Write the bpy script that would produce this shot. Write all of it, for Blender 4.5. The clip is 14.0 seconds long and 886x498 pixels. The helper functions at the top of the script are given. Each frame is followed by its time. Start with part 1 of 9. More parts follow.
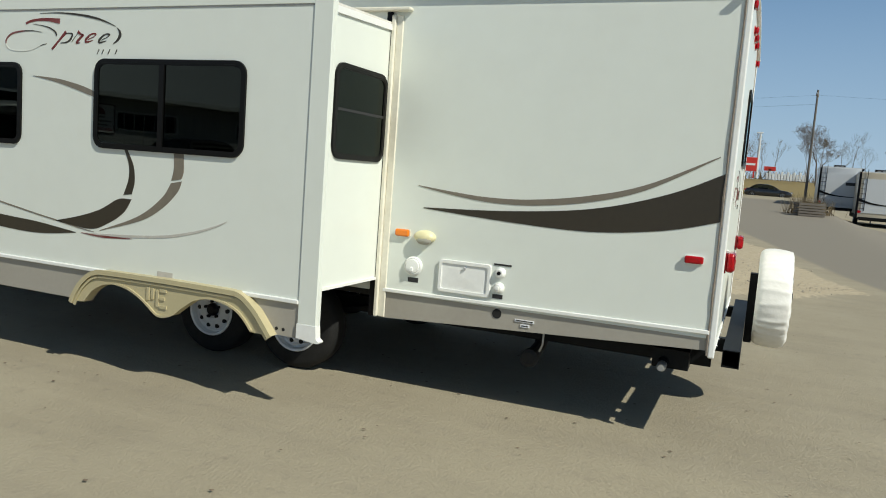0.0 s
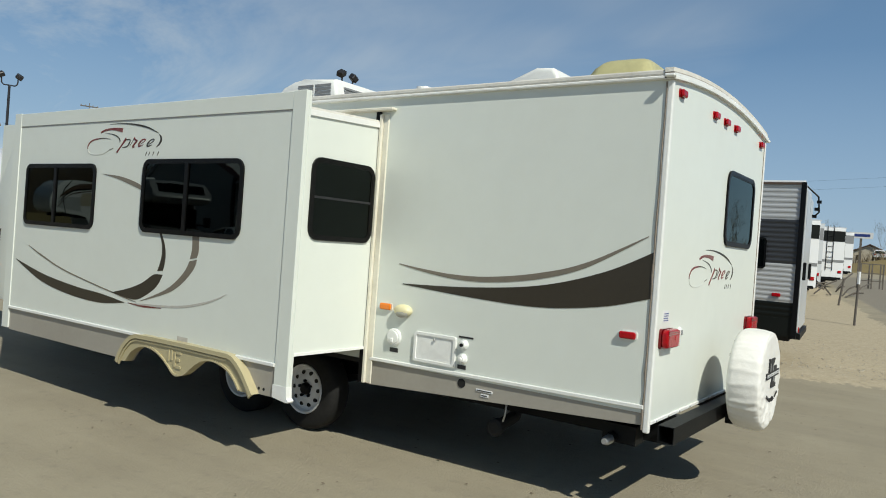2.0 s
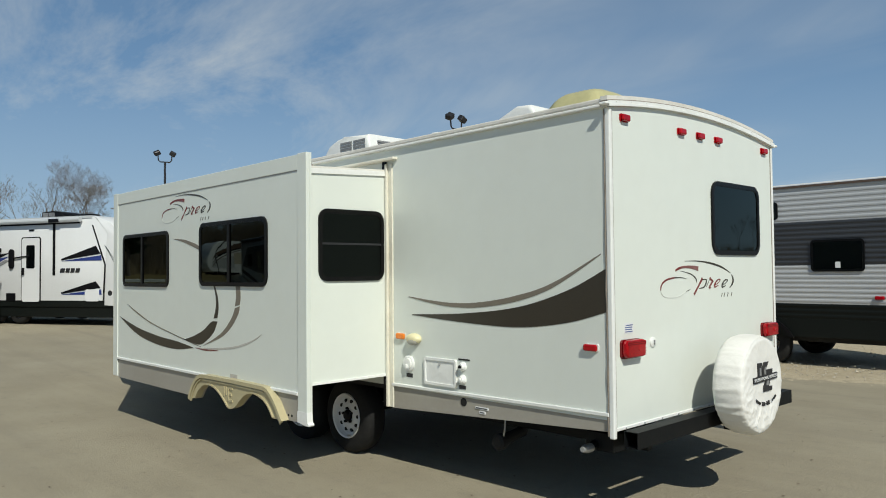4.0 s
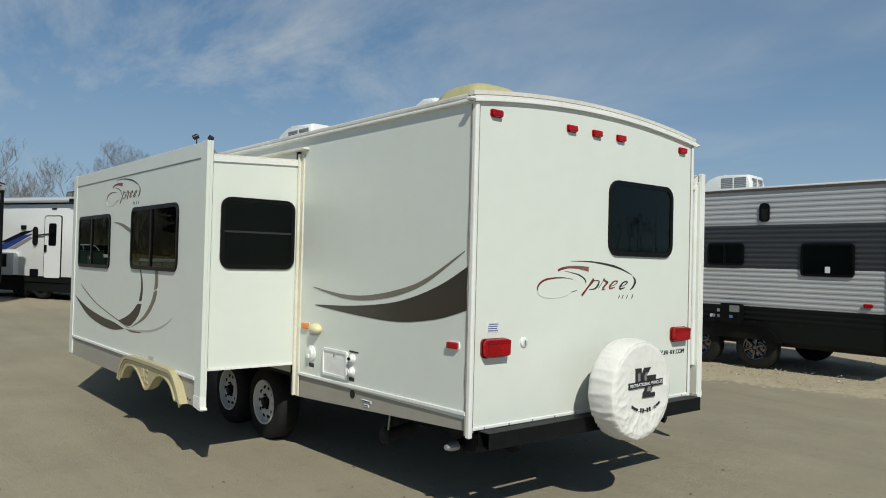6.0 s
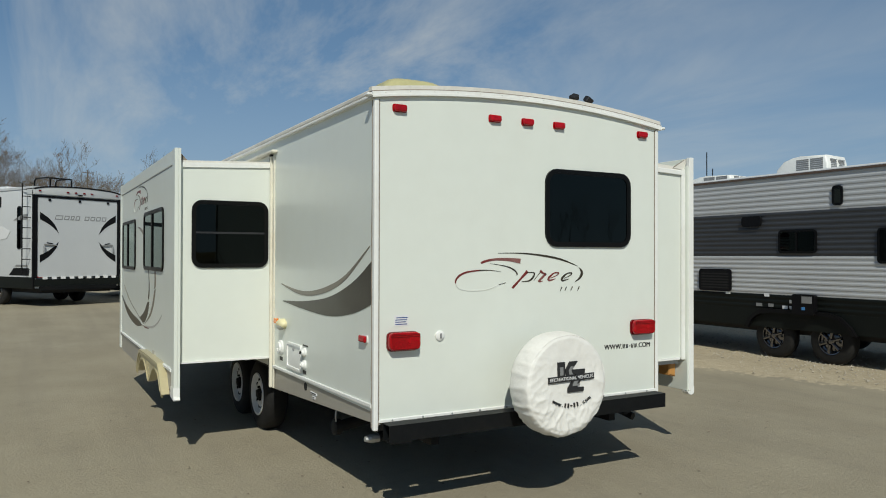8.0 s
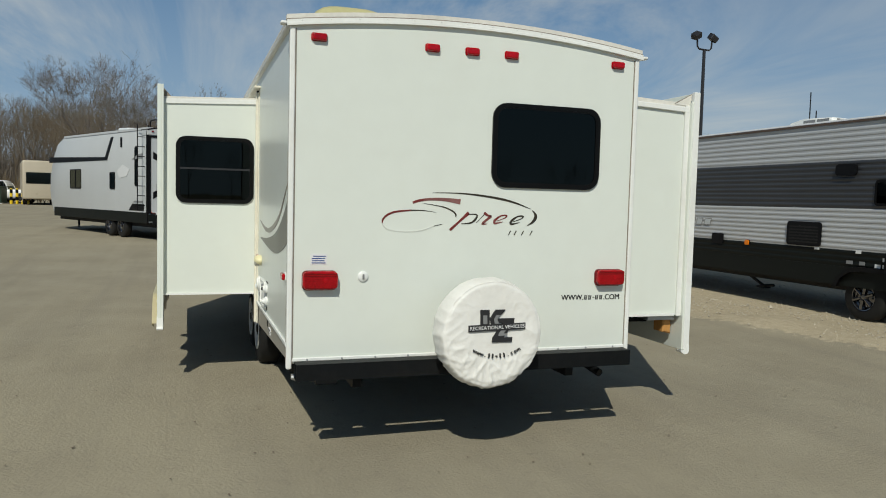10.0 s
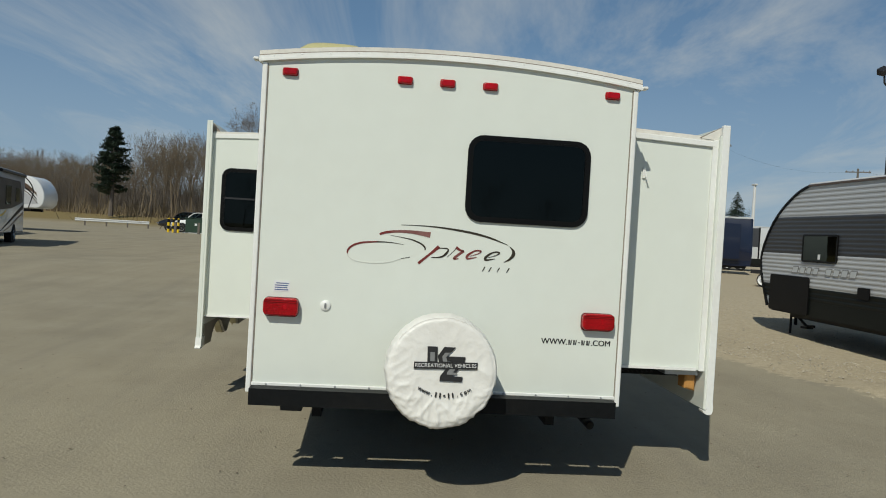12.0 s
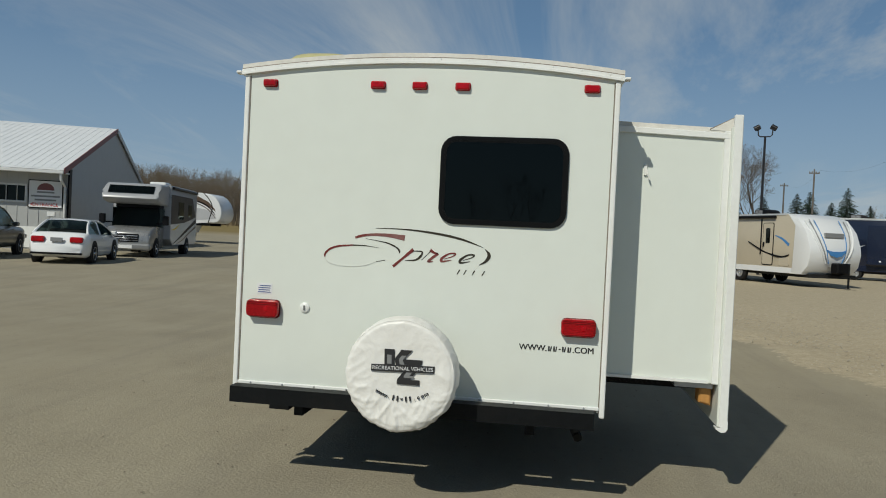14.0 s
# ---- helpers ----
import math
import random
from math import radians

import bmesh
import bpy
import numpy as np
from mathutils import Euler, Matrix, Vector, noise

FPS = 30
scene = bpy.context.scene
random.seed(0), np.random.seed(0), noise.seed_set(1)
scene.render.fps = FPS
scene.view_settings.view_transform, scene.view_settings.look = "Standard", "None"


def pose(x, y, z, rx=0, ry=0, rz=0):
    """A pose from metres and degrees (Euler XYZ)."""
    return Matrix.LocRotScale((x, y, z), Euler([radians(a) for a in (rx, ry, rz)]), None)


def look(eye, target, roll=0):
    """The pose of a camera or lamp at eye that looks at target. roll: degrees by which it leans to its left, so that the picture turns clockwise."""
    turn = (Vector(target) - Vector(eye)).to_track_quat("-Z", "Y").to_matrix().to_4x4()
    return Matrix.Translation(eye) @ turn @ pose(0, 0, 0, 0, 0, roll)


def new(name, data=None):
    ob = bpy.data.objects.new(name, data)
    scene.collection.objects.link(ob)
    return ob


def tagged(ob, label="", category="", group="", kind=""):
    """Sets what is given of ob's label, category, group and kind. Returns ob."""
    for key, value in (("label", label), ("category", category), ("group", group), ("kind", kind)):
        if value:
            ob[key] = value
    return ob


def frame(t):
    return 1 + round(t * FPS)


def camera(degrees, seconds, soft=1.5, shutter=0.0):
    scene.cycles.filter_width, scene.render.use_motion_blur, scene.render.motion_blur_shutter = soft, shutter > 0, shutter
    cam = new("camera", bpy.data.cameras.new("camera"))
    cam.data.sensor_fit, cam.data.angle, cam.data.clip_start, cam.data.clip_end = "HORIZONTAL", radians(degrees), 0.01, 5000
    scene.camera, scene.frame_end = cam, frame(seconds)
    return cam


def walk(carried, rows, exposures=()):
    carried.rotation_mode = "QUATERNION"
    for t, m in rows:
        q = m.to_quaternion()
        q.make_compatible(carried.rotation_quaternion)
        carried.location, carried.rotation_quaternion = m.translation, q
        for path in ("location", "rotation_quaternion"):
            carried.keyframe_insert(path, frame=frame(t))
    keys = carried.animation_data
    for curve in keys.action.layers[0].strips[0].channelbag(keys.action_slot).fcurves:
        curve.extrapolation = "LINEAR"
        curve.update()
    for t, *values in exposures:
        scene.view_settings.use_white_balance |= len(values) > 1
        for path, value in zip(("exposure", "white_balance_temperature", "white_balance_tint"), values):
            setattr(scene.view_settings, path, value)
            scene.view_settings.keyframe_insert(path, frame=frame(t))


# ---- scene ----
cam = camera(61.4, 14.0, soft=1.0)
METRES, EYE, TILT, LEAN, TURN = 9.36, 1.555, 0.0, 0.0, 22.7
X0, Y0 = 0.164, -4.60
ROWS = [
    (0.0, 0.0, 0.0, 0.0, 0.44, -5.88, -4.27),
    (0.5, 0.0376, -0.0026, 0.0031, 4.33, -5.23, -4.91),
    (1.0, 0.0734, -0.015, 0.0031, 7.81, -3.82, -4.2),
    (1.5, 0.107, -0.0275, 0.0053, 10.76, -2.72, -3.77),
    (2.0, 0.1424, -0.0332, 0.0077, 12.64, -0.41, -4.15),
    (2.5, 0.1739, -0.0404, 0.0082, 15.95, 1.32, -4.76),
    (3.0, 0.2078, -0.0511, 0.009, 18.91, 2.01, -2.17),
    (5.5, 0.3606, -0.0068, 0.0128, 27.68, 0.73, -0.48),
    (6.0, 0.3879, 0.0088, 0.0142, 27.7, 0.98, -1.43),
    (6.5, 0.4244, 0.0244, 0.0155, 29.63, 1.75, -1.56),
    (7.0, 0.4549, 0.0437, 0.0133, 33.28, 1.77, -0.6),
    (7.5, 0.4862, 0.0671, 0.0145, 35.89, 0.84, -0.45),
    (8.0, 0.5211, 0.0903, 0.0149, 38.02, 0.54, -0.15),
    (8.5, 0.5496, 0.1172, 0.0134, 40.33, -1.48, -0.36),
    (11.0, 0.6502, 0.2738, 0.0116, 55.34, -2.04, -2.98),
    (11.5, 0.6712, 0.3058, 0.013, 59.09, -1.04, -3.82),
    (12.0, 0.6852, 0.339, 0.0117, 62.57, -1.07, -3.37),
    (12.5, 0.6937, 0.3716, 0.0122, 65.95, -1.06, -2.95),
    (13.0, 0.71, 0.4022, 0.0132, 68.88, -0.94, -2.04),
    (13.5, 0.7225, 0.4311, 0.013, 72.33, -1.9, -2.21),
    (14.0, 0.7288, 0.4654, 0.0136, 75.38, -0.97, -2.74),
]
walk(cam, [(t, pose(X0, Y0, EYE, TILT, LEAN, TURN) @ pose(METRES * x, METRES * y, METRES * z, 90 + pitch, roll, yaw)) for t, x, y, z, yaw, pitch, roll in ROWS],
     [(0.0, -0.02, 6850, 3), (1.5, -0.12, 6780, 3), (3.0, -0.20, 6720, 3), (5.5, -0.33, 6690, 3), (8.5, -0.45, 6720, 3), (11.0, -0.48, 6800, 3), (14.0, -0.57, 6800, 3)])

# ---- world, sun ----
SUN = Vector((2.55, -1.18, 2.62)).normalized()
ELEV = math.asin(SUN.z)
ROTA = math.atan2(SUN.x, SUN.y)


def build_world():
    w = bpy.data.worlds.new("sky")
    scene.world = w
    w.use_nodes = True
    nt = w.node_tree
    nt.nodes.clear()
    N = nt.nodes.new
    out, bg, sky = N("ShaderNodeOutputWorld"), N("ShaderNodeBackground"), N("ShaderNodeTexSky")
    sky.sky_type, sky.sun_disc = "NISHITA", False
    sky.sun_elevation, sky.sun_rotation = ELEV, ROTA
    sky.air_density, sky.dust_density, sky.ozone_density = 1.0, 0.3, 3.0
    bg.inputs["Strength"].default_value = 0.061
    tc = N("ShaderNodeTexCoord")
    # project the direction onto a flat cloud layer, so that streaks run together towards the horizon
    sep = N("ShaderNodeSeparateXYZ")
    nt.links.new(tc.outputs["Generated"], sep.inputs[0])
    zc = N("ShaderNodeMath"); zc.operation = "MAXIMUM"; zc.inputs[1].default_value = 0.03
    nt.links.new(sep.outputs["Z"], zc.inputs[0])
    za = N("ShaderNodeMath"); za.operation = "ADD"; za.inputs[1].default_value = 0.10
    nt.links.new(zc.outputs[0], za.inputs[0])
    dv = N("ShaderNodeVectorMath"); dv.operation = "DIVIDE"
    cb = N("ShaderNodeCombineXYZ")
    for i in range(3):
        nt.links.new(za.outputs[0], cb.inputs[i])
    nt.links.new(tc.outputs["Generated"], dv.inputs[0])
    nt.links.new(cb.outputs[0], dv.inputs[1])
    mp = N("ShaderNodeMapping")
    mp.inputs["Rotation"].default_value = (0, 0, radians(62))
    mp.inputs["Scale"].default_value = (0.36, 0.95, 0.0)
    nt.links.new(dv.outputs[0], mp.inputs[0])
    n1 = N("ShaderNodeTexNoise"); n1.inputs["Scale"].default_value = 0.78; n1.inputs["Detail"].default_value = 7; n1.inputs["Roughness"].default_value = 0.66; n1.inputs["Distortion"].default_value = 0.7
    nt.links.new(mp.outputs[0], n1.inputs["Vector"])
    n2 = N("ShaderNodeTexNoise"); n2.inputs["Scale"].default_value = 0.55; n2.inputs["Detail"].default_value = 3
    nt.links.new(dv.outputs[0], n2.inputs["Vector"])
    r1 = N("ShaderNodeMapRange"); r1.inputs[1].default_value, r1.inputs[2].default_value = 0.44, 0.74
    nt.links.new(n1.outputs["Fac"], r1.inputs[0])
    r2 = N("ShaderNodeMapRange"); r2.inputs[1].default_value, r2.inputs[2].default_value = 0.28, 0.62
    # and gathers on the side away from the sun
    west = N("ShaderNodeMath"); west.operation = "MULTIPLY_ADD"
    west.inputs[1].default_value, west.inputs[2].default_value = -0.55, -0.41
    nt.links.new(sep.outputs["X"], west.inputs[0])
    wa = N("ShaderNodeMath"); wa.operation = "ADD"
    nt.links.new(n2.outputs["Fac"], wa.inputs[0]); nt.links.new(west.outputs[0], wa.inputs[1])
    nt.links.new(wa.outputs[0], r2.inputs[0])
    mu = N("ShaderNodeMath"); mu.operation = "MULTIPLY"
    nt.links.new(r1.outputs[0], mu.inputs[0]); nt.links.new(r2.outputs[0], mu.inputs[1])
    # the veil thins out towards the zenith
    zf = N("ShaderNodeMapRange")
    for i, v in enumerate((0.45, 0.85, 0.95, 0.30)):
        zf.inputs[i + 1].default_value = v
    nt.links.new(sep.outputs["Z"], zf.inputs[0])
    mm = N("ShaderNodeMath"); mm.operation = "MULTIPLY"
    nt.links.new(mu.outputs[0], mm.inputs[0]); nt.links.new(zf.outputs[0], mm.inputs[1])
    mix = N("ShaderNodeMix"); mix.data_type = "RGBA"
    mix.inputs[7].default_value = (11.6, 11.9, 12.3, 1)
    nt.links.new(mm.outputs[0], mix.inputs[0])
    # a thin high haze lies over the whole sky
    haze = N("ShaderNodeMix"); haze.data_type = "RGBA"
    hz = N("ShaderNodeMapRange")
    for i, v in enumerate((0.0, 0.40, 0.55, 0.30)):
        hz.inputs[i + 1].default_value = v
    nt.links.new(sep.outputs["Z"], hz.inputs[0])
    hx = N("ShaderNodeMapRange")
    for i, v in enumerate((0.40, 0.80, 1.0, 0.25)):
        hx.inputs[i + 1].default_value = v
    nt.links.new(sep.outputs["Z"], hx.inputs[0])
    hm = N("ShaderNodeMath"); hm.operation = "MULTIPLY"
    nt.links.new(hz.outputs[0], hm.inputs[0]); nt.links.new(hx.outputs[0], hm.inputs[1])
    nt.links.new(hm.outputs[0], haze.inputs[0])
    haze.inputs[7].default_value = (4.0, 7.7, 14.2, 1)
    nt.links.new(sky.outputs[0], haze.inputs[6])
    nt.links.new(haze.outputs[2], mix.inputs[6])
    # the crown of the sky is dimmer and less blue
    crown, cr = N("ShaderNodeMix"), N("ShaderNodeMapRange")
    crown.data_type = "RGBA"
    for i, v in enumerate((0.45, 0.85, 0.0, 0.65)):
        cr.inputs[i + 1].default_value = v
    nt.links.new(sep.outputs["Z"], cr.inputs[0])
    nt.links.new(cr.outputs[0], crown.inputs[0])
    nt.links.new(mix.outputs[2], crown.inputs[6])
    crown.inputs[7].default_value = (2.1, 2.5, 3.2, 1)
    # pale veil along the horizon
    veil, vr = N("ShaderNodeMix"), N("ShaderNodeMapRange")
    veil.data_type = "RGBA"
    for i, v in enumerate((0.0, 0.26, 0.58, 0.0)):
        vr.inputs[i + 1].default_value = v
    nt.links.new(sep.outputs["Z"], vr.inputs[0])
    nt.links.new(vr.outputs[0], veil.inputs[0])
    nt.links.new(crown.outputs[2], veil.inputs[6])
    veil.inputs[7].default_value = (7.7, 9.8, 12.5, 1)
    nt.links.new(veil.outputs[2], bg.inputs["Color"])
    nt.links.new(bg.outputs[0], out.inputs[0])


build_world()
sun_data = bpy.data.lights.new("sun", "SUN")
sun_data.energy, sun_data.angle, sun_data.color = 4.45, radians(0.53), (1.0, 0.965, 0.905)
sun = new("sun", sun_data)
sun.matrix_world = look(SUN * 60, (0, 0, 0))


# ---- materials ----
def mat(name, color, rough=0.5, metal=0.0, vary=0.08, scale=6.0, bump=0.0, bscale=60.0, spec=0.5, coat=0.0, rand=0.0, grime=None, alpha=1.0):
    """A procedural surface: a base colour with two scales of change, relief, and an optional grime colour."""
    m = bpy.data.materials.new(name)
    m.use_nodes = True
    nt = m.node_tree
    b = nt.nodes["Principled BSDF"]
    b.inputs["Roughness"].default_value, b.inputs["Metallic"].default_value = rough, metal
    b.inputs["Specular IOR Level"].default_value, b.inputs["Coat Weight"].default_value = spec, coat
    N, L = nt.nodes.new, nt.links.new
    tc = N("ShaderNodeTexCoord")
    n1 = N("ShaderNodeTexNoise"); n1.inputs["Scale"].default_value = scale * 0.25; n1.inputs["Detail"].default_value = 4
    n2 = N("ShaderNodeTexNoise"); n2.inputs["Scale"].default_value = scale * 5; n2.inputs["Detail"].default_value = 5
    L(tc.outputs["Object"], n1.inputs["Vector"]); L(tc.outputs["Object"], n2.inputs["Vector"])
    ad = N("ShaderNodeMath"); ad.operation = "ADD"
    L(n1.outputs["Fac"], ad.inputs[0]); L(n2.outputs["Fac"], ad.inputs[1])
    mr = N("ShaderNodeMapRange"); mr.inputs[1].default_value, mr.inputs[2].default_value = 0.6, 1.4
    mr.inputs[3].default_value, mr.inputs[4].default_value = 1 - vary, 1 + vary
    L(ad.outputs[0], mr.inputs[0])
    fac = mr.outputs[0]
    if rand:
        oi = N("ShaderNodeObjectInfo"); r = N("ShaderNodeMapRange")
        r.inputs[3].default_value, r.inputs[4].default_value = 1 - rand, 1 + rand
        L(oi.outputs["Random"], r.inputs[0])
        mu = N("ShaderNodeMath"); mu.operation = "MULTIPLY"
        L(fac, mu.inputs[0]); L(r.outputs[0], mu.inputs[1]); fac = mu.outputs[0]
    vm = N("ShaderNodeVectorMath"); vm.operation = "SCALE"
    vm.inputs[0].default_value = color[:3]
    L(fac, vm.inputs["Scale"])
    col = vm.outputs[0]
    if grime:
        g = N("ShaderNodeTexNoise"); g.inputs["Scale"].default_value = 1.7; g.inputs["Detail"].default_value = 8; g.inputs["Roughness"].default_value = 0.65
        L(tc.outputs["Object"], g.inputs["Vector"])
        gr = N("ShaderNodeMapRange"); gr.inputs[1].default_value, gr.inputs[2].default_value = 0.5, 0.78
        gr.inputs[4].default_value = grime[3]
        L(g.outputs["Fac"], gr.inputs[0])
        mx = N("ShaderNodeMix"); mx.data_type = "RGBA"; mx.inputs[7].default_value = (*grime[:3], 1)
        L(gr.outputs[0], mx.inputs[0]); L(col, mx.inputs[6]); col = mx.outputs[2]
    L(col, b.inputs["Base Color"])
    rr = N("ShaderNodeMapRange"); rr.inputs[3].default_value, rr.inputs[4].default_value = max(0, rough - 0.07), min(1, rough + 0.07)
    L(n1.outputs["Fac"], rr.inputs[0]); L(rr.outputs[0], b.inputs["Roughness"])
    if bump:
        nb = N("ShaderNodeTexNoise"); nb.inputs["Scale"].default_value = bscale; nb.inputs["Detail"].default_value = 4
        L(tc.outputs["Object"], nb.inputs["Vector"])
        bp = N("ShaderNodeBump"); bp.inputs["Strength"].default_value = bump; bp.inputs["Distance"].default_value = 0.01
        L(nb.outputs["Fac"], bp.inputs["Height"]); L(bp.outputs[0], b.inputs["Normal"])
    return m


def glass_mat(name, tint):
    """Tinted glazing: clear Fresnel gloss over a dark see-through film."""
    m = bpy.data.materials.new(name)
    m.use_nodes = True
    nt = m.node_tree
    nt.nodes.clear()
    N, L = nt.nodes.new, nt.links.new
    out, mx, tr, gl, fr = N("ShaderNodeOutputMaterial"), N("ShaderNodeMixShader"), N("ShaderNodeBsdfTransparent"), N("ShaderNodeBsdfGlossy"), N("ShaderNodeFresnel")
    tr.inputs["Color"].default_value = (*tint, 1)
    gl.inputs["Roughness"].default_value = 0.015
    fr.inputs["IOR"].default_value = 1.33
    gl.inputs["Color"].default_value = (0.86, 1.0, 0.93, 1)
    tc, nz, bp = N("ShaderNodeTexCoord"), N("ShaderNodeTexNoise"), N("ShaderNodeBump")
    nz.inputs["Scale"].default_value = 1.6
    bp.inputs["Strength"].default_value, bp.inputs["Distance"].default_value = 0.05, 0.02
    L(tc.outputs["Object"], nz.inputs["Vector"]); L(nz.outputs["Fac"], bp.inputs["Height"]); L(bp.outputs[0], gl.inputs["Normal"])
    L(fr.outputs[0], mx.inputs[0]); L(tr.outputs[0], mx.inputs[1]); L(gl.outputs[0], mx.inputs[2]); L(mx.outputs[0], out.inputs[0])
    return m


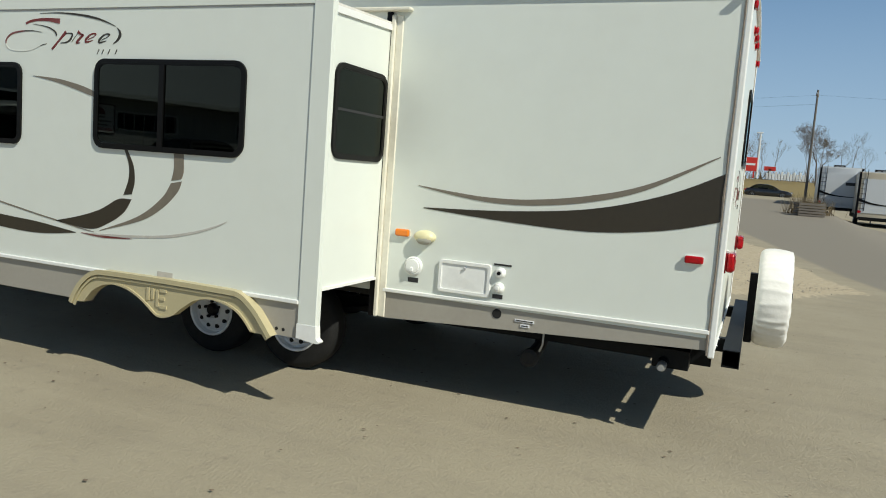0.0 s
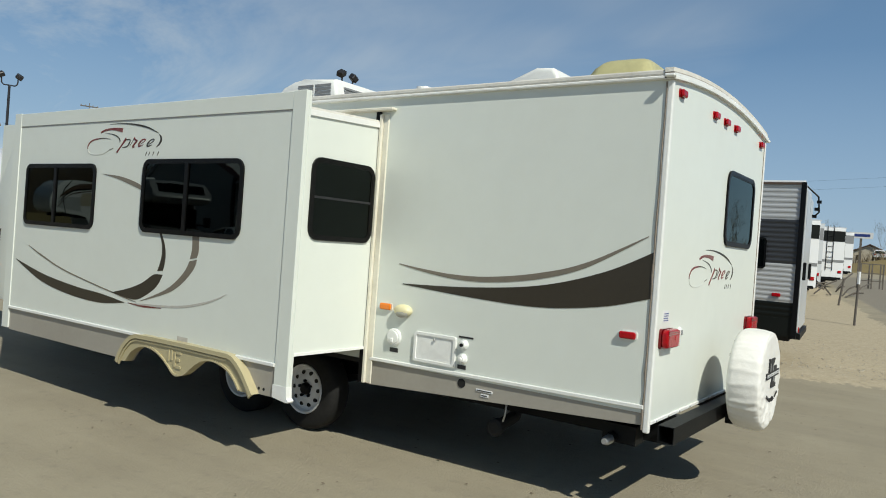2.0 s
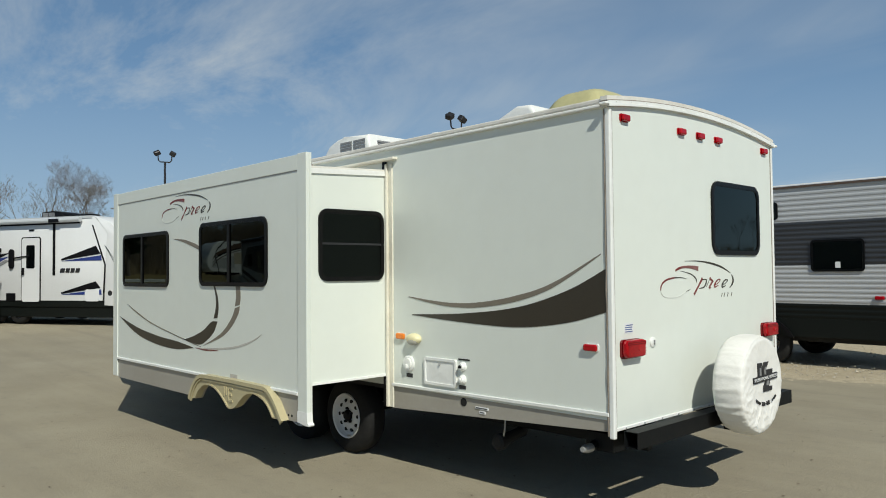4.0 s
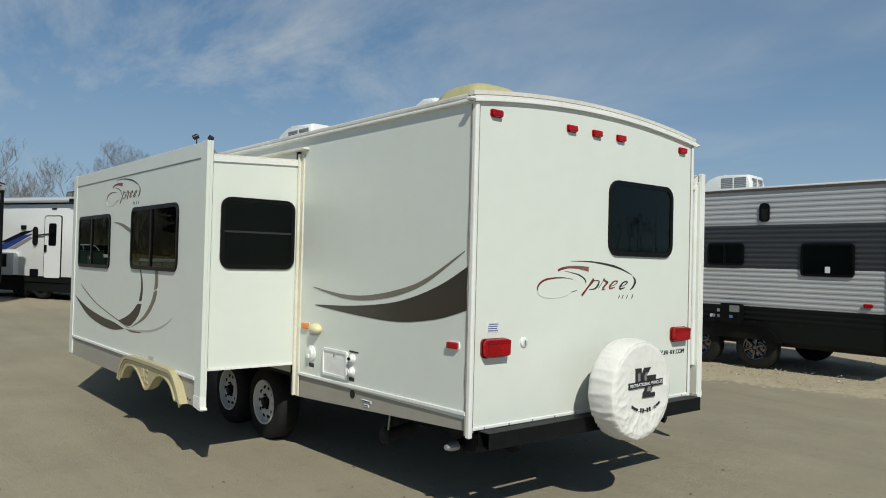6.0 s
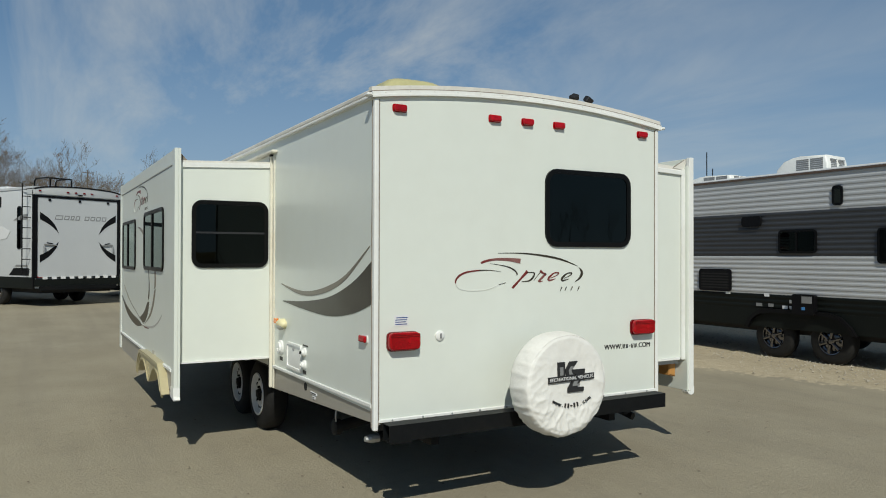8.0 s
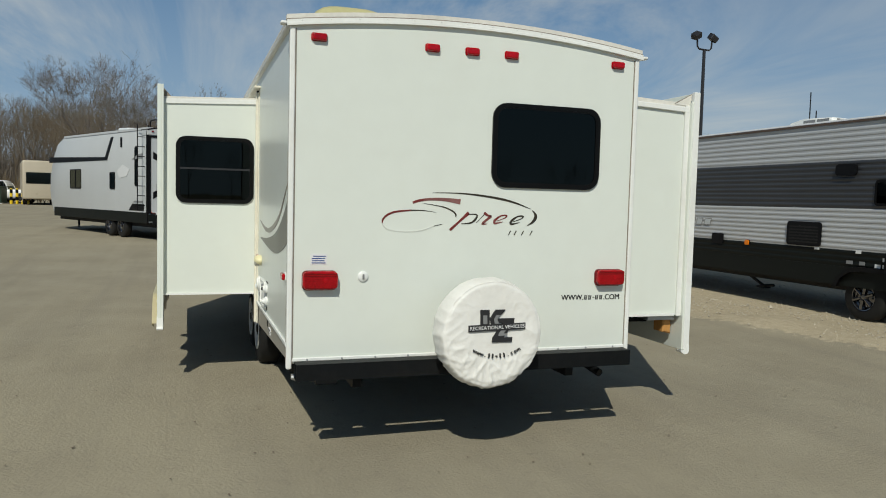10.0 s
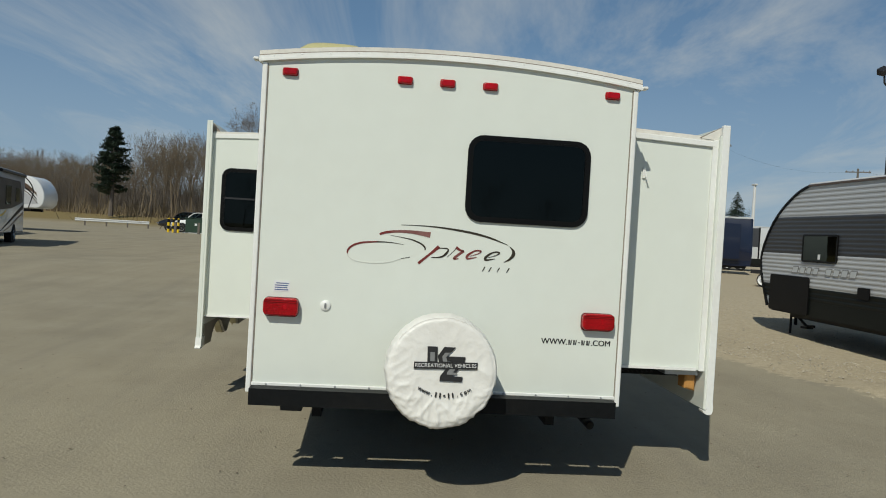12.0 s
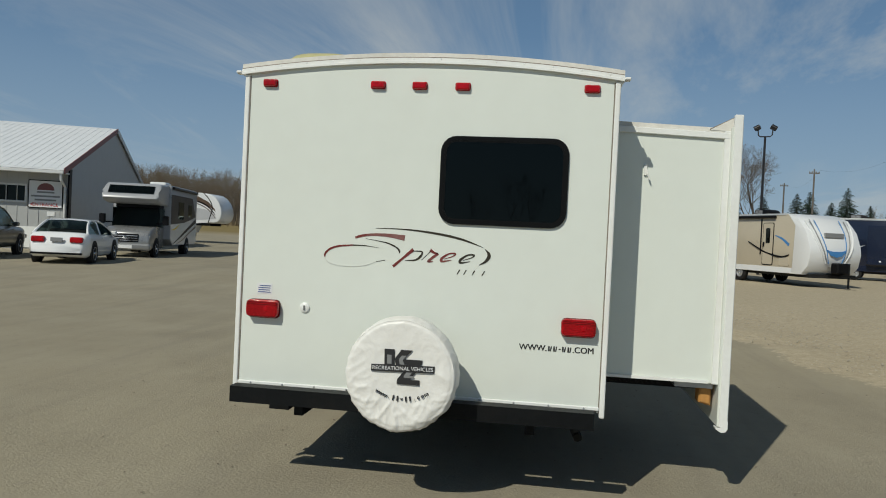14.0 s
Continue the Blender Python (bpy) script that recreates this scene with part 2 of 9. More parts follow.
M = {
    "white": mat("white_fibreglass", (0.715, 0.75, 0.70), 0.32, vary=0.025, scale=1.2, bump=0.03, bscale=3, grime=(0.62, 0.61, 0.54, 0.16)),
    "trimwhite": mat("white_trim", (0.80, 0.81, 0.79), 0.38, vary=0.05, grime=(0.55, 0.5, 0.42, 0.3)),
    "oldtrim": mat("yellowed_trim", (0.76, 0.73, 0.62), 0.45, vary=0.1, grime=(0.45, 0.36, 0.22, 0.4)),
    "roof": mat("rubber_roof", (0.70, 0.68, 0.63), 0.7, vary=0.1, grime=(0.35, 0.33, 0.29, 0.6)),
    "beige": mat("beige_skirt", (0.345, 0.325, 0.285), 0.42, vary=0.05, grime=(0.26, 0.23, 0.19, 0.45)),
    "fender": mat("cream_plastic", (0.47, 0.415, 0.255), 0.4, vary=0.06, grime=(0.38, 0.31, 0.18, 0.3)),
    "cream": mat("yellowed_plastic", (0.74, 0.68, 0.42), 0.4, vary=0.06),
    "dome": mat("yellowed_vent", (0.50, 0.47, 0.25), 0.35, vary=0.10),
    "red": mat("red_lens", (0.36, 0.001, 0.006), 0.10, vary=0.5, scale=16, spec=0.4, bump=0.2, bscale=70),
    "darkred": mat("dark_red_lens", (0.16, 0.0008, 0.004), 0.10, vary=0.3, scale=22, spec=0.4),
    "amber": mat("amber_lens", (0.85, 0.22, 0.01), 0.2, vary=0.1, coat=0.3),
    "decal_dark": mat("dark_brown_vinyl", (0.034, 0.027, 0.017), 0.35, vary=0.12),
    "decal_tan": mat("taupe_vinyl", (0.19, 0.165, 0.13), 0.35, vary=0.12),
    "decal_red": mat("maroon_vinyl", (0.16, 0.022, 0.02), 0.4, vary=0.25, scale=20, grime=(0.6, 0.55, 0.5, 0.35)),
    "decal_fade": mat("faded_grey_vinyl", (0.50, 0.48, 0.44), 0.45, vary=0.15, grime=(0.72, 0.72, 0.68, 0.7)),
    "black": mat("black_plastic", (0.005, 0.005, 0.006), 0.45, vary=0.2, spec=0.16),
    "blacksteel": mat("black_painted_steel", (0.006, 0.007, 0.008), 0.5, vary=0.25, bump=0.1, spec=0.15, grime=(0.025, 0.020, 0.016, 0.3)),
    "under": mat("black_underbelly", (0.008, 0.008, 0.008), 0.8, vary=0.3),
    "tyre": mat("tyre_rubber", (0.014, 0.014, 0.014), 0.75, vary=0.25, bump=0.2, spec=0.22, grime=(0.05, 0.046, 0.042, 0.4)),
    "rim": mat("white_steel_rim", (0.72, 0.73, 0.74), 0.35, vary=0.06, grime=(0.35, 0.3, 0.25, 0.3)),
    "chrome": mat("chrome", (0.75, 0.75, 0.76), 0.12, 1.0, vary=0.05),
    "steel": mat("galvanised_steel", (0.42, 0.43, 0.44), 0.45, 0.7, vary=0.15),
    "vinyl": mat("white_vinyl_cover", (0.80, 0.79, 0.76), 0.42, vary=0.04, bump=0.6, bscale=16, grime=(0.58, 0.55, 0.48, 0.35)),
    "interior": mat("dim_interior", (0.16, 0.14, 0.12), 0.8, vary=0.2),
    "paper": mat("paper_label", (0.72, 0.73, 0.74), 0.6, vary=0.05),
    "print": mat("printed_ink", (0.02, 0.02, 0.022), 0.5, vary=0.1),
    "inkblue": mat("blue_ink", (0.05, 0.08, 0.25), 0.5, vary=0.1),
    "wood": mat("timber", (0.45, 0.22, 0.06), 0.7, vary=0.2),
    "glass": glass_mat("tinted_window_glass", (0.030, 0.036, 0.034)),
    "carglass": glass_mat("car_window_glass", (0.25, 0.28, 0.28)),
    "silver_siding": mat("silver_corrugated_siding", (0.47, 0.48, 0.495), 0.4, 0.1, vary=0.06, grime=(0.42, 0.41, 0.39, 0.3)),
    "dark_siding": mat("charcoal_corrugated_siding", (0.045, 0.048, 0.055), 0.36, 0.1, vary=0.12),
    "black_siding": mat("black_corrugated_siding", (0.007, 0.009, 0.008), 0.5, vary=0.15, spec=0.18),
    "vwhite": mat("white_gelcoat", (0.74, 0.75, 0.76), 0.22, vary=0.03, coat=0.3),
    "vgrey": mat("pale_grey_gelcoat", (0.52, 0.54, 0.56), 0.3, vary=0.05),
    "vtan": mat("tan_gelcoat", (0.50, 0.44, 0.34), 0.3, vary=0.05),
    "vbrown": mat("brown_vinyl", (0.10, 0.065, 0.045), 0.35, vary=0.1),
    "vblue": mat("blue_vinyl", (0.02, 0.04, 0.20), 0.3, vary=0.1),
    "navy": mat("navy_gelcoat", (0.004, 0.009, 0.029), 0.25, vary=0.12, coat=0.3),
    "skyblue": mat("light_blue_vinyl", (0.06, 0.22, 0.50), 0.3, vary=0.1),
    "grey": mat("grey_vinyl", (0.22, 0.225, 0.23), 0.4, vary=0.1),
    "carwhite": mat("white_car_paint", (0.78, 0.79, 0.80), 0.2, vary=0.02, coat=0.6),
    "carsilver": mat("silver_car_paint", (0.27, 0.275, 0.28), 0.28, 0.4, vary=0.04, coat=0.5),
    "cartan": mat("olive_car_paint", (0.085, 0.085, 0.072), 0.3, 0.3, vary=0.05, coat=0.5),
    "carblack": mat("black_car_paint", (0.010, 0.010, 0.012), 0.18, vary=0.1, coat=0.6),
    "bark": mat("grey_brown_bark", (0.12, 0.10, 0.085), 0.9, vary=0.3, bump=0.3),
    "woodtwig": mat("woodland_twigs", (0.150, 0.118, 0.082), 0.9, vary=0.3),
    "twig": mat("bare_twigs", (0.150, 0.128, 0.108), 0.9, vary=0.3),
    "needle": mat("dark_fir_needles", (0.018, 0.034, 0.020), 0.75, vary=0.35, rand=0.2),
    "conc": mat("grey_metal_siding", (0.43, 0.45, 0.465), 0.5, vary=0.05, grime=(0.32, 0.32, 0.31, 0.3)),
    "bgrey": mat("pale_grey_board_siding", (0.40, 0.41, 0.41), 0.55, vary=0.08),
    "bwhite": mat("white_board_siding", (0.62, 0.63, 0.63), 0.55, vary=0.06),
    "metalroof": mat("pale_metal_roof", (0.74, 0.76, 0.78), 0.45, 0.0, vary=0.06),
    "maroon": mat("maroon_edge_trim", (0.20, 0.07, 0.07), 0.5, vary=0.1),
    "polewood": mat("weathered_pole", (0.13, 0.115, 0.10), 0.9, vary=0.2),
    "poledark": mat("dark_bronze_pole", (0.028, 0.028, 0.032), 0.45, 0.3, vary=0.15),
    "green_box": mat("dark_green_steel", (0.020, 0.045, 0.030), 0.45, vary=0.1),
    "yellow": mat("yellow_paint", (0.75, 0.52, 0.02), 0.45, vary=0.1),
    "signred": mat("red_paint", (0.55, 0.03, 0.02), 0.45, vary=0.1),
    "wgrey": mat("mid_grey_gelcoat", (0.44, 0.45, 0.47), 0.3, vary=0.05),
    "silverpaint": mat("silver_grey_gelcoat", (0.35, 0.36, 0.38), 0.3, vary=0.06),
    "decal_faint": mat("faint_ghost_vinyl", (0.63, 0.64, 0.60), 0.4, vary=0.08),
    "darkrim": mat("black_chrome_rim", (0.16, 0.16, 0.17), 0.16, 0.95, vary=0.1),
    "vpale": mat("pale_silver_gelcoat", (0.52, 0.54, 0.555), 0.32, vary=0.04),
    "lampgrey": mat("clouded_lamp_lens", (0.36, 0.35, 0.30), 0.3, vary=0.2, scale=20),
    # dirty trim, and the shadow gap painted below the roof strip
    "grime_shadow": mat("dirty_insert_shadow_gap", (0.24, 0.205, 0.17), 0.7, vary=0.35, scale=14),
    "frameblack": mat("black_window_frame", (0.005, 0.005, 0.005), 0.35, vary=0.2, spec=0.16),
    "weed": mat("dry_weeds", (0.17, 0.13, 0.075), 0.9, vary=0.3),
}


def ground_mat():
    """One sheet: worn tan-grey asphalt, pale gravel beds and a dull spring lawn, parted by where they lie."""
    m = bpy.data.materials.new("ground_surfaces")
    m.use_nodes = True
    nt = m.node_tree
    N, L = nt.nodes.new, nt.links.new
    b = nt.nodes["Principled BSDF"]
    b.inputs["Roughness"].default_value = 0.9
    b.inputs["Specular IOR Level"].default_value = 0.25
    tc = N("ShaderNodeTexCoord")
    at = N("ShaderNodeAttribute"); at.attribute_name = "cover"
    sp = N("ShaderNodeSeparateColor")
    L(at.outputs["Color"], sp.inputs[0])

    def noise_tex(s, d=4, r=0.55):
        n = N("ShaderNodeTexNoise"); n.inputs["Scale"].default_value = s; n.inputs["Detail"].default_value = d; n.inputs["Roughness"].default_value = r
        L(tc.outputs["Object"], n.inputs["Vector"])
        return n.outputs["Fac"]

    def ramp(f, a, c, lo=0.0, hi=1.0):
        r = N("ShaderNodeMapRange")
        for i, v in enumerate((a, c, lo, hi)):
            r.inputs[i + 1].default_value = v
        L(f, r.inputs[0])
        return r.outputs[0]

    def mix(f, a, c):
        x = N("ShaderNodeMix"); x.data_type = "RGBA"
        for i, v in ((0, f), (6, a), (7, c)):
            if isinstance(v, tuple):
                x.inputs[i].default_value = (*v, 1)
            elif isinstance(v, (int, float)):
                x.inputs[i].default_value = v
            else:
                L(v, x.inputs[i])
        return x.outputs[2]

    fine, mid, big, wide = noise_tex(190, 3, 0.7), noise_tex(9, 6), noise_tex(0.8, 5), noise_tex(0.13, 4)
    asph = mix(ramp(big, 0.35, 0.68), (0.255, 0.224, 0.165), (0.325, 0.290, 0.216))
    asph = mix(ramp(wide, 0.4, 0.65, 0, 0.6), asph, (0.345, 0.300, 0.212))
    # faint wheel tracks and sweep marks along the lane
    tm, tn = N("ShaderNodeMapping"), N("ShaderNodeTexNoise")
    tm.inputs["Rotation"].default_value = (0, 0, radians(-24)); tm.inputs["Scale"].default_value = (0.10, 1.6, 1.0)
    tn.inputs["Scale"].default_value = 1.3; tn.inputs["Detail"].default_value = 6; tn.inputs["Roughness"].default_value = 0.6
    L(tc.outputs["Object"], tm.inputs[0]); L(tm.outputs[0], tn.inputs["Vector"])
    asph = mix(ramp(tn.outputs["Fac"], 0.50, 0.72, 0, 0.5), asph, (0.215, 0.190, 0.150))
    asph = mix(ramp(tn.outputs["Fac"], 0.46, 0.28, 0, 0.4), asph, (0.375, 0.330, 0.245))
    asph = mix(ramp(mid, 0.56, 0.76, 0, 0.45), asph, (0.19, 0.165, 0.135))
    asph = mix(ramp(fine, 0.3, 0.75, 0.0, 0.35), asph, (0.40, 0.365, 0.28))
    v = N("ShaderNodeTexVoronoi"); v.inputs["Scale"].default_value = 2.3; v.feature = "F1"
    L(tc.outputs["Object"], v.inputs["Vector"])
    asph = mix(ramp(v.outputs["Distance"], 0.0, 0.055, 0.5, 0.0), asph, (0.11, 0.09, 0.07))
    pebble = N("ShaderNodeTexVoronoi"); pebble.inputs["Scale"].default_value = 42
    L(tc.outputs["Object"], pebble.inputs["Vector"])
    grav = mix(ramp(mid, 0.3, 0.7), (0.43, 0.36, 0.245), (0.56, 0.485, 0.35))
    grav = mix(ramp(pebble.outputs["Distance"], 0.15, 0.6, 0.0, 0.4), grav, (0.28, 0.235, 0.175))
    lawn = mix(ramp(mid, 0.3, 0.7), (0.18, 0.145, 0.06), (0.27, 0.205, 0.095))
    edge = N("ShaderNodeMath"); edge.operation = "ADD"
    L(sp.outputs[0], edge.inputs[0]); L(ramp(mid, 0.3, 0.7, -0.22, 0.22), edge.inputs[1])
    patch = mix(ramp(sp.outputs[2], 0.4, 0.6), asph, (0.228, 0.207, 0.172))
    col = mix(ramp(edge.outputs[0], 0.42, 0.58), patch, grav)
    col = mix(ramp(sp.outputs[1], 0.4, 0.6), col, lawn)
    L(col, b.inputs["Base Color"])
    h = N("ShaderNodeMath"); h.operation = "ADD"
    L(fine, h.inputs[0]); L(ramp(pebble.outputs["Distance"], 0, 0.7, 0.8, 0.0), h.inputs[1])
    bp = N("ShaderNodeBump"); bp.inputs["Strength"].default_value = 0.35; bp.inputs["Distance"].default_value = 0.012
    L(h.outputs[0], bp.inputs["Height"]); L(bp.outputs[0], b.inputs["Normal"])
    return m


# ---- building helpers ----
def smooth(a, b, x):
    u = min(1, max(0, (x - a) / (b - a)))
    return u * u * (3 - 2 * u)


def root(name, m=None, label="", category="", group="", kind=""):
    ob = new(name)
    ob.empty_display_size = 0.2
    if m is not None:
        ob.matrix_basis = m
    return tagged(ob, label, category, group, kind)


def part(name, bm, material, parent=None, label="", soft_angle=None):
    me = bpy.data.meshes.new(name)
    bmesh.ops.recalc_face_normals(bm, faces=bm.faces)
    bm.to_mesh(me)
    bm.free()
    me.materials.append(M[material] if isinstance(material, str) else material)
    ob = new(name, me)
    if soft_angle:
        for p in me.polygons:
            p.use_smooth = True
        me.set_sharp_from_angle(angle=radians(soft_angle))
    ob.parent = parent
    if label:
        ob["label"] = label
    return ob


def B():
    return bmesh.new()


def box(bm, x0, x1, y0, y1, z0, z1, bevel=0.0, seg=1):
    r = bmesh.ops.create_cube(bm, size=1, matrix=Matrix.Translation(((x0 + x1) / 2, (y0 + y1) / 2, (z0 + z1) / 2)) @ Matrix.Diagonal((abs(x1 - x0), abs(y1 - y0), abs(z1 - z0), 1)))
    if bevel:
        es = list({e for v in r["verts"] for e in v.link_edges})
        bmesh.ops.bevel(bm, geom=es, offset=bevel, segments=seg, affect="EDGES", profile=0.5)
    return bm


def axis_map(axis):
    """How a flat (u, v) figure with depth w stands in space: 'x' faces along x, and so on."""
    return {"x": lambda u, v, w: (w, u, v), "y": lambda u, v, w: (u, w, v), "z": lambda u, v, w: (u, v, w)}[axis]


def prism(bm, pts, axis, w0, w1, bevel=0.0, seg=2):
    f = axis_map(axis)
    a = [bm.verts.new(f(u, v, w0)) for u, v in pts]
    b = [bm.verts.new(f(u, v, w1)) for u, v in pts]
    n = len(pts)
    caps = [bm.faces.new(a), bm.faces.new(b)]
    for i in range(n):
        bm.faces.new((a[i], a[(i + 1) % n], b[(i + 1) % n], b[i]))
    if bevel:
        es = list({e for c in caps for e in c.edges})
        bmesh.ops.bevel(bm, geom=es, offset=bevel, segments=seg, affect="EDGES", profile=0.5)
    return bm


def rrect(u0, u1, v0, v1, r, n=5):
    out = []
    for cu, cv, a0 in ((u1 - r, v1 - r, 0), (u0 + r, v1 - r, 90), (u0 + r, v0 + r, 180), (u1 - r, v0 + r, 270)):
        for i in range(n + 1):
            a = radians(a0 + 90 * i / n)
            out.append((cu + r * math.cos(a), cv + r * math.sin(a)))
    return out


def ring(bm, outer, inner, axis, w0, w1):
    """A closed frame between two outlines with the same count of points."""
    f = axis_map(axis)
    loops = [[bm.verts.new(f(u, v, w)) for u, v in pts] for pts, w in ((outer, w0), (outer, w1), (inner, w1), (inner, w0))]
    n = len(outer)
    for k in range(4):
        p, q = loops[k], loops[(k + 1) % 4]
        for i in range(n):
            bm.faces.new((p[i], p[(i + 1) % n], q[(i + 1) % n], q[i]))
    return bm


def lathe(bm, profile, axis, centre, n=24, sweep=None):
    """Turns (radius, depth) pairs round an axis through centre; closed ring if the profile ends where it starts."""
    f = axis_map(axis)
    c = Vector(centre)
    rows = []
    for r, w in profile:
        if r < 1e-6:
            rows.append([bm.verts.new(c + Vector(f(0, 0, w)))])
        else:
            rows.append([bm.verts.new(c + Vector(f(r * math.cos(2 * math.pi * i / n), r * math.sin(2 * math.pi * i / n), w))) for i in range(n)])
    for p, q in zip(rows, rows[1:]):
        for i in range(n):
            j = (i + 1) % n
            vs = [p[i % len(p)], p[j % len(p)], q[j % len(q)], q[i % len(q)]]
            vs = list(dict.fromkeys(vs))
            if len(vs) > 2:
                bm.faces.new(vs)
    return bm


def tube(bm, pts, radii, n=8, cap=True):
    pts = [Vector(p) for p in pts]
    if isinstance(radii, (int, float)):
        radii = [radii] * len(pts)
    rows = []
    for i, p in enumerate(pts):
        d = (pts[min(i + 1, len(pts) - 1)] - pts[max(i - 1, 0)]).normalized()
        u = d.orthogonal().normalized() if i == 0 else (u - d * u.dot(d)).normalized()
        v = d.cross(u)
        rows.append([bm.verts.new(p + (u * math.cos(2 * math.pi * k / n) + v * math.sin(2 * math.pi * k / n)) * radii[i]) for k in range(n)])
    for p, q in zip(rows, rows[1:]):
        for k in range(n):
            bm.faces.new((p[k], p[(k + 1) % n], q[(k + 1) % n], q[k]))
    if cap:
        bm.faces.new(rows[0]); bm.faces.new(rows[-1])
    return bm


def holed(bm, u0, u1, v0, v1, holes, axis, w0, w1):
    """A slab with rectangular openings that go through it."""
    us = sorted({u0, u1, *[h[0] for h in holes], *[h[1] for h in holes]})
    vs = sorted({v0, v1, *[h[2] for h in holes], *[h[3] for h in holes]})
    solid = lambda i, j: 0 <= i < len(us) - 1 and 0 <= j < len(vs) - 1 and not any(h[0] <= us[i] and us[i + 1] <= h[1] and h[2] <= vs[j] and vs[j + 1] <= h[3] for h in holes)
    f = axis_map(axis)
    cache = {}

    def vert(i, j, w):
        if (i, j, w) not in cache:
            cache[i, j, w] = bm.verts.new(f(us[i], vs[j], w))
        return cache[i, j, w]
    for i in range(len(us) - 1):
        for j in range(len(vs) - 1):
            if not solid(i, j):
                continue
            for w in (w0, w1):
                bm.faces.new([vert(a, b, w) for a, b in ((i, j), (i + 1, j), (i + 1, j + 1), (i, j + 1))])
            for (di, dj), (a, b) in (((-1, 0), ((i, j), (i, j + 1))), ((1, 0), ((i + 1, j), (i + 1, j + 1))), ((0, -1), ((i, j), (i + 1, j))), ((0, 1), ((i, j + 1), (i + 1, j + 1)))):
                if not solid(i + di, j + dj):
                    bm.faces.new((vert(*a, w0), vert(*b, w0), vert(*b, w1), vert(*a, w1)))
    return bm


def stroke(bm, pts, widths, axis, w0, w1, n=24):
    """A flat brush stroke with changing width along a smooth line through points (u, v)."""
    P = [Vector((u, v, 0)) for u, v in pts]
    line, ws = [], []
    for k in range(n + 1):
        s = k / n * (len(P) - 1)
        i = min(int(s), len(P) - 2)
        t = s - i
        p0, p1, p2, p3 = P[max(i - 1, 0)], P[i], P[i + 1], P[min(i + 2, len(P) - 1)]
        line.append(0.5 * ((2 * p1) + (p2 - p0) * t + (2 * p0 - 5 * p1 + 4 * p2 - p3) * t * t + (3 * p1 - p0 - 3 * p2 + p3) * t ** 3))
        ws.append(widths[i] * (1 - t) + widths[i + 1] * t)
    left, right = [], []
    for k, p in enumerate(line):
        d = (line[min(k + 1, n)] - line[max(k - 1, 0)])
        d = Vector((d.y, -d.x, 0)).normalized() if d.length > 1e-9 else Vector((1, 0, 0))
        h = max(ws[k], 0.0008) / 2
        left.append(p + d * h); right.append(p - d * h)
    f = axis_map(axis)
    A = [[bm.verts.new(f(p.x, p.y, w)) for p in side] for side, w in ((left, w0), (left, w1), (right, w1), (right, w0))]
    for k in range(n):
        for a, b in ((0, 1), (1, 2), (2, 3), (3, 0)):
            bm.faces.new((A[a][k], A[a][k + 1], A[b][k + 1], A[b][k]))
    bm.faces.new([A[i][0] for i in range(4)]); bm.faces.new([A[i][n] for i in range(4)])
    return bm


def ground_z(x, y):
    g = 0.30 * smooth(-7, -19, x) + 0.004 * max(0, min(60, -x - 20))
    g += 1.25 * smooth(-80, -92, x) * smooth(10, 0, y)
    dip = 1 - 0.75 * smooth(3.2, 6.0, x) * (1 - smooth(58, 80, y))
    g += (min(1.4, 0.030 * max(0, y - 13)) * dip + min(2.9, 0.085 * max(0, y - 86))) * smooth(-22, -8, x)
    return g


def catmull(pts, n=8):
    P = [Vector((u, v)) for u, v in pts]
    out = []
    for i in range(len(P) - 1):
        p0, p1, p2, p3 = P[max(i - 1, 0)], P[i], P[i + 1], P[min(i + 2, len(P) - 1)]
        for k in range(n):
            t = k / n
            q = 0.5 * ((2 * p1) + (p2 - p0) * t + (2 * p0 - 5 * p1 + 4 * p2 - p3) * t * t + (3 * p1 - p0 - 3 * p2 + p3) * t ** 3)
            out.append((q.x, q.y))
    out.append((P[-1].x, P[-1].y))
    return out


def band_between(bm, top, bottom, axis, w0, w1):
    """A flat decal between an upper and a lower line with as many points each."""
    f = axis_map(axis)
    rows = [[bm.verts.new(f(u, v, w)) for u, v in pts] for pts, w in ((top, w0), (top, w1), (bottom, w1), (bottom, w0))]
    for k in range(4):
        p, q = rows[k], rows[(k + 1) % 4]
        for i in range(len(p) - 1):
            bm.faces.new((p[i], p[i + 1], q[i + 1], q[i]))
    for i in (0, -1):
        bm.faces.new([r[i] for r in rows])
    return bm


def lettering(name, words, height, material, parent, m, extrude=0.001, label="", bold=0.0):
    cu = bpy.data.curves.new(name, "FONT")
    cu.body, cu.size, cu.align_x, cu.align_y, cu.extrude = words, height, "CENTER", "CENTER", extrude
    cu.offset = bold
    tmp = bpy.data.objects.new(name + "_tmp", cu)
    scene.collection.objects.link(tmp)
    bpy.context.view_layer.update()
    me = bpy.data.meshes.new_from_object(tmp.evaluated_get(bpy.context.evaluated_depsgraph_get()))
    bpy.data.objects.remove(tmp)
    me.materials.clear()
    me.materials.append(M[material])
    ob = new(name, me)
    ob.parent = parent
    ob.matrix_basis = m
    if label:
        ob["label"] = label
    return ob


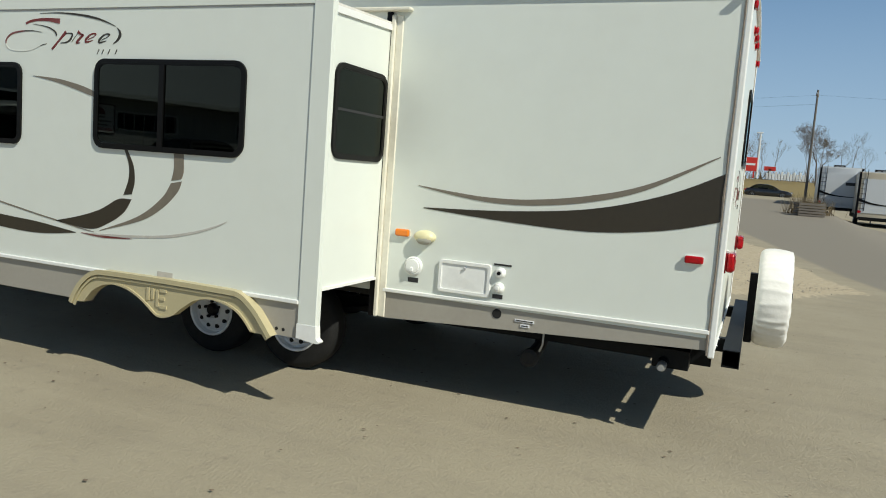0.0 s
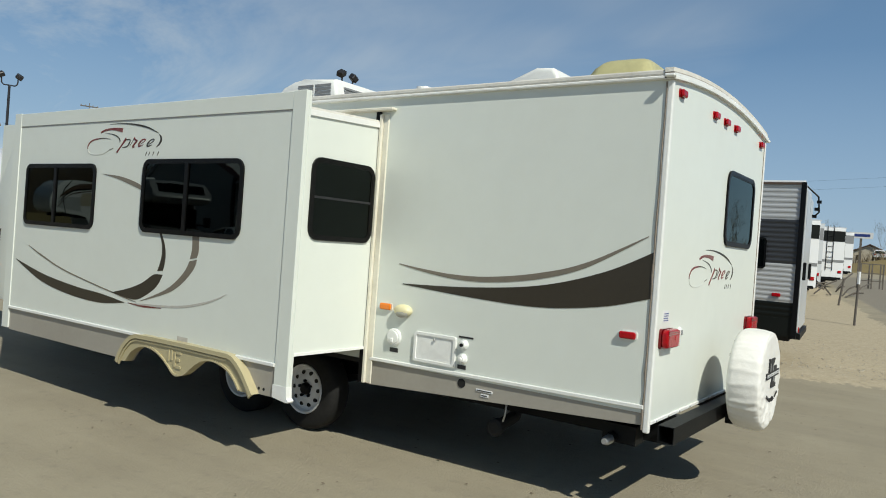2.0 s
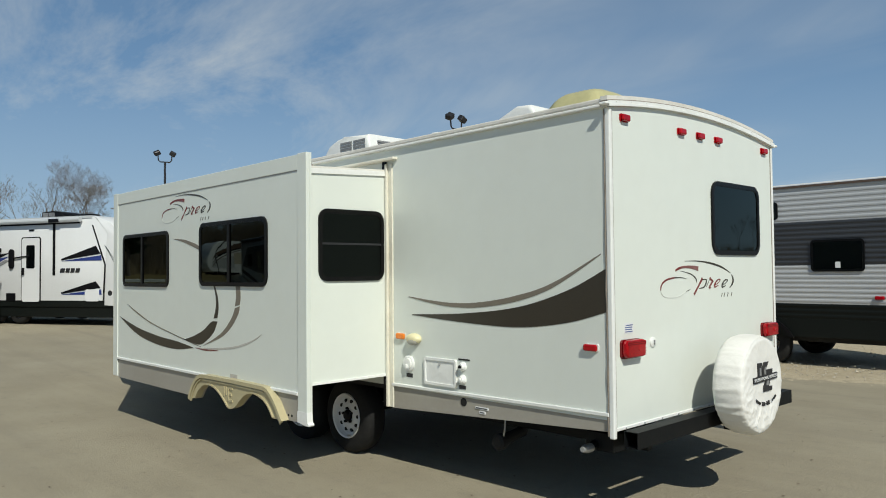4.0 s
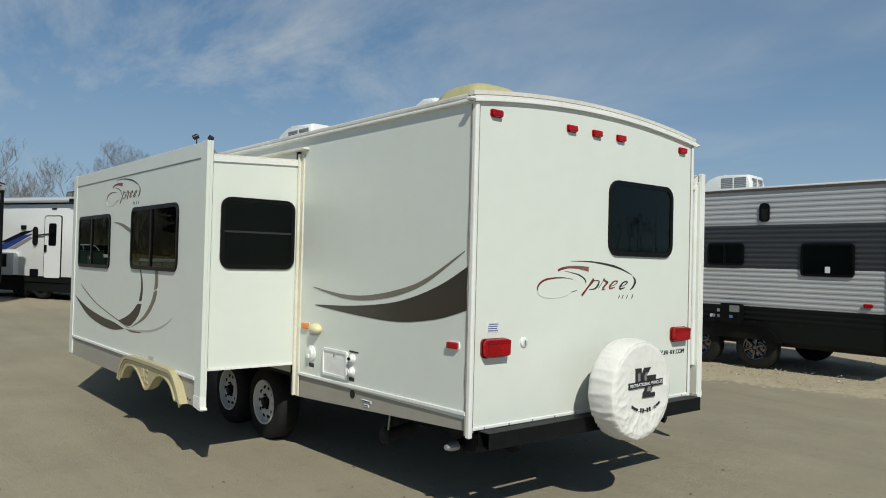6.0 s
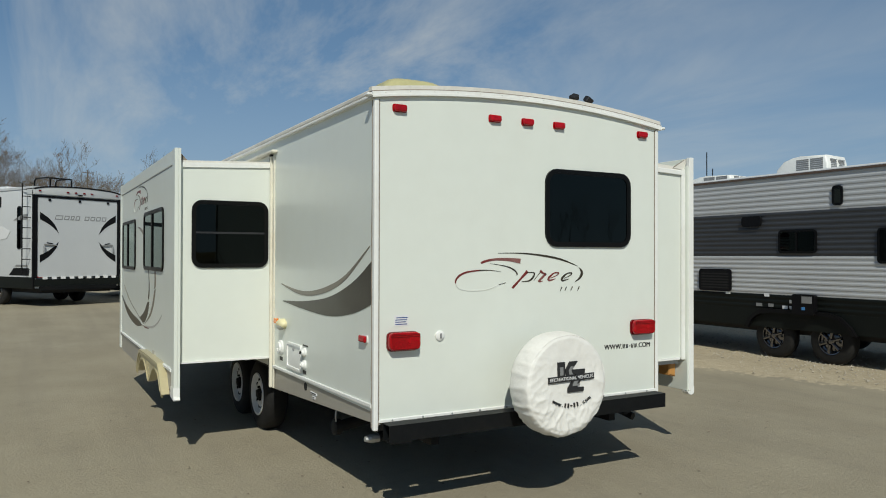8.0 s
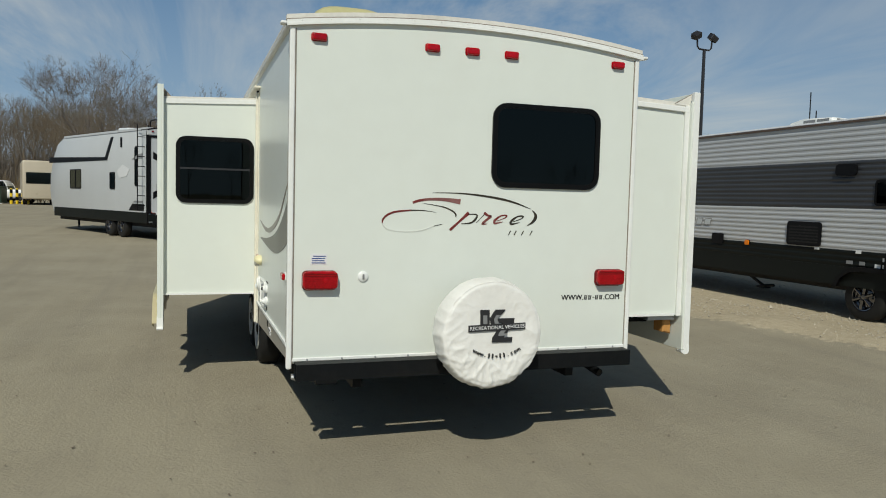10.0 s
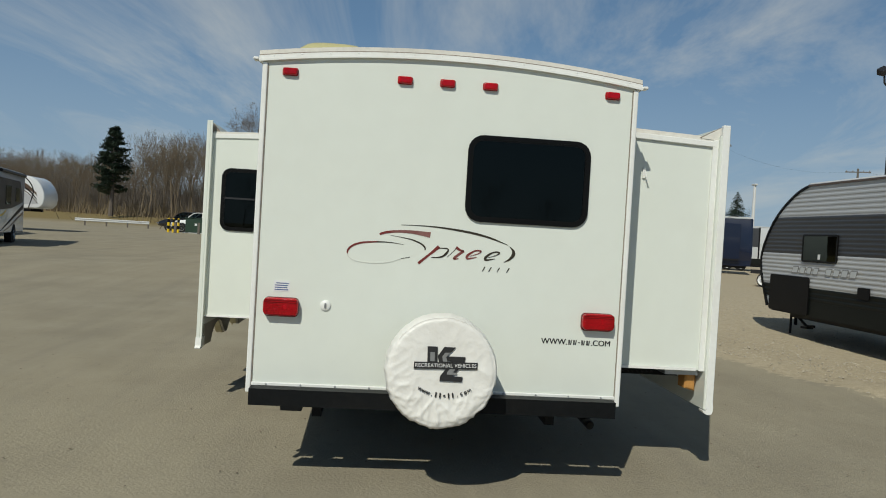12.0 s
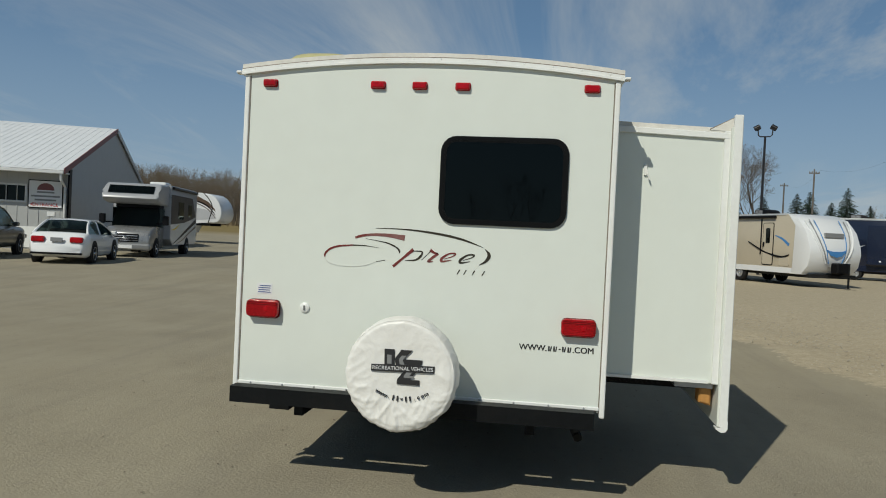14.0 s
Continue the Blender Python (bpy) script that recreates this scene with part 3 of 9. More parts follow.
def glazing(parent, name, axis, u0, u1, v0, v1, w, out, r=0.085, slider=None, bar=None, label="", glass="glass"):
    """A framed window on the wall face at depth w that looks towards out (+1 or -1)."""
    d = 0.022 * out
    fr = part(name, ring(B(), rrect(u0, u1, v0, v1, r), rrect(u0 + 0.026, u1 - 0.026, v0 + 0.026, v1 - 0.026, r - 0.025), axis, w - 0.5 * d, w + 0.7 * d), "frameblack", parent, label)
    part("window_pane", prism(B(), rrect(u0 + 0.024, u1 - 0.024, v0 + 0.024, v1 - 0.024, r - 0.024), axis, w + 0.15 * d, w + 0.35 * d), glass, fr)
    lip = ring(B(), rrect(u0 + 0.025, u1 - 0.025, v0 + 0.025, v1 - 0.025, r - 0.025), rrect(u0 + 0.036, u1 - 0.036, v0 + 0.036, v1 - 0.036, r - 0.034), axis, w + 0.3 * d, w + 0.6 * d)
    part("window_gasket", lip, "frameblack", fr)
    if slider:
        s = u0 + (u1 - u0) * slider
        part("mullion", prism(B(), [(s - 0.02, v0 + 0.033), (s + 0.02, v0 + 0.033), (s + 0.02, v1 - 0.033), (s - 0.02, v1 - 0.033)], axis, w + 0.36 * d, w + 0.85 * d), "frameblack", fr)
    if bar:
        s = v0 + (v1 - v0) * bar
        part("crossbar", prism(B(), [(u0 + 0.033, s - 0.008), (u1 - 0.033, s - 0.008), (u1 - 0.033, s + 0.008), (u0 + 0.033, s + 0.008)], axis, w + 0.36 * d, w + 0.7 * d), "poledark", fr)
    return fr


def lamp_lens(parent, name, axis, u, v, wid, hei, w, out, lens="red", base="trimwhite", depth=0.028):
    b = part(name, prism(B(), rrect(u - wid / 2, u + wid / 2, v - hei / 2, v + hei / 2, hei * 0.25, 3), axis, w - 0.002 * out, w + 0.008 * out), base, parent)
    part("lens", prism(B(), rrect(u - wid / 2 + 0.004, u + wid / 2 - 0.004, v - hei / 2 + 0.003, v + hei / 2 - 0.003, hei * 0.25, 3), axis, w + 0.008 * out, w + depth * out, bevel=min(0.01, hei * 0.2)), lens, b)
    return b


def emblem(parent, axis, u0, v0, s, flip, w, out):
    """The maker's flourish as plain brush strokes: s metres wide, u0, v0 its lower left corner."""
    k = s / 1.088

    def st(pts, ws, n=24):
        return stroke(B(), [(u0 + flip * x * k, v0 + y * k) for x, y in pts], [q * k for q in ws], axis, w, w + 0.0025 * out, n)
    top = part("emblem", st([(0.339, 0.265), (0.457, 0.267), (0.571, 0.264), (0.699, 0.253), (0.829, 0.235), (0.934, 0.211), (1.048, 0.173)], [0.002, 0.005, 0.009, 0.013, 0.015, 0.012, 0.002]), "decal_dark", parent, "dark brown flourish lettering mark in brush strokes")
    part("stroke", st([(1.060, 0.163), (1.084, 0.137), (1.086, 0.111), (1.064, 0.081), (1.025, 0.058)], [0.002, 0.017, 0.024, 0.015, 0.002]), "decal_dark", top)
    part("bar", st([(0.203, 0.197), (0.249, 0.212), (0.322, 0.222), (0.422, 0.222), (0.533, 0.210)], [0.014, 0.016, 0.016, 0.022, 0.036], 16), "decal_red", top)
    part("stroke", st([(0.002, 0.060), (0.005, 0.084), (0.034, 0.114), (0.093, 0.136), (0.190, 0.147)], [0.006, 0.012, 0.013, 0.012, 0.009]), "decal_red", top)
    part("stroke", st([(0.190, 0.147), (0.277, 0.147), (0.364, 0.137)], [0.009, 0.005, 0.001], 10), "decal_dark", top)
    part("stroke", st([(0.000, 0.056), (0.038, 0.021), (0.136, 0.007), (0.259, 0.015), (0.350, 0.046)], [0.004, 0.005, 0.005, 0.005, 0.002]), "decal_faint", top)
    part("stroke", st([(0.350, 0.046), (0.408, 0.059)], [0.004, 0.003], 4), "decal_dark", top)
    part("stroke", st([(0.274, 0.194), (0.349, 0.184), (0.425, 0.170), (0.483, 0.145), (0.503, 0.122), (0.501, 0.109)], [0.001, 0.004, 0.008, 0.010, 0.011, 0.004]), "decal_dark", top)
    # the small run of slanted strokes
    part("stroke", st([(0.594, 0.138), (0.530, 0.080), (0.464, 0.021)], [0.024, 0.014, 0.018], 8), "decal_red", top)
    part("stroke", st([(0.585, 0.128), (0.652, 0.126), (0.641, 0.093), (0.607, 0.070), (0.544, 0.064)], [0.004, 0.009, 0.015, 0.010, 0.004], 18), "decal_dark", top)
    part("stroke", st([(0.651, 0.073), (0.708, 0.131)], [0.003, 0.004], 4), "decal_dark", top)
    part("stroke", st([(0.705, 0.140), (0.732, 0.123), (0.758, 0.119)], [0.020, 0.014, 0.010], 8), "decal_red", top)
    part("stroke", st([(0.758, 0.119), (0.723, 0.092), (0.694, 0.065), (0.727, 0.066)], [0.016, 0.016, 0.015, 0.003], 12), "decal_red", top)
    for dx, dz, m in ((0.0, 0.0, "decal_red"), (0.122, -0.003, "decal_dark")):
        part("stroke", st([(0.798 + dx, 0.086 + dz), (0.856 + dx, 0.107 + dz), (0.870 + dx, 0.124 + dz), (0.829 + dx, 0.122 + dz), (0.785 + dx, 0.091 + dz), (0.784 + dx, 0.070 + dz), (0.846 + dx, 0.082 + dz)], [0.003, 0.006, 0.011, 0.009, 0.017, 0.014, 0.002], 24), m, top)
    for x in (0.893, 0.935, 0.990, 1.054):
        part("stroke", st([(x + 0.010, 0.022), (x - 0.006, -0.008)], [0.007, 0.005], 3), "decal_dark", top)
    return top


def road_wheel(parent, m, r=0.345, width=0.21, rim_r=0.205, rim="rim", cap="black", holes=10, side=-1):
    """A wheel whose outer face looks along side * y. Parts hang below the tyre."""
    R, W = r, width
    prof = [(rim_r - 0.012, -W / 2 + 0.02), (rim_r, -W / 2), (R * 0.83, -W / 2 - 0.008), (R * 0.95, -W / 2 + 0.012), (R, -W / 2 + 0.04), (R, W / 2 - 0.04), (R * 0.95, W / 2 - 0.012), (R * 0.83, W / 2 + 0.008), (rim_r, W / 2), (rim_r - 0.012, W / 2 - 0.02)]
    tyre = part("wheel", lathe(B(), prof, "y", (0, 0, 0), 36), "tyre", parent, soft_angle=40)
    tyre.matrix_basis = m
    o = side * W / 2
    dish = [(rim_r + 0.006, o), (rim_r + 0.002, o + side * 0.012), (rim_r - 0.012, o + side * 0.008), (rim_r - 0.022, o - side * 0.035), (rim_r * 0.80, o - side * 0.045), (rim_r * 0.62, o - side * 0.022), (rim_r * 0.36, o - side * 0.020), (rim_r * 0.30, o - side * 0.03), (0, o - side * 0.03)]
    part("rim", lathe(B(), dish, "y", (0, 0, 0), 36), rim, tyre, soft_angle=35)
    if holes:
        for i in range(holes):
            a = 2 * math.pi * i / holes
            # a black disc on the rim stands in for the shaded vent hole
            part("vent_hole", lathe(B(), [(0.017, o - side * 0.06), (0.017, o - side * 0.021), (0, o - side * 0.021)], "y", (rim_r * 0.68 * math.cos(a), 0, rim_r * 0.68 * math.sin(a)), 10), "under", tyre)
    bm = lathe(B(), [(0.052, o - side * 0.03), (0.050, o - side * 0.005), (0.034, o + side * 0.012), (0, o + side * 0.014)], "y", (0, 0, 0), 14)
    for i in range(5):
        a = 2 * math.pi * i / 5 + 0.4
        lathe(bm, [(0.013, o - side * 0.03), (0.012, o), (0, o + side * 0.004)], "y", (0.066 * math.cos(a), 0, 0.066 * math.sin(a)), 6)
    part("hub_cap", bm, cap, tyre)
    return tyre


def roof_cooler(parent, x0, x1, y0, y1, z0, z1, front=-1, material="trimwhite"):
    """A rooftop air conditioner with a raked nose and slotted grilles on both flanks."""
    L = x1 - x0
    if front < 0:
        pr = [(x0, z0), (x0 + 0.02 * L, z0 + 0.45 * (z1 - z0)), (x0 + 0.16 * L, z0 + 0.82 * (z1 - z0)), (x0 + 0.34 * L, z1 - 0.01), (x0 + 0.5 * L, z1), (x1 - 0.04 * L, z1 - 0.02), (x1, z0 + 0.55 * (z1 - z0)), (x1, z0)]
    else:
        pr = [(x1, z0), (x1 - 0.02 * L, z0 + 0.45 * (z1 - z0)), (x1 - 0.16 * L, z0 + 0.82 * (z1 - z0)), (x1 - 0.34 * L, z1 - 0.01), (x1 - 0.5 * L, z1), (x0 + 0.04 * L, z1 - 0.02), (x0, z0 + 0.55 * (z1 - z0)), (x0, z0)]
    ac = part("air_conditioner", prism(B(), pr, "y", y0, y1, bevel=0.04, seg=3), material, parent, "white ribbed rooftop cooler shroud", soft_angle=40)
    bm = B()
    ga, gb = (x0 + 0.42 * L, x1 - 0.08 * L) if front < 0 else (x0 + 0.08 * L, x1 - 0.42 * L)
    zz = z0 + 0.30 * (z1 - z0)
    for i in range(6):
        zi = zz + i * 0.55 * (z1 - z0) / 6
        for yy in (y0, y1):
            for a, b in ((ga, ga + 0.47 * (gb - ga)), (ga + 0.53 * (gb - ga), gb)):
                box(bm, a, b, yy - 0.004, yy + 0.004, zi, zi + 0.045 * (z1 - z0) + 0.008)
    tagged(part("grille_slots", bm, "grey", ac), kind="stuff")
    bm = B()
    for i in range(6):
        zi = zz + i * 0.5 * (z1 - z0) / 6
        xe = x1 if front < 0 else x0
        for a, b in ((y0 + 0.12, (y0 + y1) / 2 - 0.04), ((y0 + y1) / 2 + 0.04, y1 - 0.12)):
            box(bm, xe - 0.03, xe + 0.005 if front < 0 else xe + 0.03, a, b, zi, zi + 0.02) if front < 0 else box(bm, xe - 0.005, xe + 0.03, a, b, zi, zi + 0.02)
    tagged(part("rear_slots", bm, "grey", ac), kind="stuff")
    return ac


# ---- the ground ----
def cover_at(x, y):
    """How far a spot is gravel, lawn or fresh dark asphalt."""
    south = 7.75 + 0.255 * x if x > -12 else 4.7 + 0.06 * (x + 12)
    east = 1.95 - 0.23 * (y - 10) if y > 10 else 1.95 - 0.6 * (10 - y)
    wig = 0.35 * noise.noise((x * 0.6, y * 0.6, 3.0))
    g = min(smooth(-0.45, 0.45, y - south + wig), smooth(-0.4, 0.4, max(east, -6 if y > 30 else east) - x + wig))
    g *= 1 - smooth(55, 65, y)
    dirt = 0.40 * smooth(-14, -20, x) * smooth(-6, 2, y)
    lawn = max(smooth(88, 92, y + 0.12 * x), smooth(-79, -82, x))
    dark = 0.0
    if y > 8 and x > east:
        dark = smooth(0.0, 1.4, x - east) * smooth(8.5, 10.5, y) * (1 - smooth(45, 70, y)) * (1 - smooth(7.0, 11.0, x + 0.1 * (y - 10)))
    return max(g, dirt), lawn, dark


def build_ground():
    def steps(lo, hi, fine0, fine1, d):
        a = list(np.arange(fine0, fine1 + 1e-6, d))
        s, q = d, fine1
        while q < hi:
            s *= 1.25; q += s; a.append(min(q, hi))
        s, q = d, fine0
        while q > lo:
            s *= 1.25; q -= s; a.insert(0, max(q, lo))
        return a
    xs, ys = steps(-1500, 1500, -26, 9, 0.25), steps(-1500, 1500, -8, 24, 0.25)
    verts, cols = [], []
    for y in ys:
        for x in xs:
            g, l, d = cover_at(x, y)
            far = max(abs(x), abs(y)) > 90
            berm = 0.0 if far else g * (1 - smooth(0.5, 2.4, y - (7.75 + 0.255 * x))) * (0.05 + 0.06 * noise.noise((x * 0.9, y * 0.9, 0))) if x > -12 else 0.0
            small = 0.0 if far else 0.012 * noise.noise((x * 0.35, y * 0.35, 7.0)) + (0.012 * g * noise.noise((x * 2.2, y * 2.2, 1.0)))
            verts.append((x, y, ground_z(x, y) + max(0, berm) + small - 0.004))
            cols.append((g, l, d, 1))
    nx = len(xs)
    faces = [(j * nx + i, j * nx + i + 1, (j + 1) * nx + i + 1, (j + 1) * nx + i) for j in range(len(ys) - 1) for i in range(nx - 1)]
    me = bpy.data.meshes.new("ground")
    me.from_pydata(verts, [], faces)
    ca = me.color_attributes.new("cover", "FLOAT_COLOR", "POINT")
    ca.data.foreach_set("color", np.array(cols, dtype=np.float32).ravel())
    for p in me.polygons:
        p.use_smooth = True
    me.materials.append(ground_mat())
    tagged(new("ground", me), "worn tan-grey asphalt yard with pale gravel beds and lawn", "ground", kind="structure")


build_ground()


# ---- the white travel trailer ----
def arch(y, base=2.706, rise=0.088, half=1.22):
    return base + rise * (1 - ((y - half) / half) ** 2)


def build_trailer():
    tr = root("travel_trailer", None, "white travel trailer with brown swoosh decals and both slide-outs extended", "travel trailer")
    NOSE, WID = -8.4, 2.44
    # shell
    bm = holed(B(), NOSE, 0, 0.70, 2.70, [(-6.2, -2.29, 0.80, 2.48)], "y", 0.0, 0.04)
    part("side_wall", bm, "white", tr)
    bm = holed(B(), NOSE, 0, 0.70, 2.70, [(-2.35, -0.49, 0.80, 2.46)], "y", WID - 0.04, WID)
    part("side_wall", bm, "white", tr)
    bm = holed(B(), 0.04, WID - 0.04, 0.645, 2.70, [(1.37, 2.13, 1.80, 2.295)], "x", -0.04, 0.0)
    part("rear_wall", bm, "white", tr)
    ys = [WID * i / 24 for i in range(25)]
    bm = prism(B(), [(0.0, 2.70)] + [(y, arch(y)) for y in ys[1:-1]] + [(WID, 2.70)], "x", -0.04, 0.0)
    part("rear_wall_crown", bm, "white", tr)
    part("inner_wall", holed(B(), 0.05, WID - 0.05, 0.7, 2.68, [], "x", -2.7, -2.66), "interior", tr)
    part("floor_pan", box(B(), NOSE, -0.045, 0.06, WID - 0.06, 0.650, 0.70), "under", tr)
    front = [(-8.4, 0.55), (-8.62, 0.95), (-8.60, 1.4), (-8.42, 1.95), (-8.12, 2.45), (-7.9, 2.70), (-8.4 + 0.6, 2.70), (-7.8, 0.55)]
    part("front_cap", prism(B(), front, "y", -0.006, WID + 0.006, bevel=0.03), "white", tr, soft_angle=30)
    part("corner_panel", prism(B(), [(-8.58, 1.02), (-8.30, 1.05), (-8.28, 1.42), (-8.50, 1.42)], "y", -0.014, -0.004), "decal_dark", tr)
    lamp_lens(tr, "marker_lamp", "y", -8.36, 0.96, 0.12, 0.05, -0.006, -1, "amber")
    # roof membrane, curved over the width
    bm = B()
    rows = []
    for x in (NOSE + 0.3, -4.0, -0.045):
        rows.append([bm.verts.new((x, y, arch(y) + 0.004)) for y in ys] )
    for p, q in zip(rows, rows[1:]):
        for i in range(len(ys) - 1):
            bm.faces.new((p[i], p[i + 1], q[i + 1], q[i]))
    bmesh.ops.solidify(bm, geom=bm.faces[:], thickness=0.03)
    part("roof", bm, "roof", tr, "stained off-white rubber roof", soft_angle=40)
    # gutters and mouldings
    for nm, y0, y1 in (("gutter", -0.03, 0.012), ("gutter", WID - 0.012, WID + 0.03)):
        bm = box(B(), NOSE + 0.4, 0.0, y0, y1, 2.70, 2.722, 0.006)
        part(nm, bm, "trimwhite", tr)
        part("roof_edge_strip", box(B(), NOSE + 0.4, 0.0, y0 + 0.006, y1 - 0.004, 2.724, 2.760, 0.010, 2), "roof", tr, "stained off-white roof edge strip")
    span = [-0.03 + (WID + 0.06) * i / 24 for i in range(25)]
    # the thin brown strip above the moulding paints in the shadow gap there
    for nm, m, z0, z1, x1, lab in (("roof_moulding", "trimwhite", 0.002, 0.032, 0.022, "white curved roof edge moulding with screws"), ("moulding_lip", "trimwhite", -0.004, 0.010, 0.027, ""), ("roof_edge_strip", "roof", 0.037, 0.066, 0.010, "stained off-white roof edge strip"), ("roof_edge_gap", "grime_shadow", 0.031, 0.039, 0.015, "")):
        bm = B()
        band_between(bm, [(y, arch(y) + z1) for y in span], [(y, arch(y) + z0) for y in span], "x", -0.042, x1)
        part(nm, bm, m, tr, lab)
    for i in range(14):
        y = 0.06 + i * (WID - 0.12) / 13
        part("moulding_screw", lathe(B(), [(0.005, 0.020), (0.004, 0.023), (0, 0.024)], "x", (0.002, y, arch(y) + 0.024), 6), "trimwhite", tr)
    for y, s in ((-0.03, -1), (WID + 0.03, 1)):
        part("gutter_spout", box(B(), -0.03, 0.030, y, y + s * 0.038, 2.704, 2.724, 0.006), "trimwhite", tr)
    for y0, y1 in ((-0.010, 0.024), (WID - 0.024, WID + 0.010)):
        bm = box(B(), -0.028, 0.010, y0, y1, 0.585, 2.70, 0.008, 2)
        part("corner_trim", bm, "trimwhite", tr)
        ys0 = y0 if y0 < 1 else y1
        jit = random.Random(int(ys0 * 10) + 7)
        part("trim_insert", tube(B(), [(-0.033 + jit.uniform(-0.003, 0.003), ys0 * 0.4 + (0.0 if y0 < 1 else 0.6 * WID), 0.60 + 0.116 * k) for k in range(19)], [jit.uniform(0.005, 0.0085) for k in range(19)], 6), "grime_shadow", tr, "dirt-stained vinyl trim insert")
    for y in (0.0275, WID - 0.0275):
        part("trim_seam", tube(B(), [(0.002, y, 0.62), (0.002, y, 2.69)], 0.0035, 5), "grime_shadow", tr)
    part("bottom_trim", box(B(), 0.0, 0.012, 0.026, WID - 0.026, 0.632, 0.655, 0.004), "trimwhite", tr)
    for y0 in (0.002, WID - 0.040):
        part("corner_filler", box(B(), -0.040, -0.001, y0, y0 + 0.038, 0.62, 0.699), "white", tr)
    for i in range(11):
        part("trim_screw", lathe(B(), [(0.007, 0.012), (0.005, 0.017), (0, 0.018)], "x", (0, 0.12 + i * 0.22, 0.644), 6), "steel", tr)
    # skirts: taper towards the rear
    for y0, y1, x0 in ((0.008, 0.03, -2.2), (WID - 0.03, WID - 0.008, -2.2)):
        part("skirt", prism(B(), [(x0, 0.513), (-0.03, 0.627), (-0.03, 0.73), (x0, 0.712)], "y", y0, y1), "beige", tr, "beige fibreglass lower skirt")
        part("skirt", prism(B(), [(-7.9, 0.48), (-6.15, 0.48), (-6.15, 0.69), (-7.9, 0.69)], "y", y0, y1), "beige", tr, "beige fibreglass lower skirt")
    part("belt_moulding", prism(B(), [(-2.19, 0.700), (-0.03, 0.724), (-0.03, 0.750), (-2.19, 0.726)], "y", -0.014, 0.002, bevel=0.004, seg=1), "trimwhite", tr)
    # slide opening trim and rain rail
    bm = box(B(), -2.245, -2.215, -0.03, 0.0, 0.52, 2.58, 0.006)
    box(bm, -2.215, -2.165, -0.012, 0.002, 0.52, 2.58, 0.004)
    part("opening_trim", bm, "oldtrim", tr, "yellowed slide-out opening trim")
    bm = box(B(), -6.35, -2.10, -0.055, 0.0, 2.602, 2.626, 0.006)
    part("rain_rail", bm, "oldtrim", tr)
    part("opening_seal", box(B(), -2.285, -2.245, -0.02, 0.035, 0.52, 2.60), "black", tr)
    # swoosh decals on the side
    part("thin_swoosh", stroke(B(), [(-1.972, 1.454), (-1.709, 1.419), (-1.446, 1.398), (-1.153, 1.407), (-0.795, 1.461), (-0.468, 1.557), (-0.075, 1.759)], [0.004, 0.022, 0.032, 0.038, 0.040, 0.030, 0.004], "y", 0, -0.003, 40), "decal_tan", tr, "taupe thin curved stripe")
    top = catmull([(-1.924, 1.310), (-1.342, 1.336), (-0.792, 1.398), (-0.352, 1.520), (-0.034, 1.667)])
    bot = catmull([(-1.924, 1.304), (-1.342, 1.268), (-0.792, 1.256), (-0.352, 1.306), (-0.034, 1.388)])
    part("broad_swoosh", band_between(B(), top, bot, "y", 0, -0.003), "decal_dark", tr, "dark brown broad curved stripe")
    # side fittings
    lamp_lens(tr, "marker_lamp", "y", -2.063, 1.124, 0.115, 0.055, 0, -1, "amber", "oldtrim")
    lamp_lens(tr, "marker_lamp", "y", -0.159, 1.154, 0.115, 0.050, 0, -1, "red")
    pl = part("porch_light", lathe(B(), [(0.076, 0.0), (0.078, -0.016), (0.070, -0.040), (0.046, -0.056), (0, -0.060)], "y", (0, 0, 0), 24), "cream", tr, "yellowed oval porch light", soft_angle=50)
    pl.matrix_basis = pose(-1.893, 0, 1.112) @ Matrix.Diagonal((1.0, 1, 0.58, 1))
    part("lens", lathe(B(), [(0.056, -0.018), (0.054, -0.046), (0.036, -0.057), (0, -0.060)], "y", (0.004, 0, -0.034), 18), "lampgrey", pl, "dull grey ribbed lens", soft_angle=50)
    cap = part("power_inlet", lathe(B(), [(0.066, 0), (0.066, -0.012), (0.056, -0.020), (0.05, -0.018), (0.046, -0.030), (0, -0.034)], "y", (-1.968, 0, 0.904), 24), "trimwhite", tr, soft_angle=40)
    part("latch", box(B(), -1.980, -1.956, -0.042, -0.030, 0.868, 0.898, 0.003), "trimwhite", cap)
    part("caution_label", box(B(), -2.005, -1.927, -0.002, 0.0, 0.792, 0.824), "print", tr)
    hatch = part("service_hatch", prism(B(), rrect(-1.775, -1.402, 0.758, 0.978, 0.022, 4), "y", 0, -0.010, bevel=0.004), "trimwhite", tr, "white square service hatch with a rounded rim")
    part("hatch_rim", ring(B(), rrect(-1.772, -1.405, 0.761, 0.975, 0.022, 4), rrect(-1.752, -1.425, 0.781, 0.955, 0.012, 4), "y", -0.010, -0.019), "trimwhite", hatch)
    bm = B()
    vs = [bm.verts.new(p) for p in ((-1.748, -0.010, 0.785), (-1.429, -0.010, 0.785), (-1.429, -0.010, 0.951), (-1.748, -0.010, 0.951))]
    c = bm.verts.new((-1.588, -0.0130, 0.868))
    for i in range(4):
        bm.faces.new((vs[i], vs[(i + 1) % 4], c))
    part("hatch_panel", bm, "trimwhite", hatch)
    part("hatch_latch", box(B(), -1.594, -1.581, -0.026, -0.010, 0.920, 0.943, 0.004), "steel", hatch)
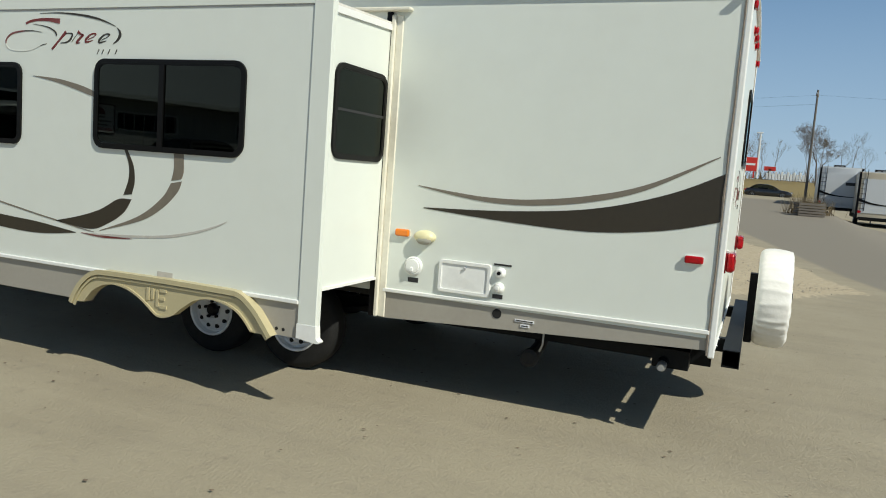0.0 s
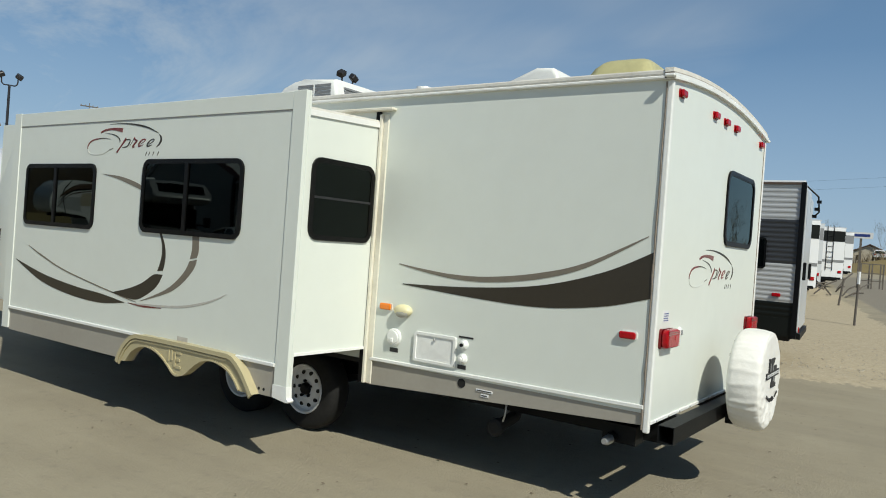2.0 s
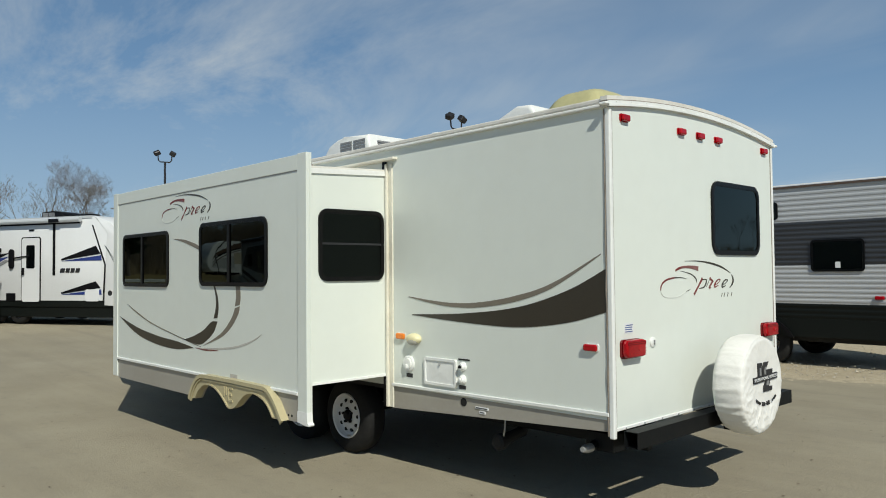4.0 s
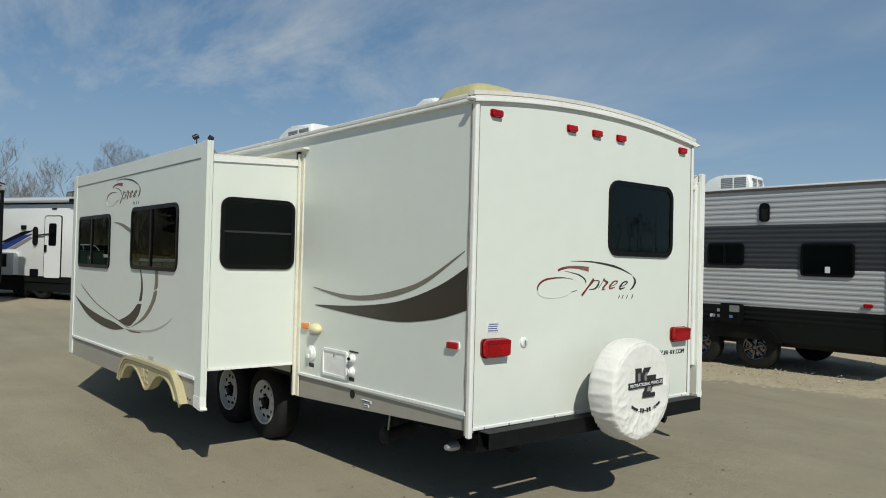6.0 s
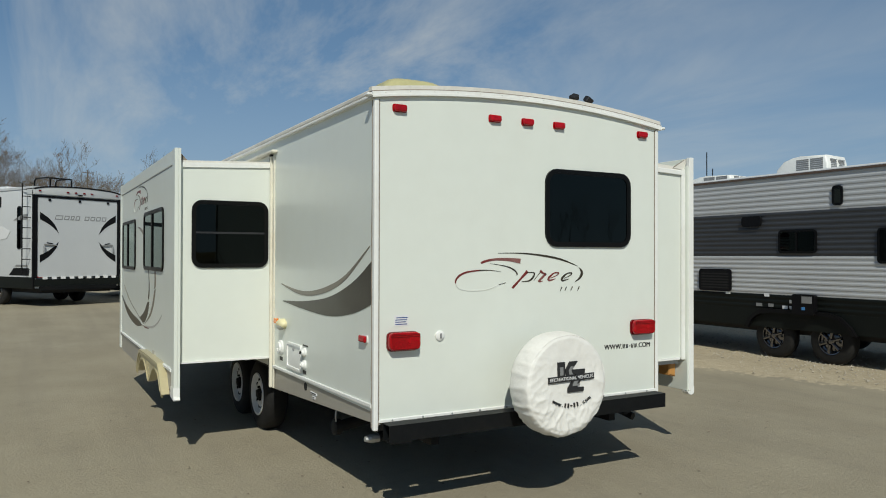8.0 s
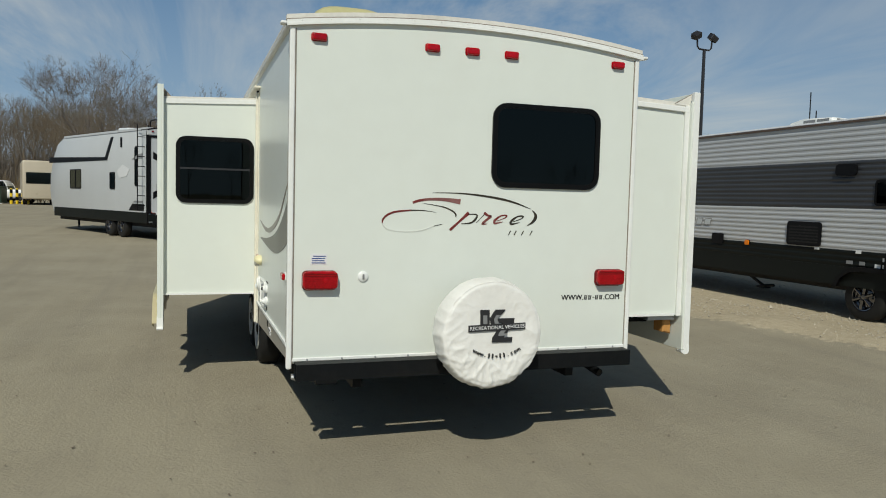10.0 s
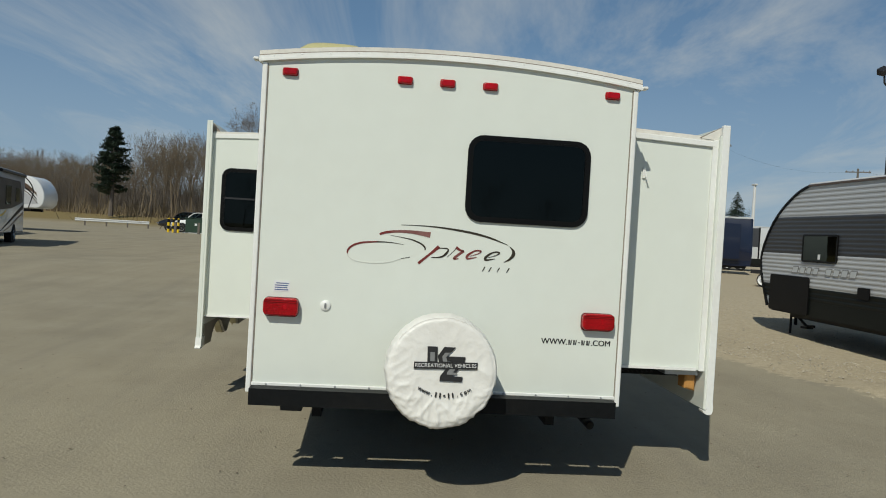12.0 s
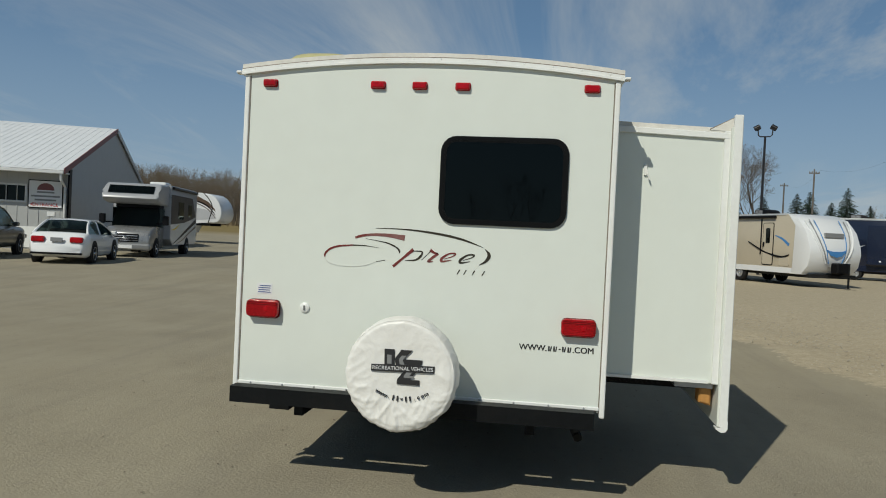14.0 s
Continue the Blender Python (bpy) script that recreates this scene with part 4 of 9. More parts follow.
    for x, z, capm in ((-1.341, 0.932, "black"), (-1.343, 0.833, "trimwhite")):
        o = part("water_inlet", lathe(B(), [(0.036, 0), (0.036, -0.012), (0.026, -0.020), (0.022, -0.035), (0, -0.036)], "y", (x, 0, z), 18), "trimwhite", tr, soft_angle=40)
        part("inlet_plug", lathe(B(), [(0.013, -0.034), (0.012, -0.046), (0, -0.047)], "y", (x, 0, z), 10), capm, o)
    for x0, x1, z0, z1 in ((-1.39, -1.27, 0.978, 0.990), (-1.385, -1.315, 0.760, 0.788), (-1.22, -1.09, 0.628, 0.645), (-1.18, -1.12, 0.596, 0.616)):
        yy = 0.004 if z1 < 0.7 else -0.002
        lab = part("small_label", box(B(), x0, x1, yy - 0.002, yy + 0.006, z0, z1), "paper" if z1 < 0.7 else "print", tr)
        if z1 < 0.7:
            part("print_bar", box(B(), x0 + 0.008, x1 - 0.008, yy - 0.004, yy - 0.002, (z0 + z1) / 2 - 0.003, (z0 + z1) / 2 + 0.003), "print", lab)
    part("drain_hole", lathe(B(), [(0.032, 0.010), (0.032, 0.004), (0, 0.0035)], "y", (-1.347, 0, 0.66), 16), "under", tr)
    # rear fittings
    w = glazing(tr, "rear_window", "x", 1.336, 2.152, 1.764, 2.331, 0, 1, 0.10, label="black-framed tinted rear window")
    part("window_label", box(B(), -0.012, -0.010, 1.70, 1.80, 1.80, 1.88), "grey", w)
    for y in (0.168, 0.901, 1.177, 1.458, 2.275):
        lamp_lens(tr, "marker_lamp", "x", y, 2.648, 0.100, 0.052, 0, 1, "red", "red", 0.03)
    for y0, y1, z0, z1 in ((0.076, 0.306, 1.088, 1.209), (2.150, 2.375, 1.092, 1.208)):
        tl = part("tail_light", prism(B(), rrect(y0 + 0.004, y1 - 0.004, z0 - 0.006, z1 - 0.002, 0.03, 4), "x", 0, 0.016), "darkred", tr)
        part("lens", prism(B(), rrect(y0 + 0.004, y1 - 0.004, z0 + 0.002, z1 - 0.004, 0.032, 4), "x", 0.016, 0.060, bevel=0.014), "red", tl, "red moulded lens")
        bm = B()
        for i in range(9):
            zz = z0 + 0.016 + i * (z1 - z0 - 0.032) / 8
            box(bm, 0.058, 0.0635, y0 + 0.016, y1 - 0.016, zz - 0.002, zz + 0.002)
        tagged(part("lens_ribs", bm, "red", tl), kind="stuff")
        part("lens_band", prism(B(), rrect(y0 + 0.012, y1 - 0.012, z0 + 0.66 * (z1 - z0), z0 + 0.90 * (z1 - z0), 0.008, 3), "x", 0.058, 0.0615), "darkred", tl)
        part("reflector", lathe(B(), [(0.018, 0.060), (0.016, 0.064), (0, 0.065)], "x", (0, (y0 + y1) / 2 + 0.03, (z0 + z1) / 2), 14), "red", tl)
    lk = part("cable_port", lathe(B(), [(0.034, 0), (0.034, 0.008), (0.026, 0.014), (0, 0.015)], "x", (0, 0.47, 1.166), 18), "trimwhite", tr, soft_angle=40)
    part("latch", box(B(), 0.014, 0.022, 0.464, 0.476, 1.150, 1.182, 0.002), "grey", lk)
    st = part("dealer_label", box(B(), 0.0, 0.002, 0.134, 0.238, 1.243, 1.312), "paper", tr, "white paper sticker with small blue print")
    for i, (a, b) in enumerate(((0.15, 0.235), (0.142, 0.23), (0.142, 0.225), (0.142, 0.232))):
        part("print_bar", box(B(), 0.002, 0.003, a, b - 0.004, 1.293 - i * 0.014, 1.299 - i * 0.014), "inkblue", st)
    emblem(tr, "x", 0.589, 1.450, 1.088, 1, 0.0, 1)
    # web address: the ends as letters, the maker's mark between them as plain bars
    face_x = Matrix(((0, 0, 1, 0), (1, 0, 0, 0), (0, 1, 0, 0), (0, 0, 0, 1)))
    for words, yc in (("WWW.", 1.985), (".COM", 2.300)):
        for k, dy in enumerate((-0.0012, 0.0012)):
            lettering("address_letters", words, 0.053, "print", tr, Matrix.Translation((0.001 + 0.0007 * k, yc + dy, 1.003)) @ face_x)
    for k, (y0, wd) in enumerate(((2.080, 0.024), (2.113, 0.024), (2.146, 0.014), (2.168, 0.024), (2.202, 0.024))):
        z0, z1 = (0.987, 1.019) if k != 2 else (1.000, 1.006)
        part("mark_bar", box(B(), 0.0, 0.002, y0, y0 + wd * (0.42 if k != 2 else 1), z0, z1), "print", tr)
        if k != 2:
            part("mark_bar", prism(B(), [(y0 + wd * 0.5, z0), (y0 + wd * 0.8, z0), (y0 + wd, z1), (y0 + wd * 0.7, z1)], "x", 0, 0.002), "print", tr)
    # bumper: hollow square tube on two arms
    bm = ring(B(), [(0.052, 0.538), (0.150, 0.538), (0.150, 0.642), (0.052, 0.642)], [(0.057, 0.543), (0.145, 0.543), (0.145, 0.637), (0.057, 0.637)], "y", 0.035, 2.38)
    part("bumper", bm, "blacksteel", tr, "black square tube steel bumper")
    for y in (0.45, 1.95):
        part("bumper_arm", box(B(), -0.35, 0.055, y, y + 0.06, 0.545, 0.632), "blacksteel", tr)
    # slide-outs
    build_slide(tr)
    build_bunk_slide(tr)
    # roof things
    roof_cooler(tr, -4.48, -3.58, 0.85, 1.68, 2.80, 3.165)
    bm, rows = B(), []
    for a in range(13):
        u = -1 + a / 6
        rows.append([bm.verts.new((-0.41 + 0.215 * u, 0.42 + 0.275 * v, 2.78 + 0.147 * (1 - abs(u) ** 5) ** 0.6 * (1 - abs(v) ** 4) ** 0.6)) for v in [-1 + b / 6 for b in range(13)]])
    for p, q in zip(rows, rows[1:]):
        for k in range(12):
            bm.faces.new((p[k], p[k + 1], q[k + 1], q[k]))
    dm = part("roof_vent", bm, "dome", tr, "yellowed translucent roof vent lid", soft_angle=60)
    part("vent_flange", box(B(), -0.65, -0.17, 0.13, 0.69, 2.74, 2.80, 0.01), "roof", dm)
    part("roof_vent", prism(B(), [(-1.50, 2.80), (-1.47, 2.89), (-1.21, 2.985), (-1.08, 2.975), (-1.03, 2.92), (-1.02, 2.80)], "y", 0.50, 0.98, bevel=0.03, seg=3), "trimwhite", tr, "white roof vent cover", soft_angle=40)
    part("vent_pipe", lathe(B(), [(0.05, 2.82), (0.05, 2.97), (0.075, 2.98), (0.07, 3.0), (0, 3.01)], "z", (-2.55, 0.9, 0), 14), "trimwhite", tr)
    an = part("antenna", tube(B(), [(-6.2, 1.3, 2.82), (-6.2, 1.3, 3.05)], 0.02), "trimwhite", tr)
    part("antenna_arm", tube(B(), [(-6.5, 1.3, 3.05), (-5.9, 1.3, 3.05)], 0.018), "trimwhite", an)
    part("antenna_arm", tube(B(), [(-6.2, 1.0, 3.055), (-6.2, 1.6, 3.055)], 0.012), "trimwhite", an)
    # running gear
    for x in (-3.73, -2.94):
        for y, s in ((0.17, -1), (2.27, 1)):
            road_wheel(tr, pose(x, y, 0.340), r=0.340, rim_r=0.200, side=s)
        part("axle", tube(B(), [(x, 0.2, 0.37), (x, 2.24, 0.37)], 0.035), "blacksteel", tr)
    for y in (0.42, 1.96):
        part("frame_rail", box(B(), -8.3, -0.02, y, y + 0.06, 0.44, 0.56), "blacksteel", tr)
        part("leaf_spring", prism(B(), [(-4.4, 0.52), (-3.82, 0.42), (-3.38, 0.50), (-2.93, 0.42), (-2.4, 0.52), (-2.4, 0.49), (-2.93, 0.38), (-3.38, 0.46), (-3.82, 0.38), (-4.4, 0.49)], "y", y - 0.08, y - 0.02), "blacksteel", tr)
    jk = part("stabiliser_jack", tube(B(), [(-0.29, 0.55, 0.53), (-0.29, 0.16, 0.47)], [0.04, 0.035]), "blacksteel", tr)
    part("jack_nut", lathe(B(), [(0.03, 0.03), (0.03, -0.03), (0.018, -0.07), (0, -0.07)], "y", (-0.29, 0.13, 0.465), 10), "steel", jk)
    part("jack_bracket", box(B(), -0.36, -0.14, 0.20, 0.34, 0.44, 0.56), "blacksteel", jk)
    part("stabiliser_jack", tube(B(), [(-0.42, 2.24, 0.50), (-0.12, 2.30, 0.42)], [0.035, 0.03]), "blacksteel", tr)
    dv = part("drain_pipe", tube(B(), [(-1.15, 0.55, 0.55), (-1.15, 0.45, 0.40), (-1.15, 0.20, 0.36)], 0.045, 12), "under", tr, "black waste drain pipe")
    part("drain_cap", lathe(B(), [(0.062, 0.03), (0.062, -0.02), (0.04, -0.03), (0, -0.03)], "y", (-1.15, 0.19, 0.36), 14), "under", dv)
    part("drain_handle", tube(B(), [(-1.06, 0.16, 0.56), (-1.06, 0.15, 0.47), (-1.08, 0.16, 0.42)], 0.007, 6), "steel", dv)
    # spare wheel carrier
    part("spare_carrier", box(B(), 0.152, 0.205, 1.16, 1.26, 0.50, 1.00, 0.004), "blacksteel", tr)
    build_spare(tr)
    return tr


def build_slide(tr):
    """The big slide-out on the near flank, with its flanged face."""
    sl = part("slide_out", holed(B(), -6.20, -2.20, 0.70, 2.47, [(-5.90, -4.77, 1.58, 2.05), (-3.97, -2.82, 1.60, 2.085)], "y", -0.84, -0.80), "white", tr, "extended side slide-out with flanged white face")
    part("slide_end", holed(B(), -0.80, 0.0, 0.78, 2.49, [(-0.655, -0.09, 1.635, 2.125)], "x", -2.29, -2.25), "white", sl)
    part("slide_end", holed(B(), -0.80, 0.0, 0.78, 2.49, [], "x", -6.20, -6.16), "white", sl)
    part("slide_floor", box(B(), -6.16, -2.29, -0.80, 0.30, 0.78, 0.83), "under", sl)
    part("slide_roof", prism(B(), [(-0.80, 2.47), (0.02, 2.505), (0.02, 2.535), (-0.80, 2.50)], "x", -6.2, -2.248), "roof", sl)
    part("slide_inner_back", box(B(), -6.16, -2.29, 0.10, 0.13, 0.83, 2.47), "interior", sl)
    # flanges
    part("top_flange", box(B(), -6.12, -2.32, -0.846, -0.815, 2.467, 2.590, 0.003), "white", sl)
    part("flange_line", box(B(), -6.12, -2.32, -0.8435, -0.838, 2.459, 2.466), "grey", sl)
    for a, b in ((-2.320, -2.190), (-6.250, -6.121)):
        bm = box(B(), a, b, -0.848, -0.815, 0.50, 2.596, 0.004)
        part("side_flange", bm, "white", sl)
    part("flange_return", box(B(), -2.206, -2.190, -0.815, -0.797, 0.50, 2.596, 0.002), "white", sl)
    part("flange_return", box(B(), -6.250, -6.234, -0.815, -0.797, 0.50, 2.596, 0.002), "white", sl)
    part("flange_foot", prism(B(), [(-2.322, 0.585), (-2.188, 0.585), (-2.182, 0.510), (-2.160, 0.492), (-2.166, 0.482), (-2.20, 0.482), (-2.322, 0.498)], "y", -0.852, -0.80), "trimwhite", sl)
    part("edge_bead", box(B(), -2.252, -2.238, -0.80, -0.005, 0.778, 0.796), "trimwhite", sl)
    part("top_bead", prism(B(), [(-0.80, 2.440), (0.0, 2.478), (0.0, 2.518), (-0.80, 2.480)], "x", -2.256, -2.236), "trimwhite", sl)
    part("top_gusset", prism(B(), [(-0.815, 2.49), (-0.735, 2.496), (-0.812, 2.575)], "x", -2.262, -2.250), "grime_shadow", sl, "stained triangular rain flap end")
    part("gusset_edge", tube(B(), [(-2.256, -0.735, 2.498), (-2.256, -0.805, 2.574)], 0.004, 5), "grime_shadow", sl)
    # lower skirt and moulding
    arches = [(-2.620, 0.490), (-2.682, 0.560), (-2.757, 0.612), (-2.869, 0.645), (-2.980, 0.650), (-3.080, 0.622), (-3.168, 0.564), (-3.244, 0.506), (-3.322, 0.480), (-3.382, 0.487), (-3.445, 0.530), (-3.530, 0.584), (-3.635, 0.627), (-3.763, 0.643), (-3.869, 0.621), (-3.955, 0.569), (-4.025, 0.490)]
    cut = [(x, z + 0.012) for x, z in arches[::-1]]
    part("slide_skirt", prism(B(), [(-6.12, 0.488), (-4.03, 0.488)] + cut + [(-2.61, 0.488), (-2.32, 0.492), (-2.32, 0.706), (-6.12, 0.700)], "y", -0.835, -0.805), "beige", sl, "beige fibreglass lower skirt cut out over the wheels")
    part("slide_moulding", prism(B(), [(-6.12, 0.694), (-2.32, 0.702), (-2.32, 0.728), (-6.12, 0.720)], "y", -0.856, -0.838, bevel=0.004, seg=1), "trimwhite", sl)
    bm = B()
    for x in (-2.475, -2.425, -2.215):
        lathe(bm, [(0.011, -0.834), (0.011, -0.8365), (0, -0.837)], "y", (x, 0, 0.530), 10)
    part("skirt_holes", bm, "under", sl)
    # fender: a cream shell with two arches and a raised rim
    outer = [(-4.155, 0.480), (-4.121, 0.549), (-4.068, 0.622), (-3.992, 0.689), (-3.927, 0.718), (-3.831, 0.730), (-3.314, 0.737), (-2.818, 0.734), (-2.736, 0.729), (-2.672, 0.703), (-2.579, 0.625), (-2.469, 0.492)]
    fd = part("fender_skirt", prism(B(), outer + arches, "y", -0.885, -0.83), "fender", sl, "yellowed cream plastic double-arch fender skirt")
    edge = catmull(outer, 6)

    def inward(d):
        line = []
        for k, (x, z) in enumerate(edge):
            (xa, za), (xb, zb) = edge[max(k - 1, 0)], edge[min(k + 1, len(edge) - 1)]
            n = math.hypot(xb - xa, zb - za)
            line.append((x + d * (zb - za) / n, z - d * (xb - xa) / n))
        return line
    for d0, d1, y in ((0.0, 0.032, -0.904), (0.040, 0.054, -0.896)):
        part("fender_rim", band_between(B(), inward(d0), inward(d1), "y", -0.884, y), "fender", fd)
    part("arch_lip", stroke(B(), [(x, z + 0.007) for x, z in arches], [0.014] * len(arches), "y", -0.880, -0.896, 80), "fender", fd)
    for pts in ([(-3.455, 0.665), (-3.455, 0.580)], [(-3.415, 0.665), (-3.415, 0.590)], [(-3.375, 0.655), (-3.375, 0.545)], [(-3.355, 0.655), (-3.300, 0.655)], [(-3.355, 0.602), (-3.315, 0.602)], [(-3.355, 0.548), (-3.295, 0.548)]):
        part("fender_mark", stroke(B(), pts, [0.020] * len(pts), "y", -0.884, -0.893, 4), "fender", fd)
    part("warning_label", box(B(), -3.43, -3.30, -0.8415, -0.840, 0.735, 0.770), "decal_fade", sl)
    # windows
    w1 = glazing(sl, "slide_window", "y", -5.945, -4.725, 1.528, 2.103, -0.84, -1, 0.075, slider=0.45)
    w2 = glazing(sl, "slide_window", "y", -4.022, -2.778, 1.545, 2.136, -0.84, -1, 0.085, slider=0.47)
    glazing(sl, "slide_window", "x", -0.700, -0.042, 1.588, 2.170, -2.25, 1, 0.085, bar=0.52)
    part("window_notice", box(B(), -3.12, -2.95, -0.832, -0.829, 1.72, 1.94), "grey", sl)
    # decals
    d = "y", -0.84, -0.8425
    def leaf(name, a, b, material):
        return part(name, band_between(B(), catmull(a), catmull(b), *d), material, sl)
    leaf("upper_swoosh", [(-4.619, 2.014), (-4.371, 1.997), (-4.140, 1.953), (-4.020, 1.915)], [(-4.619, 2.012), (-4.400, 1.976), (-4.182, 1.924), (-4.020, 1.880)], "decal_tan")
    leaf("inner_arc", [(-3.327, 1.548), (-3.320, 1.448), (-3.339, 1.370)], [(-3.246, 1.548), (-3.240, 1.435), (-3.258, 1.384)], "decal_tan")
    leaf("inner_arc", [(-3.341, 1.353), (-3.398, 1.267), (-3.524, 1.164), (-3.676, 1.085), (-3.950, 0.988)], [(-3.252, 1.372), (-3.288, 1.294), (-3.410, 1.182), (-3.596, 1.084), (-3.950, 0.985)], "decal_tan")
    leaf("dark_arc", [(-3.748, 1.548), (-3.705, 1.454), (-3.702, 1.355), (-3.744, 1.246)], [(-3.722, 1.548), (-3.664, 1.444), (-3.650, 1.340), (-3.672, 1.255)], "decal_dark")
    leaf("dark_arc", [(-4.363, 1.019), (-4.141, 1.069), (-3.951, 1.130), (-3.811, 1.205), (-3.752, 1.222)], [(-4.363, 1.016), (-4.045, 0.989), (-3.880, 1.040), (-3.740, 1.125), (-3.671, 1.222)], "decal_dark")
    leaf("outer_arc", [(-6.056, 1.182), (-5.504, 1.076), (-4.952, 1.015), (-4.550, 0.992), (-4.174, 0.953)], [(-6.056, 1.180), (-5.560, 1.012), (-5.060, 0.935), (-4.560, 0.912), (-4.174, 0.949)], "decal_dark")
    part("thin_arc", stroke(B(), [(-5.828, 1.328), (-5.582, 1.251), (-5.179, 1.147), (-4.654, 1.061), (-4.364, 1.020), (-4.133, 0.986), (-4.001, 0.972)], [0.003, 0.016, 0.012, 0.010, 0.009, 0.007, 0.003], *d, 40), "decal_tan", sl)
    part("faded_tail", stroke(B(), [(-4.086, 0.957), (-3.747, 0.969), (-3.394, 1.000), (-3.139, 1.052), (-2.966, 1.108), (-2.883, 1.146)], [0.006, 0.016, 0.018, 0.016, 0.010, 0.003], *d, 40), "decal_fade", sl)
    part("red_tail", stroke(B(), [(-4.12, 0.955), (-3.92, 0.947), (-3.66, 0.958)], [0.003, 0.014, 0.003], *d), "decal_red", sl)
    emblem(sl, "y", -4.900, 2.175, 1.085, 1, -0.84, -1)


def build_bunk_slide(tr):
    """The bunk slide-out on the far flank."""
    b = part("bunk_slide", holed(B(), 2.40, 3.22, 0.78, 2.475, [], "x", -0.49, -0.45), "white", tr, "extended bunk slide-out with flanged face")
    part("slide_end", holed(B(), 2.40, 3.22, 0.78, 2.475, [], "x", -2.39, -2.35), "white", b)
    part("slide_floor", box(B(), -2.35, -0.49, 2.36, 3.22, 0.78, 0.83), "under", b)
    part("slide_roof", prism(B(), [(2.42, 2.50), (3.22, 2.465), (3.22, 2.495), (2.42, 2.53)], "x", -2.4, -0.445), "roof", b)
    part("slide_face", box(B(), -2.46, -0.40, 3.22, 3.262, 0.50, 2.50, 0.004), "white", b)
    part("top_flange", box(B(), -2.43, -0.43, 3.262, 3.280, 2.46, 2.578, 0.004), "white", b)
    part("top_gusset", prism(B(), [(3.085, 2.482), (3.220, 2.476), (3.262, 2.572), (3.250, 2.572)], "x", -0.452, -0.440), "roof", b, "stained triangular rain flap end")
    part("gusset_edge", tube(B(), [(-0.445, 3.085, 2.486), (-0.445, 3.256, 2.574)], 0.005, 5), "grime_shadow", b)
    for x0, x1 in ((-0.43, -0.39), (-2.47, -2.43)):
        part("side_flange", box(B(), x0, x1, 3.232, 3.288, 0.50, 2.580, 0.005), "trimwhite", b)
    part("flange_return", box(B(), -0.449, -0.43, 3.180, 3.222, 0.775, 2.475, 0.003), "trimwhite", b)
    foot = [(3.288, 0.54), (3.288, 0.490), (3.276, 0.470), (3.248, 0.464), (3.215, 0.482), (3.210, 0.496), (3.236, 0.494), (3.252, 0.506), (3.254, 0.54)]
    part("flange_foot", prism(B(), foot, "x", -0.46, -0.388), "trimwhite", b)
    part("top_bead", prism(B(), [(2.44, 2.455), (3.215, 2.420), (3.215, 2.462), (2.44, 2.497)], "x", -0.446, -0.428, bevel=0.004, seg=1), "trimwhite", b)
    part("edge_bead", box(B(), -0.446, -0.432, 2.44, 3.16, 0.778, 0.798), "trimwhite", b)
    lt = part("awning_catch", box(B(), -0.45, -0.435, 2.668, 2.688, 2.16, 2.24, 0.003), "trimwhite", b)
    part("catch_hook", tube(B(), [(-0.435, 2.68, 2.22), (-0.42, 2.69, 2.17), (-0.42, 2.705, 2.13)], 0.006, 6), "trimwhite", lt)
    bm = B()
    pts = []
    for i in range(23):
        pts.append((-0.47, 2.45 + i * 0.018, 0.745 + (0.02 if i % 2 else -0.0)))
    tube(bm, pts, 0.006, 6)
    part("coiled_cable", bm, "black", b)
    part("slide_arm", box(B(), -0.95, -0.87, 1.7, 3.20, 0.66, 0.74), "blacksteel", b)
    part("timber_block", prism(B(), [(3.12, 0.63), (3.20, 0.61), (3.20, 0.77), (3.12, 0.73)], "x", -0.66, -0.52, bevel=0.012, seg=1), "wood", b, "orange-brown timber block")
    part("slide_seal", box(B(), -2.35, -0.49, 2.95, 3.20, 0.735, 0.78), "steel", b)


